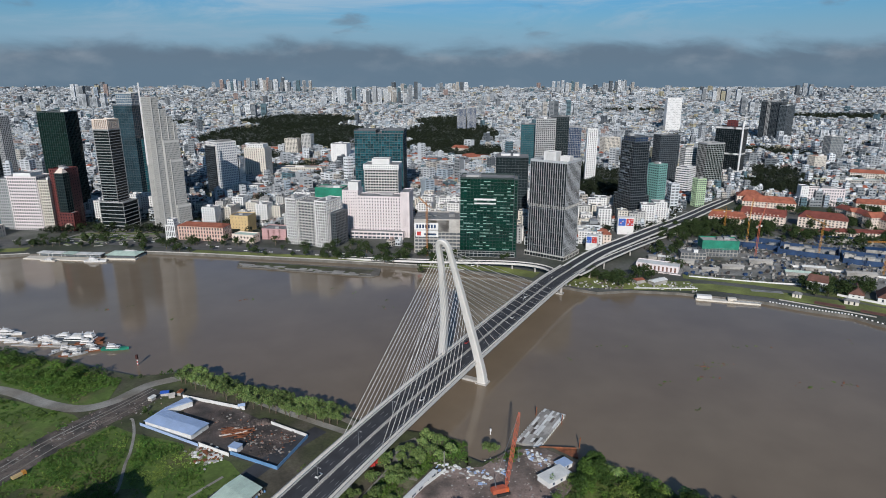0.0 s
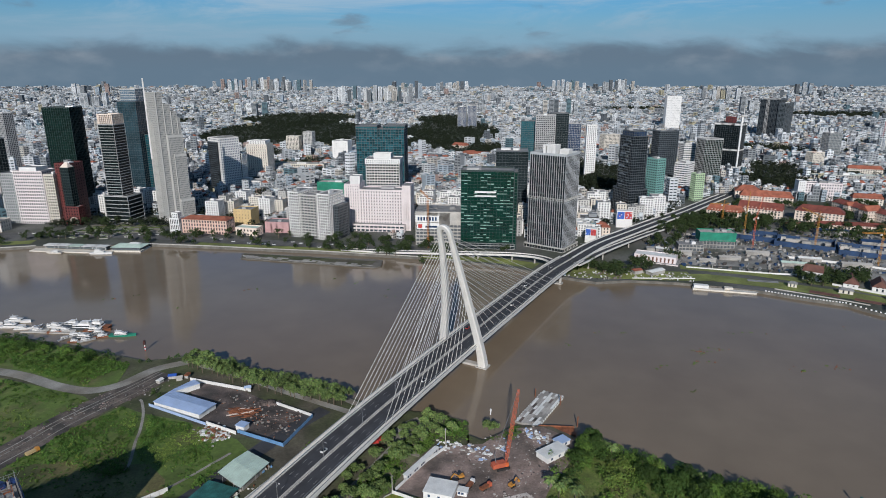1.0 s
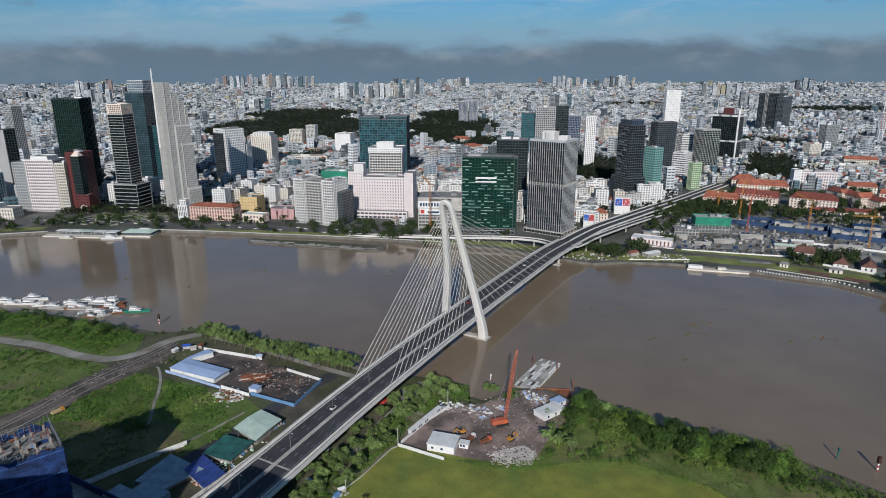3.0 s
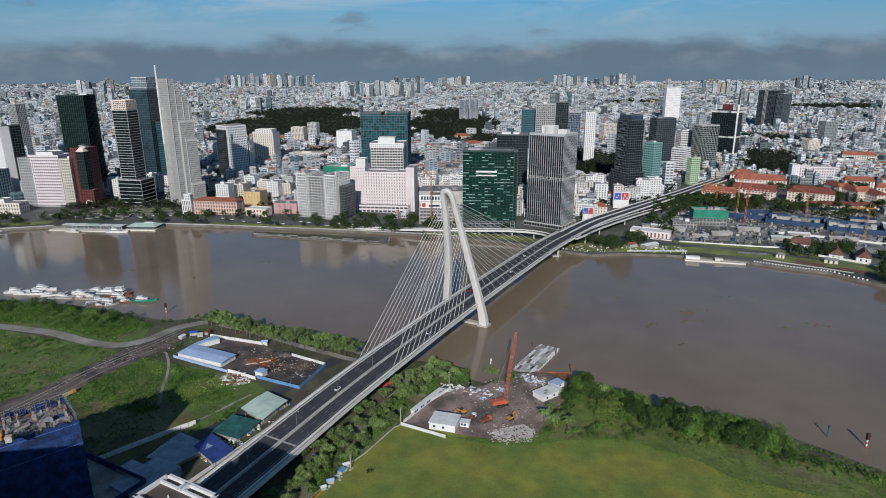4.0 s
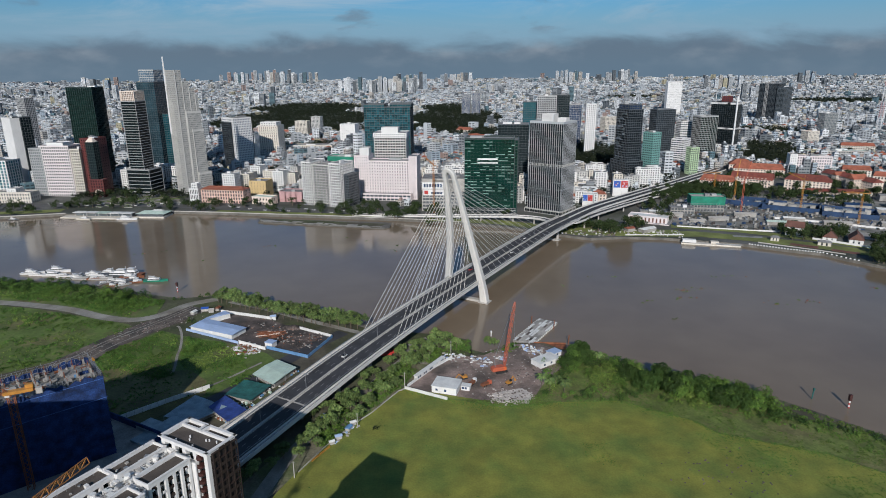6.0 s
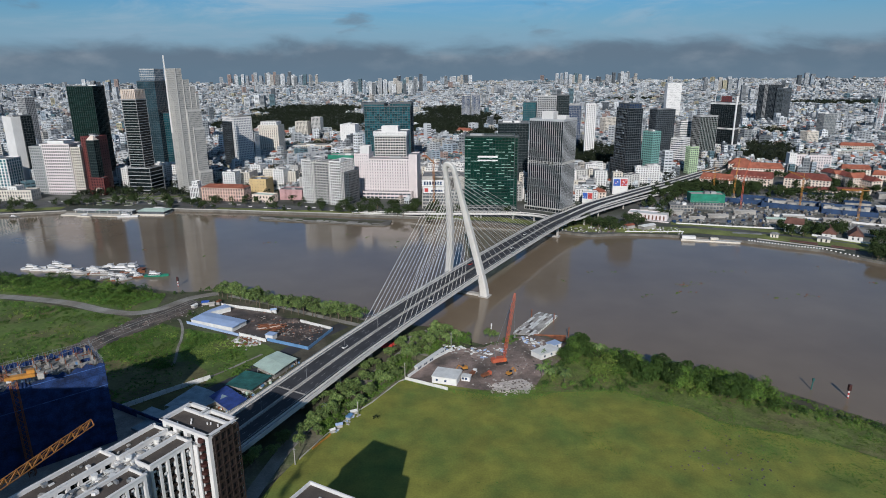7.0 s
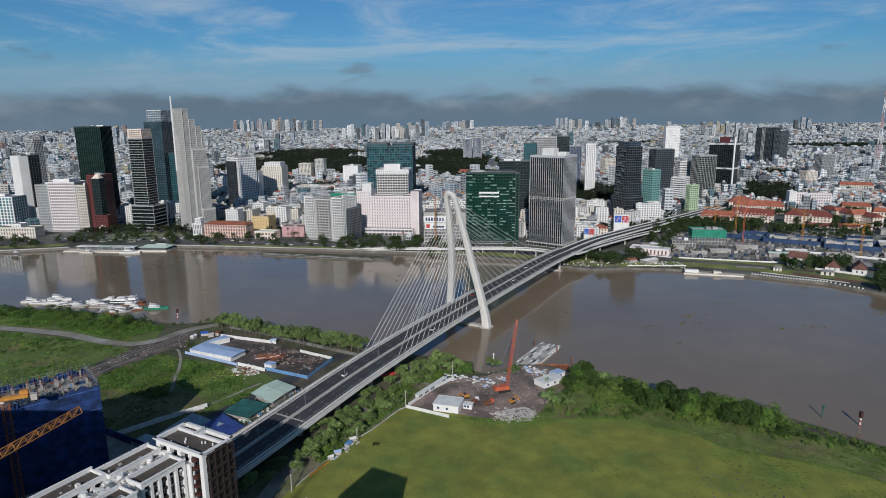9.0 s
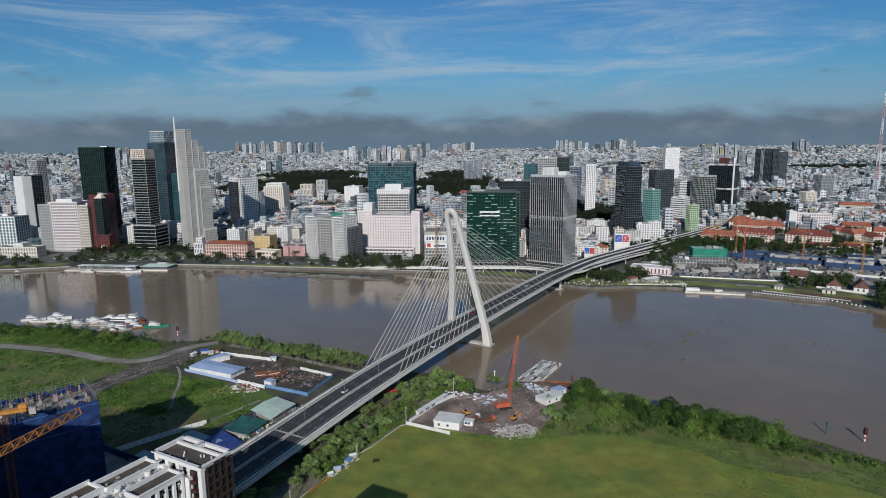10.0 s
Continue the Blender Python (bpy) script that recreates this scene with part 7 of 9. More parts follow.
# ---- boats and the river ----
def yacht(x, y, yaw, length, deck="white", label="white motor yacht with stacked cabins", group="moored yachts"):
    root = thing("yacht", label, "boat", pose(x, y, 0, 0, 0, yaw), group)
    L, B = length, length * 0.24
    h = Mesh()
    prof = [(-0.5, 0.42, 1.0), (-0.2, 0.5, 1.0), (0.15, 0.46, 1.1), (0.36, 0.28, 1.25), (0.5, 0.02, 1.45)]
    for (a, ba, za), (b, bb, zb) in zip(prof, prof[1:]):
        k = L * 0.075
        A = [(a * L, -ba * B, za * k), (a * L * 0.97, -ba * B * 0.7, -0.4), (a * L * 0.97, ba * B * 0.7, -0.4), (a * L, ba * B, za * k)]
        C = [(b * L, -bb * B, zb * k), (b * L * 0.97, -bb * B * 0.7, -0.4), (b * L * 0.97, bb * B * 0.7, -0.4), (b * L, bb * B, zb * k)]
        h.quad(A[1], C[1], C[0], A[0]).quad(A[3], C[3], C[2], A[2]).quad(A[0], C[0], C[3], A[3])
        if a == -0.5:
            h.quad(A[0], A[3], A[2], A[1])
    part("hull", h, M[deck], root)
    k = L * 0.075
    cabin = part("cabin", Mesh().box(-0.06 * L, 0, k, 0.5 * L, B * 0.72, k * 0.95, taper=0.88), M["white"], root)
    part("cabin_window", Mesh().box(-0.06 * L, 0, k * 1.35, 0.475 * L, B * 0.71, k * 0.35), M["glassblack"], cabin)
    part("flybridge", Mesh().box(-0.12 * L, 0, k * 1.95, 0.32 * L, B * 0.62, k * 0.5, taper=0.85), M["white"], root)
    part("canopy", Mesh().box(-0.14 * L, 0, k * 2.9, 0.22 * L, B * 0.55, k * 0.12), M["white"], root)
    part("radar_arch", Mesh().beam((-0.22 * L, -B * 0.25, k * 2.4), (-0.24 * L, -B * 0.25, k * 3.6), 0.25).beam((-0.22 * L, B * 0.25, k * 2.4), (-0.24 * L, B * 0.25, k * 3.6), 0.25), M["white"], root)
    return root


HULLS = [("white", "white motor yacht with stacked cabins"), ("white", "white motor yacht with stacked cabins"), ("darkgrey", "motor yacht with a dark hull"), ("white", "white motor yacht with stacked cabins"), ("grey", "grey work boat with a white cabin"), ("white", "white motor yacht with stacked cabins"), ("rust", "wooden boat with a rust-red hull"), ("bluecloth", "motor boat with a dark blue hull")]
for x, y, yaw, L in ((-402, 75, 8, 22), (-394, 70, 0, 16), (-381, 82, -4, 24), (-378, 70, 4, 22), (-366, 66, 10, 15), (-356, 68, 80, 14), (-350, 62, 14, 16), (-344, 70, 6, 14), (-338, 69, -6, 20), (-330, 74, 172, 24), (-334, 60, 20, 14), (-326, 62, 0, 16), (-316, 66, 178, 34), (-308, 70, 174, 32), (-300, 62, 8, 22), (-312, 52, 30, 18), (-302, 48, 12, 20), (-294, 56, -10, 18), (-288, 50, 20, 16), (-318, 46, 60, 12), (-298, 42, 34, 14), (-306, 40, 10, 12)):
    hull, lab = HULLS[int(abs(x * 3 + y)) % len(HULLS)]
    yacht(x, y, yaw, L, hull, lab)
yacht(-273, 52, 4, 22, "greennet", "green wooden ferry boat moored beside yachts", "moored yachts")
pont = thing("pontoon", "pale floating pontoon between moored yachts", "pontoon", pose(-322, 57, 0, 0, 0, -4))
part("deck", Mesh().box(0, 0, -0.3, 84, 2.4, 1.0), M["concrete"], pont)
# ferry terminal on the far quay
term = thing("ferry_terminal", "low white ferry terminal with flat canopy roofs", "terminal", pose(-465, 315, 0, 0, 0, -6))
part("pontoon_deck", Mesh().box(0, -6, -0.4, 106, 12, 1.5), M["offwhite"], term)
for k in range(5):
    part("canopy", Mesh().box(-34 + 17 * k, 3, 5.2, 15.5, 11, 0.5), M["whitetin" if k != 2 else "greentin"], term)
    for u in (-6, 6):
        part("post", Mesh().tube((-34 + 17 * k + u, 0, 0), (-34 + 17 * k + u, 0, 5.2), 0.25, 6), M["white"], term)
part("hall", Mesh().box(0, 6, 0.8, 80, 7, 3.6), M["glassgrey"], term)
boat_hall = thing("floating_restaurant", "square floating pavilion with a pale green sheet roof", "pavilion", pose(-398, 318, 0, 0, 0, -4))
part("hull", Mesh().box(0, 0, -0.4, 40, 24, 2.0), M["offwhite"], boat_hall)
part("hall", Mesh().box(0, 1, 1.6, 36, 20, 3.4), M["darkgrey"], boat_hall)
part("sheet_roof", Mesh().gable(0, 1, 5.0, 40, 23, 2.4, hip=8), M["greentin"], boat_hall)
part("roof_lantern", Mesh().gable(4, 4, 6.8, 16, 8, 1.6, hip=3), M["whitetin"], boat_hall)
yacht(-483, 300, 176, 20, "offwhite", "cream ferry with an upper deck", "river ferries")
yacht(-424, 298, 2, 26, "white", "white ferry moored at the terminal", "river ferries")
yacht(-575, 300, 0, 14, "darkgrey", "small dark work boat", "river ferries")
long_boat = thing("moored_barge", "long low white barge moored at the bank", "barge", pose(280, 166, 0, 0, 0, -14))
part("hull", Mesh().box(0, 0, -0.5, 60, 7, 2.0), M["offwhite"], long_boat)
part("cabin", Mesh().box(-22, 0, 2.1, 14, 5.5, 3.0), M["white"], long_boat)
part("cabin", Mesh().box(4, 0, 2.1, 8, 5, 2.4), M["offwhite"], long_boat)
part("rail", Mesh().box(18, -3.2, 2.1, 26, 0.15, 1.0), M["steel"], long_boat)
rngb = random.Random(8)
for x, y in ((-310, 150), (-254, 118), (20, 40), (98, 36), (150, 60), (240, 60), (170, -40), (-120, 205), (-96, 190), (-60, 170), (200, 20), (60, 120)):
    root = thing("water_plants", "floating clump of water plants", "plants", pose(x, y, 0, 0, 0, rngb.uniform(0, 180)), "floating clumps on the river")
    V3, F = leaf_cards(np.random.RandomState(int(x) % 97), [(rngb.uniform(-3, 3), rngb.uniform(-1, 1), 0.1) for _ in range(4)], [1.2, 0.9, 0.8, 0.6], 16, 0.35, 0.25)
    part("leaves", cards_mesh("leaves", V3, F, M["oliveleaf"]), M["oliveleaf"], root)


def beacon(x, y, h, label):
    root = thing("river_beacon", label, "beacon", pose(x, y, 0), "river beacons")
    for k in range(4):
        part("post_band", Mesh().tube((0, 0, -0.5 + k * h * 0.14), (0, 0, -0.5 + (k + 1) * h * 0.14), 0.45, 10), M["white" if k % 2 else "red"], root)
    part("topmark", Mesh().box(0, 0, h * 0.52, 1.5, 1.5, h * 0.4), M["maroon"], root)
    return root


beacon(222, -170, 9.1, "red and white river beacon post")
beacon(-241, 24, 9.4, "red and white river beacon post")
for x, y, h, c in ((80, -85, 7, "rust"), (59, -48, 6, "rust"), (74, -59, 7, "rust"), (207, -160, 7, "tealcloth"), (27, -71, 4, "white")):
    root = thing("mooring_pile", "rusty steel mooring pile standing in the river" if c == "rust" else "single marker post standing in the river", "pile", pose(x, y, 0, 3, 2, 0), "piles in the river")
    part("shaft", Mesh().tube((0, 0, -1), (0, 0, h), 0.35, 8), M[c], root)
    part("head", Mesh().box(0, 0, h - 1.2, 1.0, 1.0, 1.3) if c != "rust" else Mesh().tube((0, 0, h), (0, 0, h + 0.2), 0.42, 8), M[c], root)

# planted beds of the round square by the quay
for k in range(26):
    a = k * 0.7
    q = 12 + 1.6 * k
    x, y = -468 + q * math.cos(a) * 1.25, 392 + q * math.sin(a) * 0.62
    bed = thing("flower_bed", "low clipped hedge bed in a paved square", "hedge", pose(x, y, 2.85, 0, 0, math.degrees(a) + 90), "hedge beds of the square")
    part("kerb", Mesh().box(0, 0, 0, 11, 4.4, 0.5), M["concrete"], bed)
    V3, F = leaf_cards(np.random.RandomState(k), [(-4 + 2 * j, 0, 0.6) for j in range(5)], [1.5] * 5, 9, 0.5, 0.6)
    part("hedge", cards_mesh("hedge", V3, F, M["oliveleaf"]), M["oliveleaf"], bed)

for x, y, w, d, yaw in ((-480, 1372, 52, 20, -8), (-408, 1436, 56, 22, 4), (-292, 1004, 48, 18, -12), (42, 1404, 44, 26, -30), (82, 1195, 60, 22, -14), (-23, 1133, 54, 18, -10), (-146, 1209, 50, 18, -6), (60, 1225, 40, 20, 40)):
    tiled_house("tiled_hall", "cream hall with a faded orange tiled roof", x, y, w, d, 9, yaw, "offwhite", group="tiled halls of the old centre")
# lattice mast at the edge of the city
mast = thing("radio_mast", "red and white lattice radio mast above the city", "mast", pose(1208, 1300, 3))
for k in range(7):
    m = Mesh()
    z0, z1 = k * 43.0, (k + 1) * 43.0
    r0, r1 = 7 * (1 - k / 7.6), 7 * (1 - (k + 1) / 7.6)
    for q in range(4):
        a0, a1 = q * math.pi / 2, (q + 1) * math.pi / 2
        p = lambda a, r, z: (r * math.cos(a), r * math.sin(a), z)
        m.beam(p(a0, r0, z0), p(a0, r1, z1), 0.6).beam(p(a0, r0, z0), p(a1, r1, z1), 0.4).beam(p(a1, r0, z0), p(a0, r1, z1), 0.4).beam(p(a0, r1, z1), p(a1, r1, z1), 0.4)
    part("mast_section", m, M["pink" if k % 2 else "white"], mast)
# scaffold round the netted block
scaf = thing("scaffold", "grey tube scaffold round a rising block", "scaffold", pose(318, 312, 2.8, 0, 0, -8))
for k in range(16):
    part("scaffold_post", Mesh().beam((-30 + 4 * k, 0, 0), (-30 + 4 * k, 0, 12), 0.25), M["steel"], scaf)
for k in range(5):
    part("scaffold_rail", Mesh().beam((-30, 0, 1.5 + 2.6 * k), (30, 0, 1.5 + 2.6 * k), 0.22), M["steel"], scaf)

# ---- near bank: yard, sheds, building site ----
def sheet_shed(name, label, pts, z, mt, wall="offwhite", eave=4.0):
    """An open shed whose roof outline is given; posts at its corners."""
    root = thing(name, label, "shed")
    part("sheet_roof", Mesh().prism(pts, z - 0.25, z), M[mt], root)
    cx, cy = sum(p[0] for p in pts) / len(pts), sum(p[1] for p in pts) / len(pts)
    ins = [(cx + (p[0] - cx) * 0.94, cy + (p[1] - cy) * 0.94) for p in pts]
    part("wall", Mesh().prism(ins, 2.6, z - 0.25), M[wall], root)
    return root


def ribbed_roof(root, corners, z, rise, mt):
    """Two slopes with raised ribs over a four-cornered plan; corners run round from the near left."""
    a, b, c, d = [Vector((*p, z)) for p in corners]
    e, f = (a + d) / 2 + Vector((0, 0, rise)), (b + c) / 2 + Vector((0, 0, rise))
    m = Mesh()
    m.quad(tuple(a), tuple(b), tuple(f), tuple(e)).quad(tuple(c), tuple(d), tuple(e), tuple(f)).poly((tuple(b), tuple(c), tuple(f))).poly((tuple(d), tuple(a), tuple(e)))
    part("sheet_roof", m, M[mt], root)
    n = int((b - a).length / 2.2)
    for p0, p1, q0, q1, in ((a, b, e, f), (d, c, e, f)):
        for k in range(1, n):
            t = k / n
            u = Vector((0, 0, 0.08))
            part("roof_rib", Mesh().beam(tuple(p0.lerp(p1, t) + u), tuple(q0.lerp(q1, t) + u), 0.22, 0.12), M[mt], root)


lshed = thing("yard_shed", "L-shaped yard shed with a pale blue sheet roof", "shed")
for corners in (((-193, -67), (-156, -83), (-150, -69), (-184, -53)), ((-193, -67), (-184, -53.2), (-171, -42), (-178, -36.5))):
    c2 = [corners[0], corners[1], corners[2], corners[3]]
    cx, cy = sum(p[0] for p in c2) / 4, sum(p[1] for p in c2) / 4
    part("wall", Mesh().prism([(cx + (p[0] - cx) * 0.95, cy + (p[1] - cy) * 0.95) for p in c2], 2.6, 6.3), M["whitetin"], lshed)
    ribbed_roof(lshed, c2, 6.4, 0.9, "bluetin")


def fence(name, label, pts, h, mt, step=2.5, group=""):
    root = thing(name, label, "fence", None, group)
    P = [Vector((*p, 2.7)) for p in pts]
    for a, b in zip(P, P[1:]):
        n = max(1, int((b - a).length / step))
        for k in range(n):
            part("panel", Mesh().beam(tuple(a.lerp(b, k / n) + Vector((0, 0, h / 2))), tuple(a.lerp(b, (k + 0.97) / n) + Vector((0, 0, h / 2 + rng.uniform(-.06, .06)))), 0.18, h), M[mt], root)
    return root


fence("yard_fence", "blue sheet fence round the storage yard", [(-128, -97), (-96.5, -111.5), (-86, -79)], 2.4, "bluefence")
fence("yard_wall", "white concrete yard wall with stains", [(-86, -79), (-113, -64)], 2.2, "whitetin", 4)
fence("yard_wall", "white concrete yard wall with stains", [(-135, -47), (-183, -31)], 2.4, "whitetin", 4)
fence("yard_fence", "pale blue sheet fence behind the shed", [(-196, -66), (-158, -85), (-150, -89)], 2.0, "bluetin")
fence("yard_wall", "low white wall with peeling paint", [(-150, -88), (-128, -99)], 2.4, "whitetin", 4)
tankh = thing("gatehouse", "small white gatehouse with a blue roof", "hut", pose(-126, -93, 2.7, 0, 0, -22))
part("wall", Mesh().box(0, 0, 0, 6, 5, 3.4), M["white"], tankh)
part("roof", Mesh().box(0, 0, 3.4, 6.6, 5.6, 0.4), M["bluetin"], tankh)
for x, y, w, c in ((-197, -27, 5, "blue"), (-191, -30, 4, "concrete"), (-203, -34, 4, "whitetin"), (-187, -26, 4, "rust"), (-138, -44, 4, "bluetin")):
    root = thing("tarp_hut", "small makeshift hut under a tarpaulin", "hut", pose(x, y, 2.7, 0, 0, rng.uniform(0, 90)), "makeshift huts by the yard")
    part("wall", Mesh().box(0, 0, 0, w, w * 0.8, 2.2), M["concrete"], root)
    part("tarpaulin", Mesh().gable(0, 0, 2.2, w + 0.8, w, 1.0), M[c], root)
logs = thing("timber_stack", "stacks of orange-brown timber and formwork boards", "timber")
rngs = random.Random(3)
for _ in range(60):
    x, y = rngs.gauss(-133, 4), rngs.gauss(-74, 2.6)
    a = rngs.uniform(-0.3, 0.5)
    L = rngs.uniform(4, 8)
    z = 2.9 + rngs.random() * 1.6
    part("plank", Mesh().beam((x - L / 2 * math.cos(a), y - L / 2 * math.sin(a), z), (x + L / 2 * math.cos(a), y + L / 2 * math.sin(a), z + rngs.uniform(-.3, .3)), 0.9, 0.3), M["peach" if rngs.random() < 0.25 else "rust"], logs)


def debris(name, label, spots, mats, n, lo, hi, flatness=0.5):
    m = Mesh()
    for _ in range(n):
        cx, cy, r = rngs.choice(spots)
        x, y = rngs.gauss(cx, r), rngs.gauss(cy, r)
        m.box(x, y, 2.7, rngs.uniform(lo, hi), rngs.uniform(lo, hi), rngs.uniform(0.2, hi * flatness), rngs.uniform(0, 90), rngs.randrange(len(mats)), rngs.uniform(0.6, 1.0))
    return tagged(part(name, m, [M[k] for k in mats]), label, "rubble", "", "stuff")


debris("yard_rubble", "scattered scrap, boards and rubble over the yard", [(-115, -85, 6), (-104, -92, 5), (-124, -70, 5), (-100, -80, 4), (-112, -78, 7), (-140, -60, 8)], ["rust", "oldconcrete", "darkdirt", "darkdirt", "darkdirt", "darkdirt", "dirt"], 420, 0.4, 1.6)
debris("yard_blocks", "pale concrete blocks and boards beside the wall", [(-148, -96, 4), (-142, -99, 4), (-136, -101, 3)], ["whitetin", "concrete", "rust"], 90, 0.8, 3.2, 0.3)
debris("track_stones", "stones and broken concrete along the tracks", [(-228, -62, 8), (-222, -55, 6), (-212, -42, 5), (-240, -72, 5), (-206, -50, 4), (-205, -32, 6)], ["dirt", "oldconcrete", "darkdirt"], 90, 0.3, 1.1)
debris("track_edge", "broken slabs and earth heaps along the wide track", [(-214, -58, 3), (-225, -66, 3), (-236, -80, 4), (-246, -96, 4), (-254, -112, 4), (-232, -58, 4), (-244, -72, 4), (-208, -46, 4)], ["dirt", "dirt", "darkdirt", "darkdirt", "oldconcrete"], 150, 0.3, 1.7, 0.25)
debris("site_rubble", "broken concrete, boards and earth over the site", [(20, -135, 12), (45, -130, 8), (40, -145, 8), (10, -125, 9), (55, -118, 7), (34, -112, 8), (48, -104, 6)], ["dirt", "oldconcrete", "dirt", "sand", "darkdirt"], 420, 0.3, 1.3, 0.3)
debris("rubble_heap", "pale heap of broken concrete on the site", [(30, -162, 4), (36, -161, 4), (26, -164, 3)], ["sand", "sand", "sand", "dirt"], 260, 0.4, 1.5, 0.4)
debris("site_scrap", "white plastic sheets and scrap heaps", [(52, -100, 2.5), (56, -105, 2.5), (18, -117, 3), (14, -113, 2.5), (31, -112, 2), (-2, -112, 3), (4, -110, 2.5), (50, -96, 2)], ["whitetin", "concrete", "whitetin", "bluetin"], 120, 0.6, 2.6, 0.3)
debris("lane_clutter", "crates, sheets and clutter along the market lane", [(-112, -150, 3), (-116, -160, 3), (-121, -172, 3), (-108, -140, 3), (-125, -185, 3), (-103, -132, 2)], ["whitetin", "concrete", "bluefence", "greentin", "rust"], 170, 0.5, 1.8, 0.7)

# market sheds beside the ramp
green_shed = thing("market_shed", "open market shed with a pale green sheet roof", "shed")
part("wall", Mesh().prism([(-121, -140), (-107.5, -151), (-100.5, -133), (-112, -124)], 2.6, 6.2), M["oldconcrete"], green_shed)
ribbed_roof(green_shed, [(-124, -141), (-107.5, -154), (-98.5, -132), (-114, -121)], 6.6, 0.8, "greentin")
for x, y in ((-120, -145), (-112, -151), (-103, -143), (-99, -133)):
    part("post", Mesh().tube((x, y, 2.6), (x, y, 6.6), 0.15, 6), M["steel"], green_shed)
for nm, lab, pts, z, mt in (
        ("shade_sail", "sagging teal shade cloth over market stalls", [(-133, -164), (-116, -171), (-108.5, -153), (-127, -146)], 5.6, "tealcloth"),
        ("tarpaulin_roof", "dark blue tarpaulin roof over market stalls", [(-137, -178), (-121, -193), (-114.5, -181), (-132, -165)], 5.8, "bluecloth"),
        ("grey_sheet_roof", "faded grey-blue sheet roof over a long shed", [(-158, -187), (-140, -193), (-127, -177), (-150, -164)], 5.4, "oldtin")):
    root = thing(nm, lab, "shelter")
    cx, cy = sum(p[0] for p in pts) / 4, sum(p[1] for p in pts) / 4
    m = Mesh()
    n = 14
    A, B, C, D = [Vector(p) for p in pts]
    grid = {}
    for i in range(n + 1):
        for j in range(n + 1):
            u, v = i / n, j / n
            p = A.lerp(B, u).lerp(D.lerp(C, u), v)
            grid[i, j] = (p.x, p.y, z - 0.5 * math.sin(math.pi * u) * math.sin(math.pi * v) + 0.10 * math.sin(9 * u + 5 * v) + 0.05 * math.sin(31 * u - 13 * v))
    for i in range(n):
        for j in range(n):
            m.quad(grid[i, j], grid[i + 1, j], grid[i + 1, j + 1], grid[i, j + 1])
    part("cloth", m, M[mt], root)
    part("stall_body", Mesh().prism([(cx + (p[0] - cx) * 0.85, cy + (p[1] - cy) * 0.85) for p in pts], 2.6, 4.6), M["oldconcrete"], root)
    for p in pts:
        part("post", Mesh().tube((*p, 2.6), (*p, z), 0.12, 6), M["steel"], root)
fence("lane_wall", "low white wall along the market lane", [on_axis(-262, -23.6)[:2], on_axis(-206, -23.6)[:2], on_axis(-150, -23.6)[:2]], 2.2, "whitetin", 4)
fence("lane_wall", "low pale wall between meadow and lane", [(-192, -196), (-180, -184), (-162, -166), (-146, -152)], 3.0, "whitetin", 4)

# field wall, site walls, huts
FW = [(-74, -232), (-66, -213), (-54, -191), (-46, -180), (-33, -156), (-29.5, -153)]
fence("field_wall", "low white field wall overgrown with bushes", FW, 0.9, "concrete", 3)
fence("field_wall", "white field wall along the building site", [(-29.5, -153), (-4, -166)], 2.2, "whitetin", 3)
fence("barrier", "orange and white plastic road barriers", [(-69.5, -224), (-62.9, -211.5)], 1.3, "craneyellow", 2)
fence("site_wall", "pale site wall with parked containers", [(-28, -151), (-14, -128), (-1, -112)], 2.2, "whitetin", 3)


def hut(x, y, w, d, h, yaw, label, roof="whitetin"):
    root = thing("site_hut", label, "hut", pose(x, y, 2.7, 0, 0, yaw), "site huts")
    wl2 = part("wall", Mesh().box(0, 0, 0, w, d, h), M["white"], root)
    part("roof", Mesh().box(0, 0, h, w + 0.7, d + 0.7, 0.35), M[roof], root)
    for u in (-0.3, 0.05):
        part("window", Mesh().box(u * w, -d / 2 - 0.05, h * 0.4, 1.3, 0.12, 1.3), M["glassblue"], wl2)
    return root


hut(-4.5, -153, 15, 12, 4.2, -16, "white site office with a flat white roof")
hut(7, -153, 5, 4, 2.6, -16, "small white site hut")
hut(59, -119, 17, 9, 3.2, 36, "white site cabin with a pale sheet roof")
hut(66, -108, 8, 6, 3.0, 36, "small white cabin with a blue-white roof", "bluetin")
for s in range(5):
    hut(-22 + 3.4 * s, -139 + 5.4 * s, 5.5, 2.4, 2.5, 58, "white storage container beside the site wall")

# crawler crane with a lattice boom
cc = thing("crawler_crane", "red crawler crane with a tall lattice boom", "crane", pose(29, -131, 2.8, 0, 0, 20))
for s in (-2.2, 2.2):
    part("track", Mesh().box(0, s, 0, 7.5, 1.1, 1.3), M["rubber"], cc)
part("machinery_house", Mesh().box(-1.6, 0, 1.4, 6.5, 3.6, 2.6), M["cranered"], cc)
part("cab", Mesh().box(2.4, -1.3, 1.4, 1.8, 1.3, 2.2), M["orange"], cc)
part("counterweight", Mesh().box(-5.2, 0, 1.4, 1.4, 3.8, 2.4), M["cranered"], cc)
bm = Mesh()
b0, b1 = Vector((2.2, 0, 2.0)), Vector((11.6, 5.6, 43.2))
axd = (b1 - b0).normalized()
sd = axd.cross(Vector((0, 0, 1))).normalized()
up = sd.cross(axd)
nseg = 20
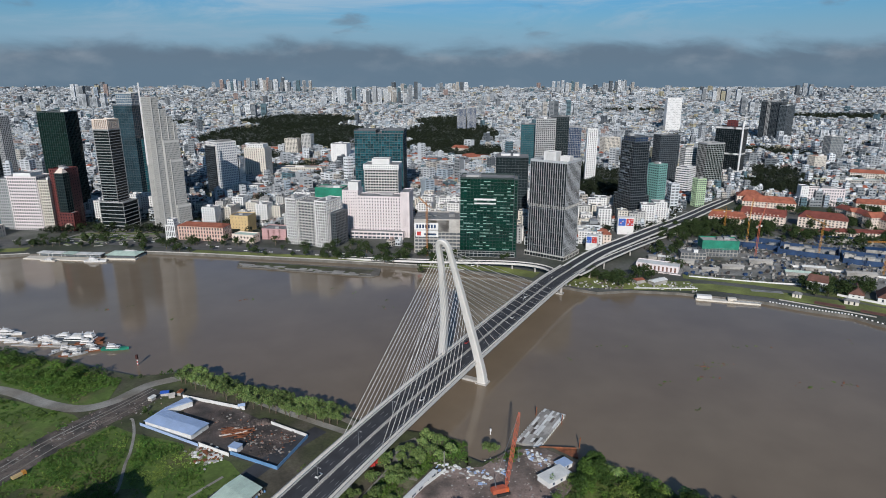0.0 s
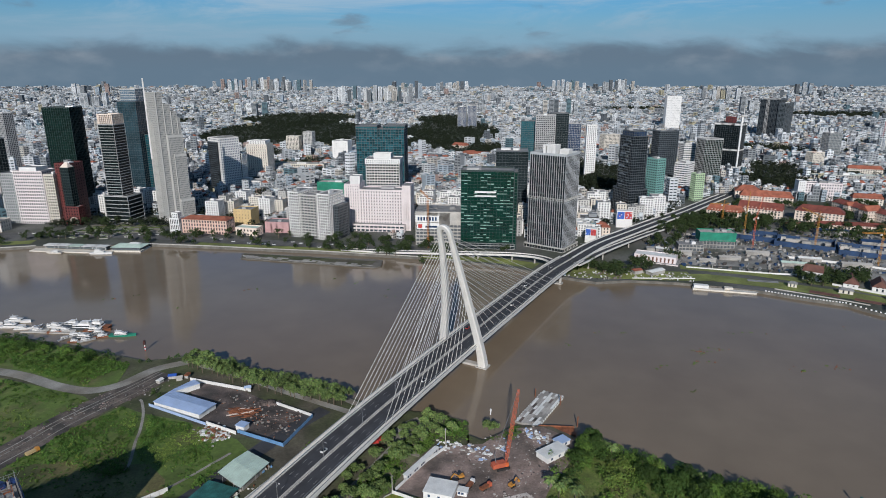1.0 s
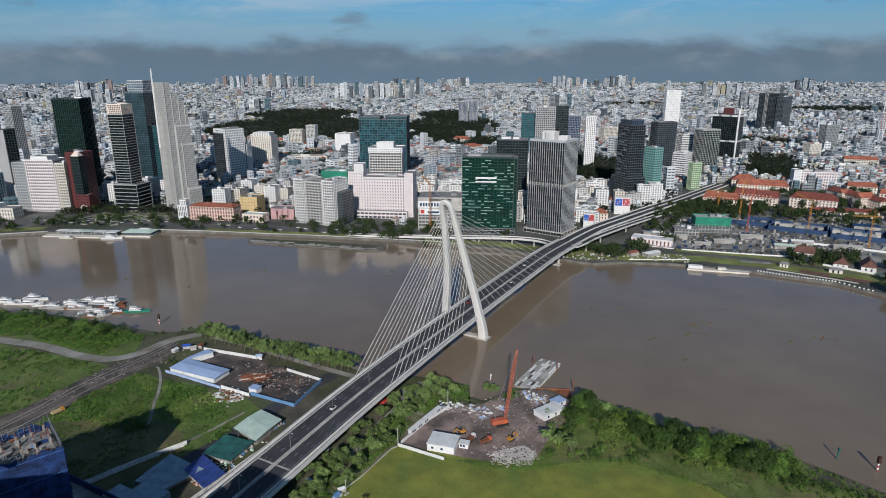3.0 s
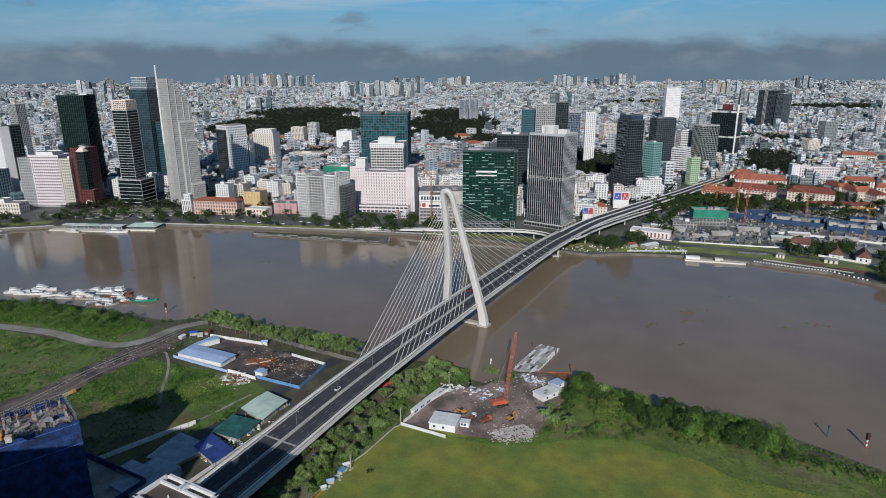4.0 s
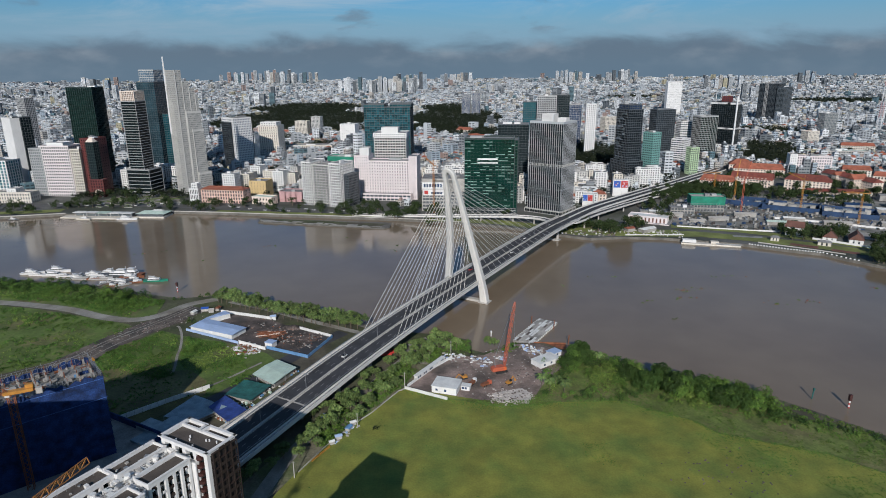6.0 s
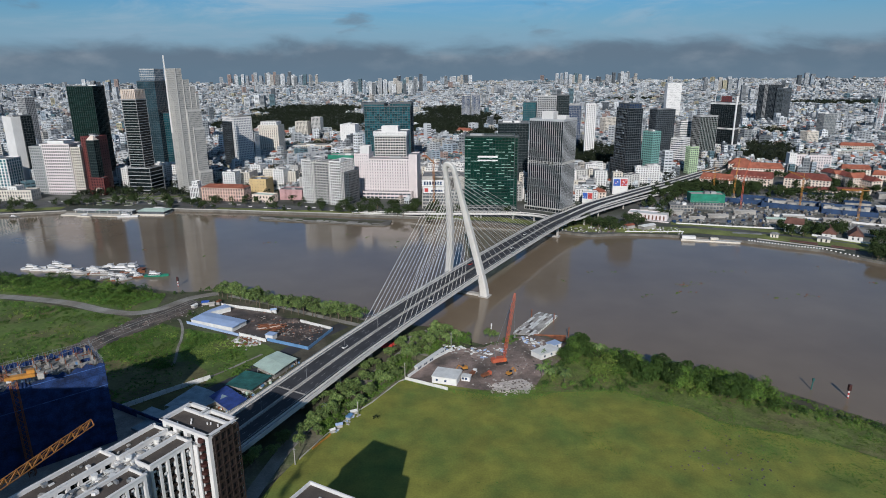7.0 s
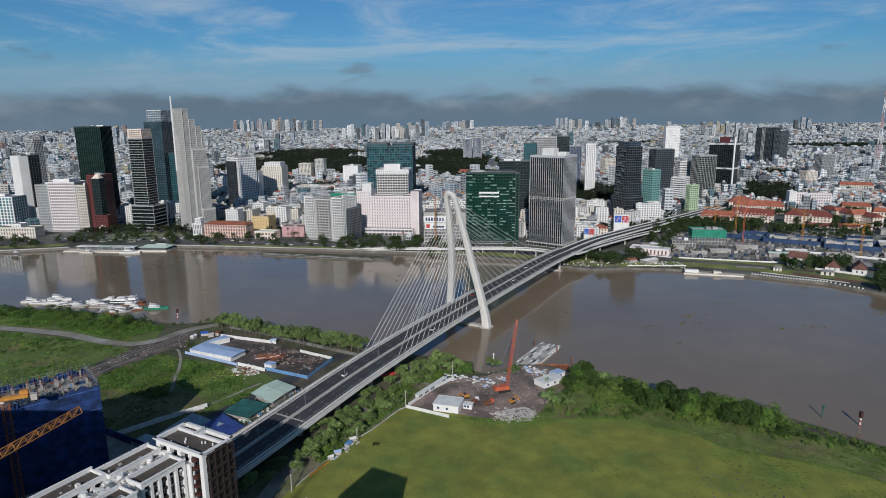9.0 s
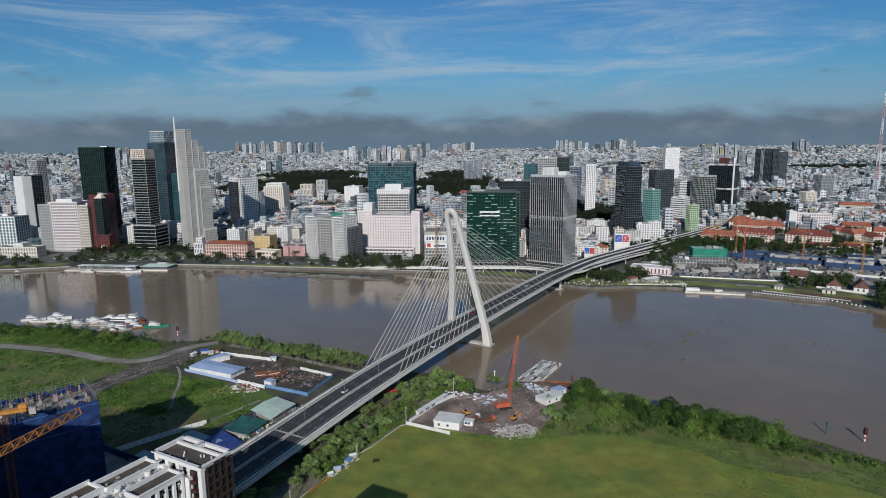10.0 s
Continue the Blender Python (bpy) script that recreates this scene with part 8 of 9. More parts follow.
for k in range(nseg):
    t0, t1 = k / nseg, (k + 1) / nseg
    r0 = 0.72 * min(1.0, 0.35 + t0 * 6, 0.4 + (1 - t0) * 5)
    r1 = 0.72 * min(1.0, 0.35 + t1 * 6, 0.4 + (1 - t1) * 5)
    c0, c1 = b0.lerp(b1, t0), b0.lerp(b1, t1)
    A = [c0 + sd * (u * r0) + up * (v * r0) for u, v in ((-1, -1), (1, -1), (1, 1), (-1, 1))]
    B = [c1 + sd * (u * r1) + up * (v * r1) for u, v in ((-1, -1), (1, -1), (1, 1), (-1, 1))]
    for q in range(4):
        bm.beam(tuple(A[q]), tuple(B[q]), 0.17).beam(tuple(A[q]), tuple(B[(q + 1) % 4]), 0.1)
part("boom", bm, M["cranered"], cc)
part("pendant", Mesh().beam((-3.5, 0, 4), (-4.5, 0, 9), 0.3).beam((-4.5, 0, 9), tuple(b1), 0.12), M["steel"], cc)
part("hook_line", Mesh().beam(tuple(b1), (b1.x + 0.5, b1.y, 14), 0.1).box(b1.x + 0.5, b1.y, 13, 0.8, 0.8, 1.4), M["steel"], cc)

# barge
bg = thing("barge", "flat grey-white river barge with worn deck planks", "barge", pose(60.2, -64.8, 0, 0, 0, 58.7))
part("hull", Mesh().box(0, 0, -0.6, 46, 15, 1.9), M["oldconcrete"], bg)
rb = random.Random(6)
for k in range(8):
    x = -22.5
    while x < 22:
        L = min(rb.uniform(3, 8), 22.6 - x)
        part("deck_plank", Mesh().box(x + L / 2, -6.4 + 1.83 * k + rb.uniform(-0.1, 0.1), 1.3, L - 0.12, 1.6, 0.10 + rb.uniform(0, 0.12), rb.uniform(-1, 1)), M[rb.choice(["whitetin", "concrete", "oldconcrete", "oldconcrete", "darkdirt"] if k not in (0, 3, 4, 7) else ["whitetin", "whitetin", "concrete", "oldconcrete"])], bg)
        x += L
for k in range(14):
    for s in (-1, 1):
        part("fender", Mesh().box(-19 + 2.9 * k, s * 7.7, 0.2, 0.9, 0.5, 1.2), M["whitetin"], bg)
fb = thing("float_stage", "rusty steel stage lying at the water's edge", "stage", pose(66, -93, 0.6, 0, 0, -4))
part("deck", Mesh().box(0, 0, 0, 22, 8, 1.8), M["rust"], fb)
part("rail", Mesh().box(0, 3.8, 1.8, 22, 0.2, 1.0), M["rust"], fb)


def digger(x, y, yaw, c, label):
    root = thing("excavator", label, "excavator", pose(x, y, 2.8, 0, 0, yaw), "site machines")
    for s in (-1.1, 1.1):
        part("track", Mesh().box(0, s, 0, 3.6, 0.6, 0.8), M["rubber"], root)
    part("body", Mesh().box(-0.4, 0, 0.9, 3.0, 2.4, 1.2), M[c], root)
    part("cab", Mesh().box(0.6, -0.6, 1.4, 1.4, 1.1, 1.6), M["glass"], root)
    part("arm", Mesh().beam((1.0, 0.3, 1.6), (3.6, 0.3, 3.8), 0.5).beam((3.6, 0.3, 3.8), (5.4, 0.3, 1.6), 0.4).box(5.4, 0.3, 0.4, 0.9, 1.0, 1.0), M[c], root)


def truck(x, y, yaw, c, label, z=2.8, cargo="white"):
    root = thing("truck", label, "truck", pose(x, y, z, 0, 0, yaw), "trucks")
    cab = part("cab", Mesh().box(2.8, 0, 0.6, 1.9, 2.2, 2.2, taper=0.92), M[c], root)
    part("bed", Mesh().box(-0.9, 0, 0.9, 5.2, 2.3, 1.3), M[cargo], root)
    part("windscreen", Mesh().box(3.75, 0, 1.7, 0.1, 1.8, 0.8), M["glassblack"], cab)
    for u in (2.6, -0.6, -2.2):
        for s in (-1, 1):
            part("wheel", Mesh().tube((u, s * 0.95, 0.48), (u, s * 1.2, 0.48), 0.48, 10), M["rubber"], root)
    return root


digger(6, -140, 200, "craneyellow", "yellow excavator on the building site")
digger(33, -147, 40, "craneyellow", "small yellow excavator beside the rubble")
truck(11, -147, 60, "white", "white truck with orange load bed", cargo="rust")
truck(19, -149, 40, "cranered", "red dump truck on the building site", cargo="rust")
truck(-238, -119, 60, "craneyellow", "yellow tipper truck on the earth track", cargo="yellow")
for x, y in ((-42, -106), (-45, -109)):
    truck(x, y, 20, "red", "red truck parked under the bridge ramp", cargo="red")


def car(s, n, c, label="small white car on the bridge", turn=0):
    x, y, _ = on_axis(s, n)
    root = thing("car", label, "car", pose(x, y, deck_z(s) + 0.06, 0, 0, 61.6 + turn), "vehicles on the bridge")
    part("body", Mesh().box(0, 0, 0.3, 4.3, 1.8, 0.65, taper=0.96), M[c], root)
    part("cabin", Mesh().box(-0.2, 0, 0.95, 2.3, 1.6, 0.55, taper=0.8), M["glassblack"], root)
    for u in (-1.35, 1.35):
        for v in (-0.85, 0.85):
            part("wheel", Mesh().tube((u, v - 0.1, 0.32), (u, v + 0.1, 0.32), 0.32, 8), M["rubber"], root)


car(-150, -4, "white")
car(-60, 6, "white")
car(95, 4, "white")
car(30, -7, "red", "small red car on the bridge")
car(150, -5, "white", "white car crossing the bridge", 180)


def lamp_post(x, y, z, h, yaw, group="bridge lamp posts"):
    root = thing("street_lamp", "slim grey street lamp with twin arms", "lamp post", pose(x, y, z, 0, 0, yaw), group)
    part("pole", Mesh().tube((0, 0, 0), (0, 0, h), 0.16, 7, 0.09), M["steel"], root)
    arm = part("arm", Mesh().beam((-1.8, 0, h), (1.8, 0, h), 0.12), M["steel"], root)
    for u in (-1.8, 1.8):
        part("lantern", Mesh().box(u, 0, h - 0.08, 0.9, 0.3, 0.18), M["white"], arm)


for s in (-265, -225, -190, -155, -120, -85, 130, 165, 200):
    x, y, _ = on_axis(s, 0)
    lamp_post(x, y, deck_z(s) + 1.0, 9.5, -28)
for p in far_line[2::3]:
    lamp_post(p[0], p[1], p[2] + 1, 9.5, -38)
for x, y, h in ((-29.5, -152.5, 11), (-51.6, -194, 9), (-75, -236, 9), (-2, -109, 11)):
    root = thing("utility_pole", "plain pale concrete utility pole", "pole", pose(x, y, 2.7), "utility poles")
    part("shaft", Mesh().tube((0, 0, 0), (0, 0, h), 0.28, 8, 0.18), M["concrete"], root)
    part("crossarm", Mesh().box(0, 0, h - 0.8, 1.6, 0.15, 0.15), M["steel"], root)

# ---- apartment blocks and the netted tower under construction ----
NEARAPT = V(fh=43.0, pier=0.3, span=0.03, proud=1.6, wall="white", glass="glassblack", roof="roofbrownflat", ground_floor=4.5)


def roof_clutter(root, spots, seed):
    r2 = random.Random(seed)
    for x, y, z, rx, ry, n in spots:
        for _ in range(n):
            part("roof_unit", Mesh().box(x + r2.uniform(-rx, rx), y + r2.uniform(-ry, ry), z, r2.uniform(0.5, 2.6), r2.uniform(0.5, 2.0), r2.uniform(0.3, 1.3), r2.choice([0, 0, 30, 90])), M[r2.choice(["white", "steel", "concrete", "whitetin"])], root)


apt = thing("apartment_block", "white apartment block with brown flat roofs and dark brown lattice balconies", "building", pose(-98.4, -276.8, 2.7, 0, 0, -28))
volume(apt, w=25, d=10, h=48, dy=-1.7, nx=4, ny=2, plant=0, parapet=1.3, **NEARAPT)
volume(apt, w=9.7, d=3.36, h=48, dx=-7.65, dy=5.0, nx=3, ny=1, plant=0, parapet=1.3, **NEARAPT)
volume(apt, w=13.4, d=3.36, h=48, dx=5.8, dy=5.0, nx=3, ny=1, plant=0, parapet=1.3, **NEARAPT)
volume(apt, w=7.6, d=20, h=45.6, dx=-11.9, dy=-18, nx=2, ny=5, plant=0, parapet=1.2, **NEARAPT)
volume(apt, w=8.6, d=42, h=45.6, dx=-14.3, dy=-49.1, nx=2, ny=10, plant=0, parapet=1.2, **NEARAPT)
volume(apt, w=8.0, d=17.3, h=45.6, dx=2.2, dy=-17.7, nx=2, ny=5, plant=0, parapet=1.2, **NEARAPT)
volume(apt, w=9.0, d=21, h=45.4, dx=4.2, dy=-40.2, nx=2, ny=6, plant=0, parapet=1.2, **NEARAPT)
volume(apt, w=9.6, d=22, h=45.4, dx=4.0, dy=-63.2, nx=2, ny=6, plant=0, parapet=1.2, **NEARAPT)
volume(apt, w=6.2, d=66, h=44.6, dx=-5.0, dy=-40, nx=1, ny=16, plant=0, parapet=0.2, **dict(NEARAPT, roof="oldconcrete"))
volume(apt, w=6.0, d=3.2, h=44.6, dx=2.0, dy=-28.0, nx=1, ny=1, plant=0, parapet=0.2, **dict(NEARAPT, roof="oldconcrete"))
volume(apt, w=20, d=1.7, h=44.6, dx=-2, dy=-7.7, nx=1, ny=1, plant=0, parapet=0.2, **dict(NEARAPT, roof="oldconcrete"))
# broad white copings round the roofs, and thin floor edges deep in the recesses
for x, y, w, d, z in ((0, -6.9, 26.2, 1.3, 49.2), (12.5, 0, 1.3, 14.6, 49.2), (-12.5, 0, 1.3, 14.6, 49.2), (-7.65, 6.7, 10.8, 1.2, 49.2), (5.8, 6.7, 14.4, 1.2, 49.2), (-2.7, 4.4, 0.9, 4.4, 49.2), (-0.9, 4.4, 0.9, 4.4, 49.2),
                      (-15.6, -18, 0.9, 20.5, 46.8), (-18.5, -49, 0.9, 42.5, 46.8), (6.1, -17.7, 0.9, 17.6, 46.8), (8.6, -40.2, 0.9, 21.4, 46.6), (8.7, -63.2, 0.9, 22.4, 46.6), (-10.2, -49, 0.8, 42, 46.8), (0.0, -40, 0.8, 21, 46.6), (-8.2, -18, 0.8, 20, 46.8), (-1.7, -17.7, 0.8, 17, 46.8)):
    part("coping", Mesh().box(x, y, z, w, d, 0.35), M["white"], apt)
for x, y, d in ((5.0, -17.7, 16.6), (7.1, -40.2, 20.2), (7.3, -63.2, 21.2)):
    for k in range(12):
        part("floor_edge", Mesh().box(x, y, 5.2 + 3.4 * k, 0.8, d, 0.25), M["grey"], apt)
# brown lattice of loggias on the river side; its browns are darkened for recess shade
part("screen_back", Mesh().box(12.62, 0.7, 3.5, 0.24, 11.4, 44), M["darkbrown"], apt)
for k in range(14):
    z = 4.4 + 3.35 * k
    part("balcony_slab", Mesh().box(13.15, 0.7, z, 0.9, 11.6, 0.3), M["brownmetal"], apt)
    for q in range(4):
        if (k * 3 + q * 5) % 7 < 4:
            part("balcony_rail", Mesh().box(13.5, -3.5 + 2.85 * q, z + 0.35, 0.12, 2.5, 1.0), M["brownmetal"], apt)
for k in range(5):
    part("screen_post", Mesh().box(13.5, -4.9 + 2.85 * k, 3.5, 0.25, 0.3, 44.6), M["brownmetal"], apt)
# rounded dark red balconies at the inner corner of the tower
for k in range(13):
    z = 5.0 + 3.4 * k
    part("balcony", Mesh().tube((8.6, -6.7, z), (8.6, -6.7, z + 1.2), 1.3, 12), M["maroon"], apt)
# condenser units and small balconies in the recesses of the wings
rw = random.Random(31)
for x0, y0, n, st in ((6.2, -24.3, 5, 3.36), (8.7, -48.8, 6, 3.4), (8.8, -72.3, 6, 3.5)):
    for q in range(n):
        for k in range(12):
            z = 5.6 + 3.4 * k
            if q % 2 == 0:
                part("balcony", Mesh().box(x0 - 0.75, y0 + st * q, z, 0.9, st * 0.62, 1.0), M["brownmetal"], apt)
            if rw.random() < 0.5:
                part("condenser", Mesh().box(x0 - 0.4, y0 + st * q + rw.uniform(-.6, .6), z + 0.2, 0.6, 0.9, 0.7), M["white"], apt)
for x0, y0 in ((-3, -1), (-1.5, -2.5), (4.5, 0), (5.6, 0.6), (-6, -5), (9, 1), (3, -5)):
    part("roof_vent", Mesh().tube((x0, y0, 48), (x0, y0, 49), 0.3, 8), M["white"], apt)
# pipes, ducts and tanks along the sunk strip between the wings
for k in range(70):
    x0, y0 = rw.uniform(-7.4, -2.6), rw.uniform(-72, -9)
    L = rw.uniform(1.5, 6)
    if rw.random() < 0.6:
        part("roof_pipe", Mesh().beam((x0, y0 - L / 2, 45.2), (x0, y0 + L / 2, 45.2), 0.22), M["whitetin"], apt)
    else:
        part("roof_pipe", Mesh().beam((x0 - L / 4, y0, 45.4), (x0 + L / 4, y0, 45.4), 0.22), M["steel"], apt)
for k in range(5):
    part("water_tank", Mesh().tube((-6.4 + 0.9 * (k % 2), -14 - 12 * k, 44.6), (-6.4 + 0.9 * (k % 2), -14 - 12 * k, 46.8), 1.1, 12), M["whitetin"], apt)
for y0 in (-9, -28.6):
    for k in range(6):
        part("rail_post", Mesh().beam((-15.4, y0 - 3.2 * k, 46.7), (-15.4, y0 - 3.2 * k, 47.6), 0.1), M["steel"], apt)
roof_clutter(apt, [(-5, -20, 44.7, 2.4, 10, 34), (-5, -50, 44.7, 2.4, 20, 54), (2, -28, 44.7, 2.5, 1.2, 8), (-12, -18, 45.7, 2.6, 8, 6), (-14.3, -50, 45.7, 3, 18, 14), (3, -40, 45.5, 3, 8, 8), (3, -63, 45.5, 3, 9, 8), (-2, -7.7, 44.7, 8, 0.6, 14)], 4)
apt2 = thing("apartment_block", "white apartment block with a brown flat roof", "building", pose(-45, -330, 2.7, 0, 0, -28))
volume(apt2, w=20, d=26, h=48, nx=5, ny=7, plant=0, parapet=1.3, **NEARAPT)
volume(apt2, w=12, d=12, h=46, dx=14, dy=-6, nx=3, ny=3, plant=0, parapet=1.3, **NEARAPT)
volume(apt2, w=22, d=46, h=44, dx=0, dy=-34, nx=5, ny=11, plant=0, parapet=1.2, **NEARAPT)
roof_clutter(apt2, [(0, 0, 48.1, 6, 9, 8), (14, -6, 46, 4, 4, 5), (0, -34, 44, 8, 18, 16)], 9)
side = thing("podium_roofs", "low grey podium buildings between the towers", "building", pose(-140, -235, 2.7, 0, 0, -28))
part("podium", Mesh().box(0, 0, 0, 24, 34, 7), M["concrete"], side)
part("podium", Mesh().box(-22, 22, 0, 18, 26, 5), M["oldtin"], side)

# added block outside the view; it only throws shade over net and meadow
behind = thing("estate_tower", "tall white apartment tower behind the unfinished one", "building", pose(-181, -346, 2.7))
volume(behind, w=74, d=40, h=84, nx=8, ny=8, plant=1, **NEARAPT)
YN = 42.0
net = thing("netted_tower", "unfinished tower wrapped in dark blue safety net", "building", pose(-165.5 - 45 * math.cos(radians(YN)) - 13 * math.sin(radians(YN)), -221.5 - 45 * math.sin(radians(YN)) + 13 * math.cos(radians(YN)), 2.7, 0, 0, YN))
W2, D2, H2 = 90, 26, 46.0
part("floor_core", Mesh().box(0, 0, 0, W2 - 2, D2 - 2, H2 - 2.5), M["siteground"], net)
for nm, sx, sy, w, d in (("net_sheet", 0, -D2 / 2, W2, 0), ("net_sheet", 0, D2 / 2, W2, 0), ("net_sheet", -W2 / 2, 0, 0, D2), ("net_sheet", W2 / 2, 0, 0, D2)):
    m = Mesh()
    nn, kk = (48 if w else 16), 14
    for i in range(nn):
        for k in range(kk):
            q = []
            for a, b in ((i, k), (i + 1, k), (i + 1, k + 1), (i, k + 1)):
                u = a / nn - 0.5
                bul = 0.3 * math.sin(a * 1.9 + b * 0.7) * math.sin(b * math.pi / 2)
                top = (0.9 * math.sin(a * 2.3) + 0.7 * math.sin(a * 0.9) if b == kk else 0)
                z = 3 + (H2 - 3) * b / kk + top
                q.append((u * w + (math.copysign(bul, sx) if w == 0 else 0) + sx, u * d + (math.copysign(bul, sy) if d == 0 else 0) + sy, z))
            m.quad(*q)
    part(nm, m, M["bluenet"], net)
# floor ledges pressing through the net, and its paler overlaps
for k in range(13):
    z = 4.5 + 3.3 * k
    for sx, sy, w, d in ((0, -D2 / 2 - 0.42, W2, 0.12), (W2 / 2 + 0.42, 0, 0.12, D2), (0, D2 / 2 + 0.42, W2, 0.12)):
        part("net_seam", Mesh().box(sx, sy, z, w, d, 0.3), M["netrope" if k == 12 or k == 9 else "bluenet"], net)
rn = random.Random(14)
# scaffold standing over the edge: posts, two rails and slanting braces
for k in range(46):
    x = (k / 45 - 0.5) * (W2 - 1)
    for sy in (-D2 / 2 + 0.5, D2 / 2 - 0.5):
        part("scaffold_post", Mesh().beam((x, sy, H2 - 4), (x + rn.uniform(-.2, .2), sy, H2 + rn.uniform(1.2, 3.4)), 0.12), M["steel"], net)
        if rn.random() < 0.4:
            part("scaffold_brace", Mesh().beam((x, sy, H2 - 1), (x + 2, sy, H2 + 2), 0.09), M["steel"], net)
for k in range(12):
    y = (k / 11 - 0.5) * (D2 - 1)
    part("scaffold_post", Mesh().beam((W2 / 2 - 0.6, y, H2 - 4), (W2 / 2 - 0.6, y, H2 + rn.uniform(2.0, 3.6)), 0.14), M["steel"], net)
for zz in (0.8, 2.0):
    for sy in (-D2 / 2 + 0.5, D2 / 2 - 0.5):
        part("scaffold_rail", Mesh().beam((-W2 / 2, sy, H2 + zz), (W2 / 2, sy, H2 + zz), 0.1), M["steel"], net)
    part("scaffold_rail", Mesh().beam((W2 / 2 - 0.6, -D2 / 2, H2 + zz), (W2 / 2 - 0.6, D2 / 2, H2 + zz), 0.1), M["steel"], net)
# unfinished storey: column stubs, beams of formwork, stacks
for i in range(16):
    for j in range(4):
        x, y = -42 + 5.6 * i + rn.uniform(-.4, .4), -9.5 + 6.3 * j
        part("column", Mesh().box(x, y, H2 - 2.5, 0.8, 0.8, rn.uniform(1.5, 3.6)), M["oldconcrete"], net)
        part("rebar", Mesh().beam((x, y, H2 - 1), (x, y, H2 + rn.uniform(1.5, 3)), 0.3), M["rust"], net)
for _ in range(150):
    part("formwork", Mesh().box(rn.uniform(-43, 43), rn.uniform(-11.4, 11.4), H2 - 2.5, rn.uniform(0.5, 4.5), rn.uniform(0.4, 2.2), rn.uniform(0.3, 1.8), rn.choice([0, 90, 10])), M[rn.choice(["oldconcrete", "darkdirt", "steel", "rust", "concrete", "darkdirt", "oldconcrete", "bluenet", "bluefence", "oldconcrete"])], net)
for _ in range(60):
    x, y, L = rn.uniform(-43, 40), rn.uniform(-11, 11), rn.uniform(2, 7)
    part("scaffold_tube", Mesh().beam((x, y, H2 - 1.2 + rn.random() * 2), (x + L, y + rn.uniform(-1, 1), H2 - 1.2 + rn.random() * 2), 0.13), M[rn.choice(["steel", "steel", "rust"])], net)
pod = thing("site_podium", "low blue-hoarded podium of the unfinished tower", "hoarding", pose(-183, -224, 2.7, 0, 0, -28))
for sx, sy, w, d in ((0, 29, 52, 0.5), (26, -10, 0.5, 78), (-26, 0, 0.5, 60)):
    part("hoarding_panel", Mesh().box(sx, sy, 0, w, d, 7.5), M["bluenet"], pod)
part("podium_slab", Mesh().box(0, -6, 0, 50, 70, 3.7), M["oldconcrete"], pod)
part("podium_roof", Mesh().box(14, 33, 0, 20, 9, 5.6, 0), M["oldtin"], pod)

# yellow crane in shade: the brown rust colour here carries that shade
c1 = tower_crane(-189.5, -248.5, 2.7, 50, 14, 205, 0, peak=2.0, label="rusty brown tower crane rising beside the netted tower", group="near tower cranes", thick=1.2, mat_name="rust")
part("machine_deck", Mesh().box(-3, 0, 51.0, 11, 2.4, 1.4).box(-7, -1.0, 51.5, 3.0, 2.0, 2.4), M["craneyellow"], c1)
c2 = tower_crane(-89, -470, 2.7, 112, 88, 76.5, 0, label="worn orange tower crane with a long lattice jib", group="near tower cranes", thick=0.62, mat_name="jibsteel")
truck(-262, -180, 40, "red", "red truck on the earth track", cargo="whitetin")
debris("track_scrap", "scrap, sheets and machines beside the earth track", [(-258, -170, 5), (-264, -178, 5), (-250, -165, 4)], ["whitetin", "rust", "greentin", "concrete"], 60, 0.8, 3.0, 0.6)
dots = Mesh()
for _ in range(60):
    dots.box(rn.gauss(128, 14), rn.gauss(-236, 12), 2.85, rn.uniform(0.5, 1.2), rn.uniform(0.4, 0.9), rn.uniform(0.15, 0.4), rn.uniform(0, 90), 0, 0.7)
tagged(part("field_clods", dots, M["darkdirt"]), "dark clods of earth scattered over the field", "clods", "", "stuff")
root = thing("lone_bush", "small dark bush standing in the field", "bush", pose(-42, -196, 2.9))
V3, F = leaf_cards(np.random.RandomState(5), [(0, 0, 0.8), (1.4, 0.4, 0.6), (-1.2, 0, 0.5)], [1.3, 1.0, 0.9], 16, 0.45)
part("leaves", cards_mesh("leaves", V3, F, M["darkleaf"]), M["darkleaf"], root)

# weeds and driftwood on the river
drift = Mesh()
rd = random.Random(8)
for cx, cy, n in ((200, 25, 12), (215, 28, 8), (195, 5, 10), (262, -8, 9), (290, -4, 9), (262, 60, 4), (370, 28, 8), (120, 62, 3), (345, 72, 3), (160, -2, 4), (-60, 150, 8), (-200, 170, 9), (-330, 140, 6), (30, 180, 5)):
    for _ in range(n):
        drift.box(cx + rd.gauss(0, 5), cy + rd.gauss(0, 2.0), -0.05, rd.uniform(0.5, 2.6), rd.uniform(0.3, 1.2), rd.uniform(0.12, 0.4), rd.uniform(0, 180), rd.choice([0, 0, 1]))
tagged(part("river_weed", drift, [M["meadow"], M["rust"]]), "small drifting clumps of water weed and wood", "weed", "", "stuff")
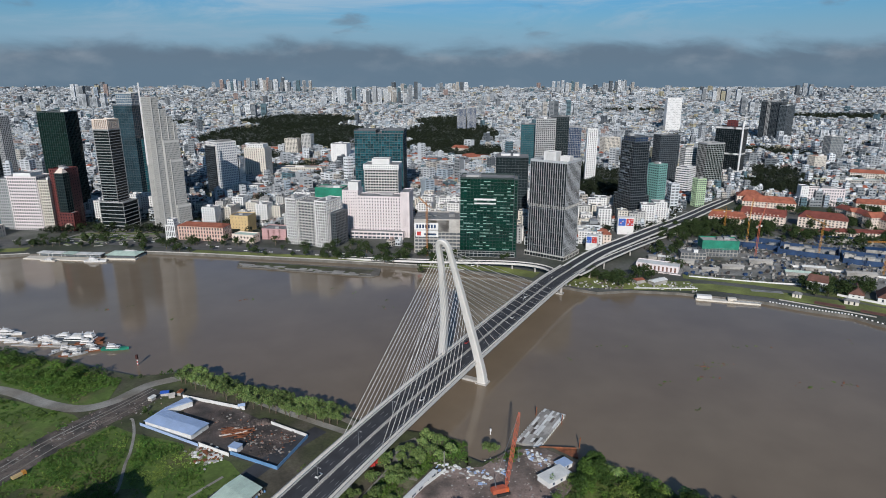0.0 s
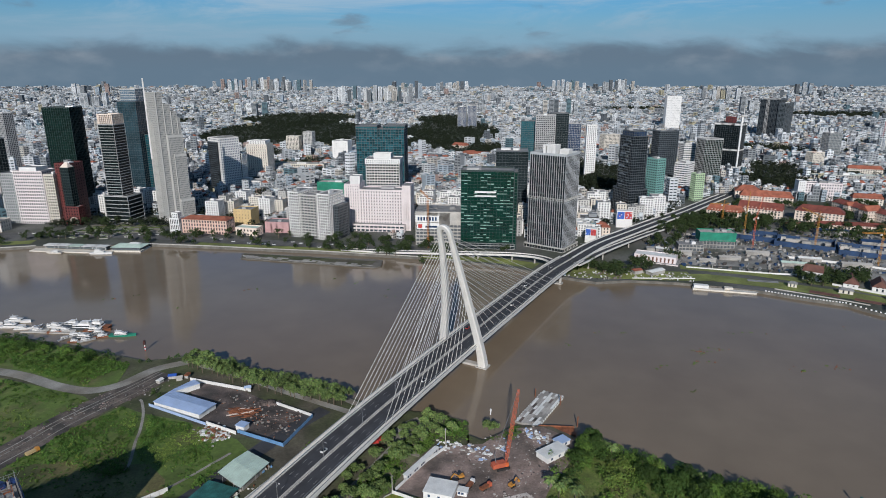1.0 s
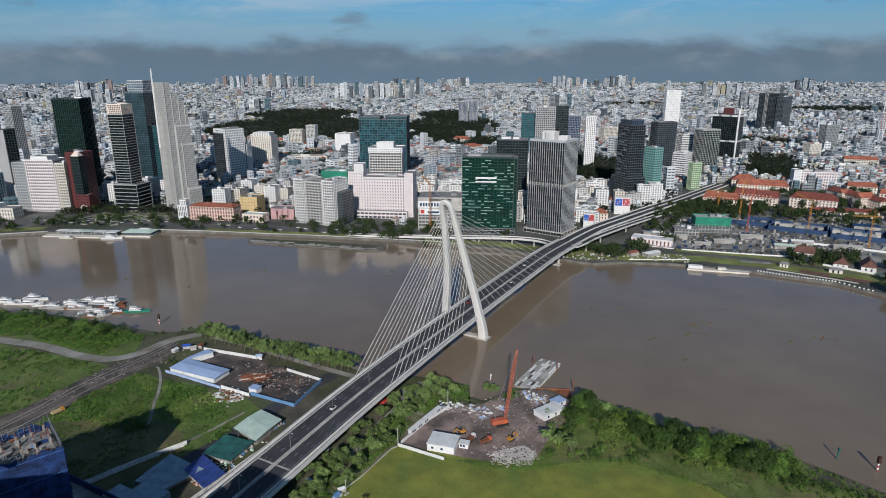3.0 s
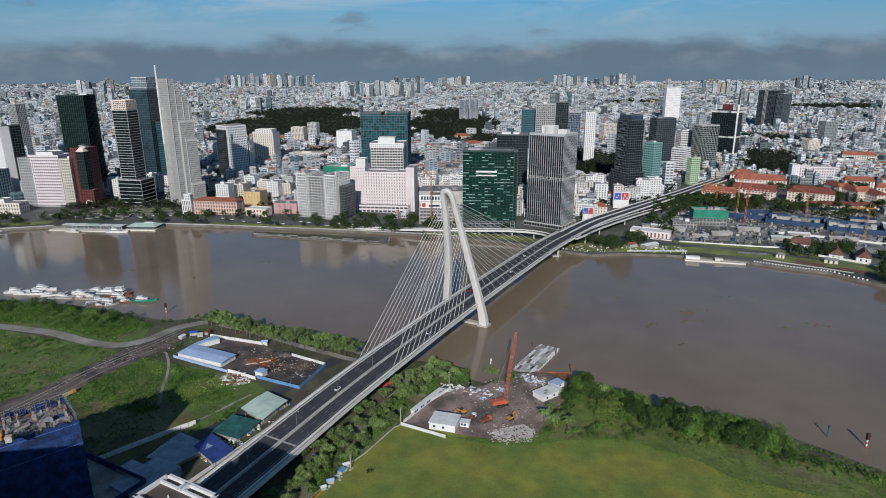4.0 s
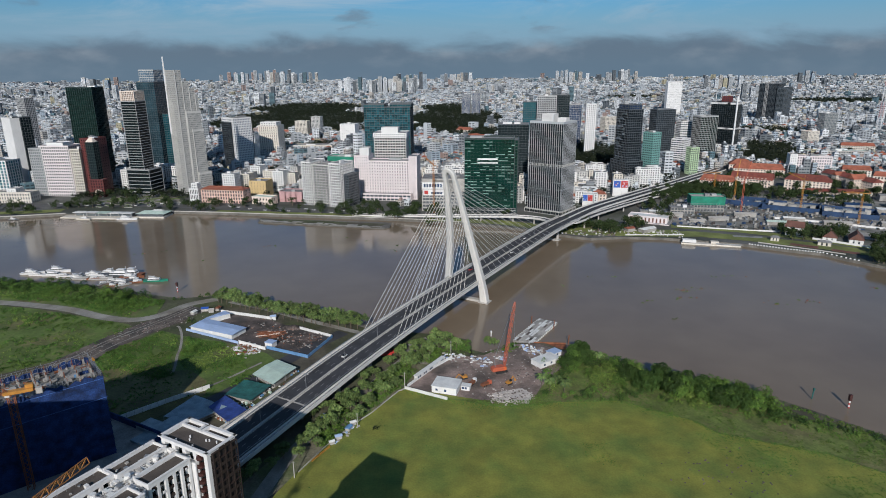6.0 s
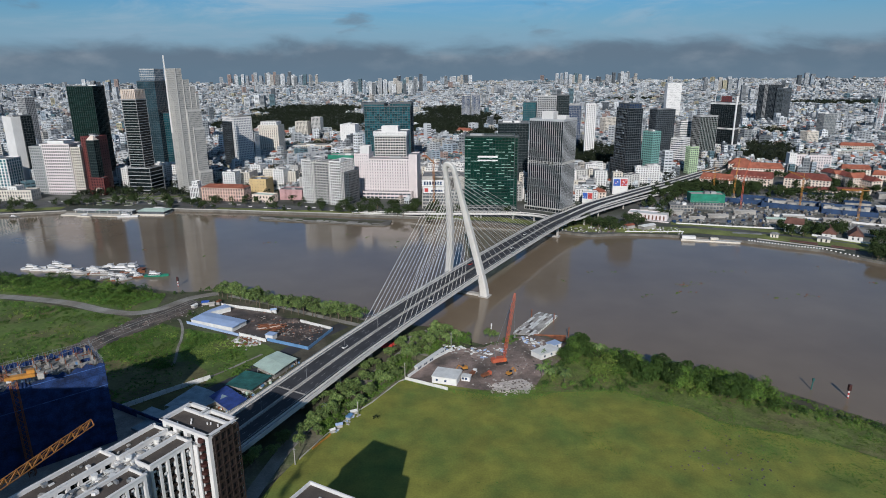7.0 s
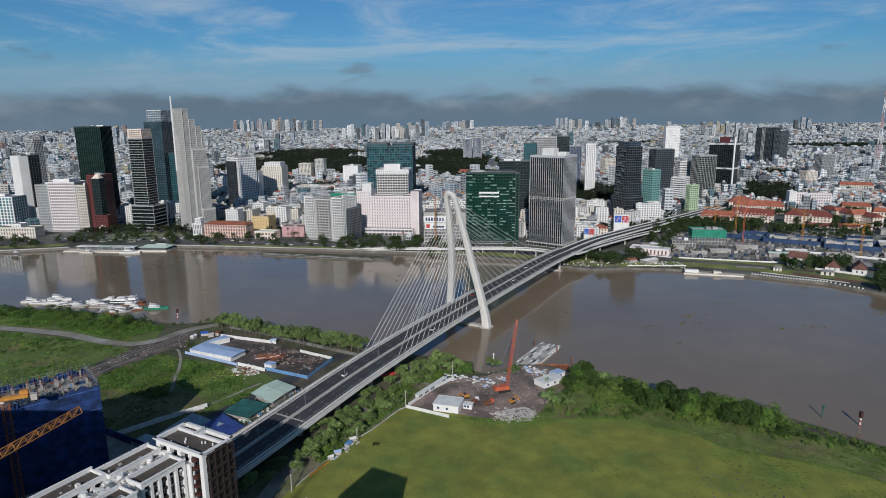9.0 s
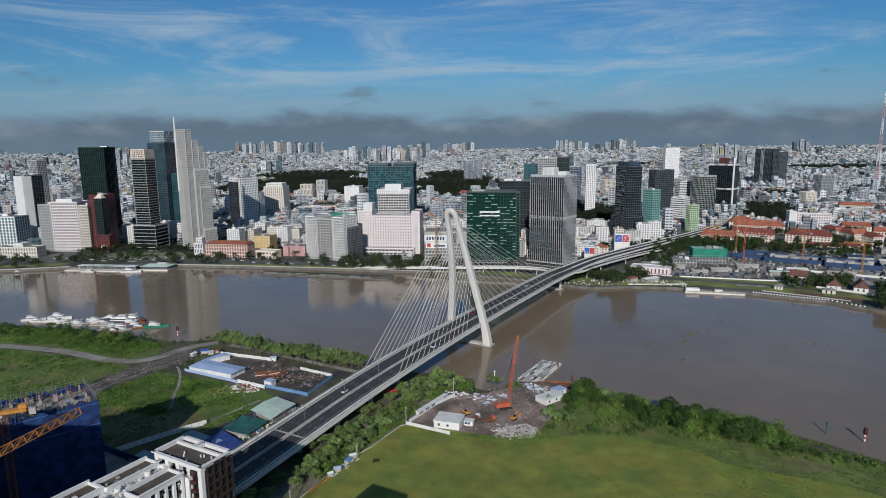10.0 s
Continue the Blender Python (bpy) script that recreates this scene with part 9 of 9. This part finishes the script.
# clutter along the field wall
for x, y, w, c in ((-60, -204, 3.2, "bluetin"), (-56, -196, 3.4, "bluefence"), (-54.5, -191, 3, "whitetin"), (-62.5, -209, 2.4, "whitetin"), (-72, -186, 4, "bluetin")):
    root = thing("tarp_hut", "small blue-sheeted shack beside the field wall", "hut", pose(x, y, 2.7, 0, 0, rd.uniform(20, 90)), "shacks by the field wall")
    part("wall", Mesh().box(0, 0, 0, w, w * 0.7, 1.9), M["concrete"], root)
    part("tarpaulin", Mesh().gable(0, 0, 1.9, w + 0.7, w * 0.9, 0.7), M[c], root)
# bright weeds behind the site
spots = []
for _ in range(700):
    x, y = rd.uniform(-2, 44), rd.uniform(-108, -76)
    if y < shore_y(NEAR_SHORE, x) - 1 and y > -100:
        spots.append((x, y, 2.5, rd.uniform(0.6, 1.7)))
thicket("site_weeds", "bright green weeds between site and river", spots, "weed", 10.0, 0.5)
# traffic on the riverside road
qcar = None
for k in range(34):
    x = -600 + 19 * k + rd.uniform(-6, 6)
    y = float(np.interp(x, [-640, -520, -400, -300, -200, -100, -20, 60], [372, 380, 372, 352, 334, 312, 294, 276])) + rd.choice([-8, -4, 4, 8])
    at = pose(x, y, 3.1, 0, 0, -10 if x > -400 else 4)
    if qcar is None:
        qcar = thing("car", "small pale car on the riverside road", "car", at, "cars on the riverside road")
        part("body", Mesh().box(0, 0, 0.3, 4.4, 1.8, 0.7, taper=0.96), M["white"], qcar)
        part("cabin", Mesh().box(-0.2, 0, 1.0, 2.4, 1.6, 0.55, taper=0.8), M["glassblack"], qcar)
    else:
        copy_thing(qcar, at)

debris("wall_scrap", "scraps of white and blue sheeting along the field wall", [(-61, -207, 1.5), (-57.5, -200, 1.5), (-54, -193, 1.5)], ["whitetin", "bluetin", "concrete"], 36, 0.4, 1.6, 0.5)
# dark spoil heaps in the yard
spoil = thing("spoil_heap", "dark heap of wet earth in the yard", "heap", pose(-118, -62, 2.7))
hm = Mesh()
for k in range(40):
    a, q = rd.uniform(0, 6.28), rd.random() ** 0.7
    hm.box(8 * q * math.cos(a), 4 * q * math.sin(a), 0, rd.uniform(1.5, 4), rd.uniform(1.5, 4), 0.4 + 2.6 * (1 - q) * rd.uniform(0.7, 1.1), rd.uniform(0, 90), 0, 0.35)
part("earth", hm, M["darkdirt"], spoil)

# small things on the far quay east of the bridge
debris_far = Mesh()
for _ in range(150):
    x = rd.uniform(125, 262)
    debris_far.box(x, rd.uniform(shore_y(FAR_SHORE, x) + 6, shore_y(FAR_SHORE, x) + 34), 2.8, rd.uniform(0.6, 3.5), rd.uniform(0.5, 2.2), rd.uniform(0.3, 1.8), rd.uniform(0, 90), rd.randrange(4))
tagged(part("quay_scrap", debris_far, [M["oldconcrete"], M["concrete"], M["darkdirt"], M["whitetin"]]), "scrap, boards and rubble along the far quay", "rubble", "", "stuff")
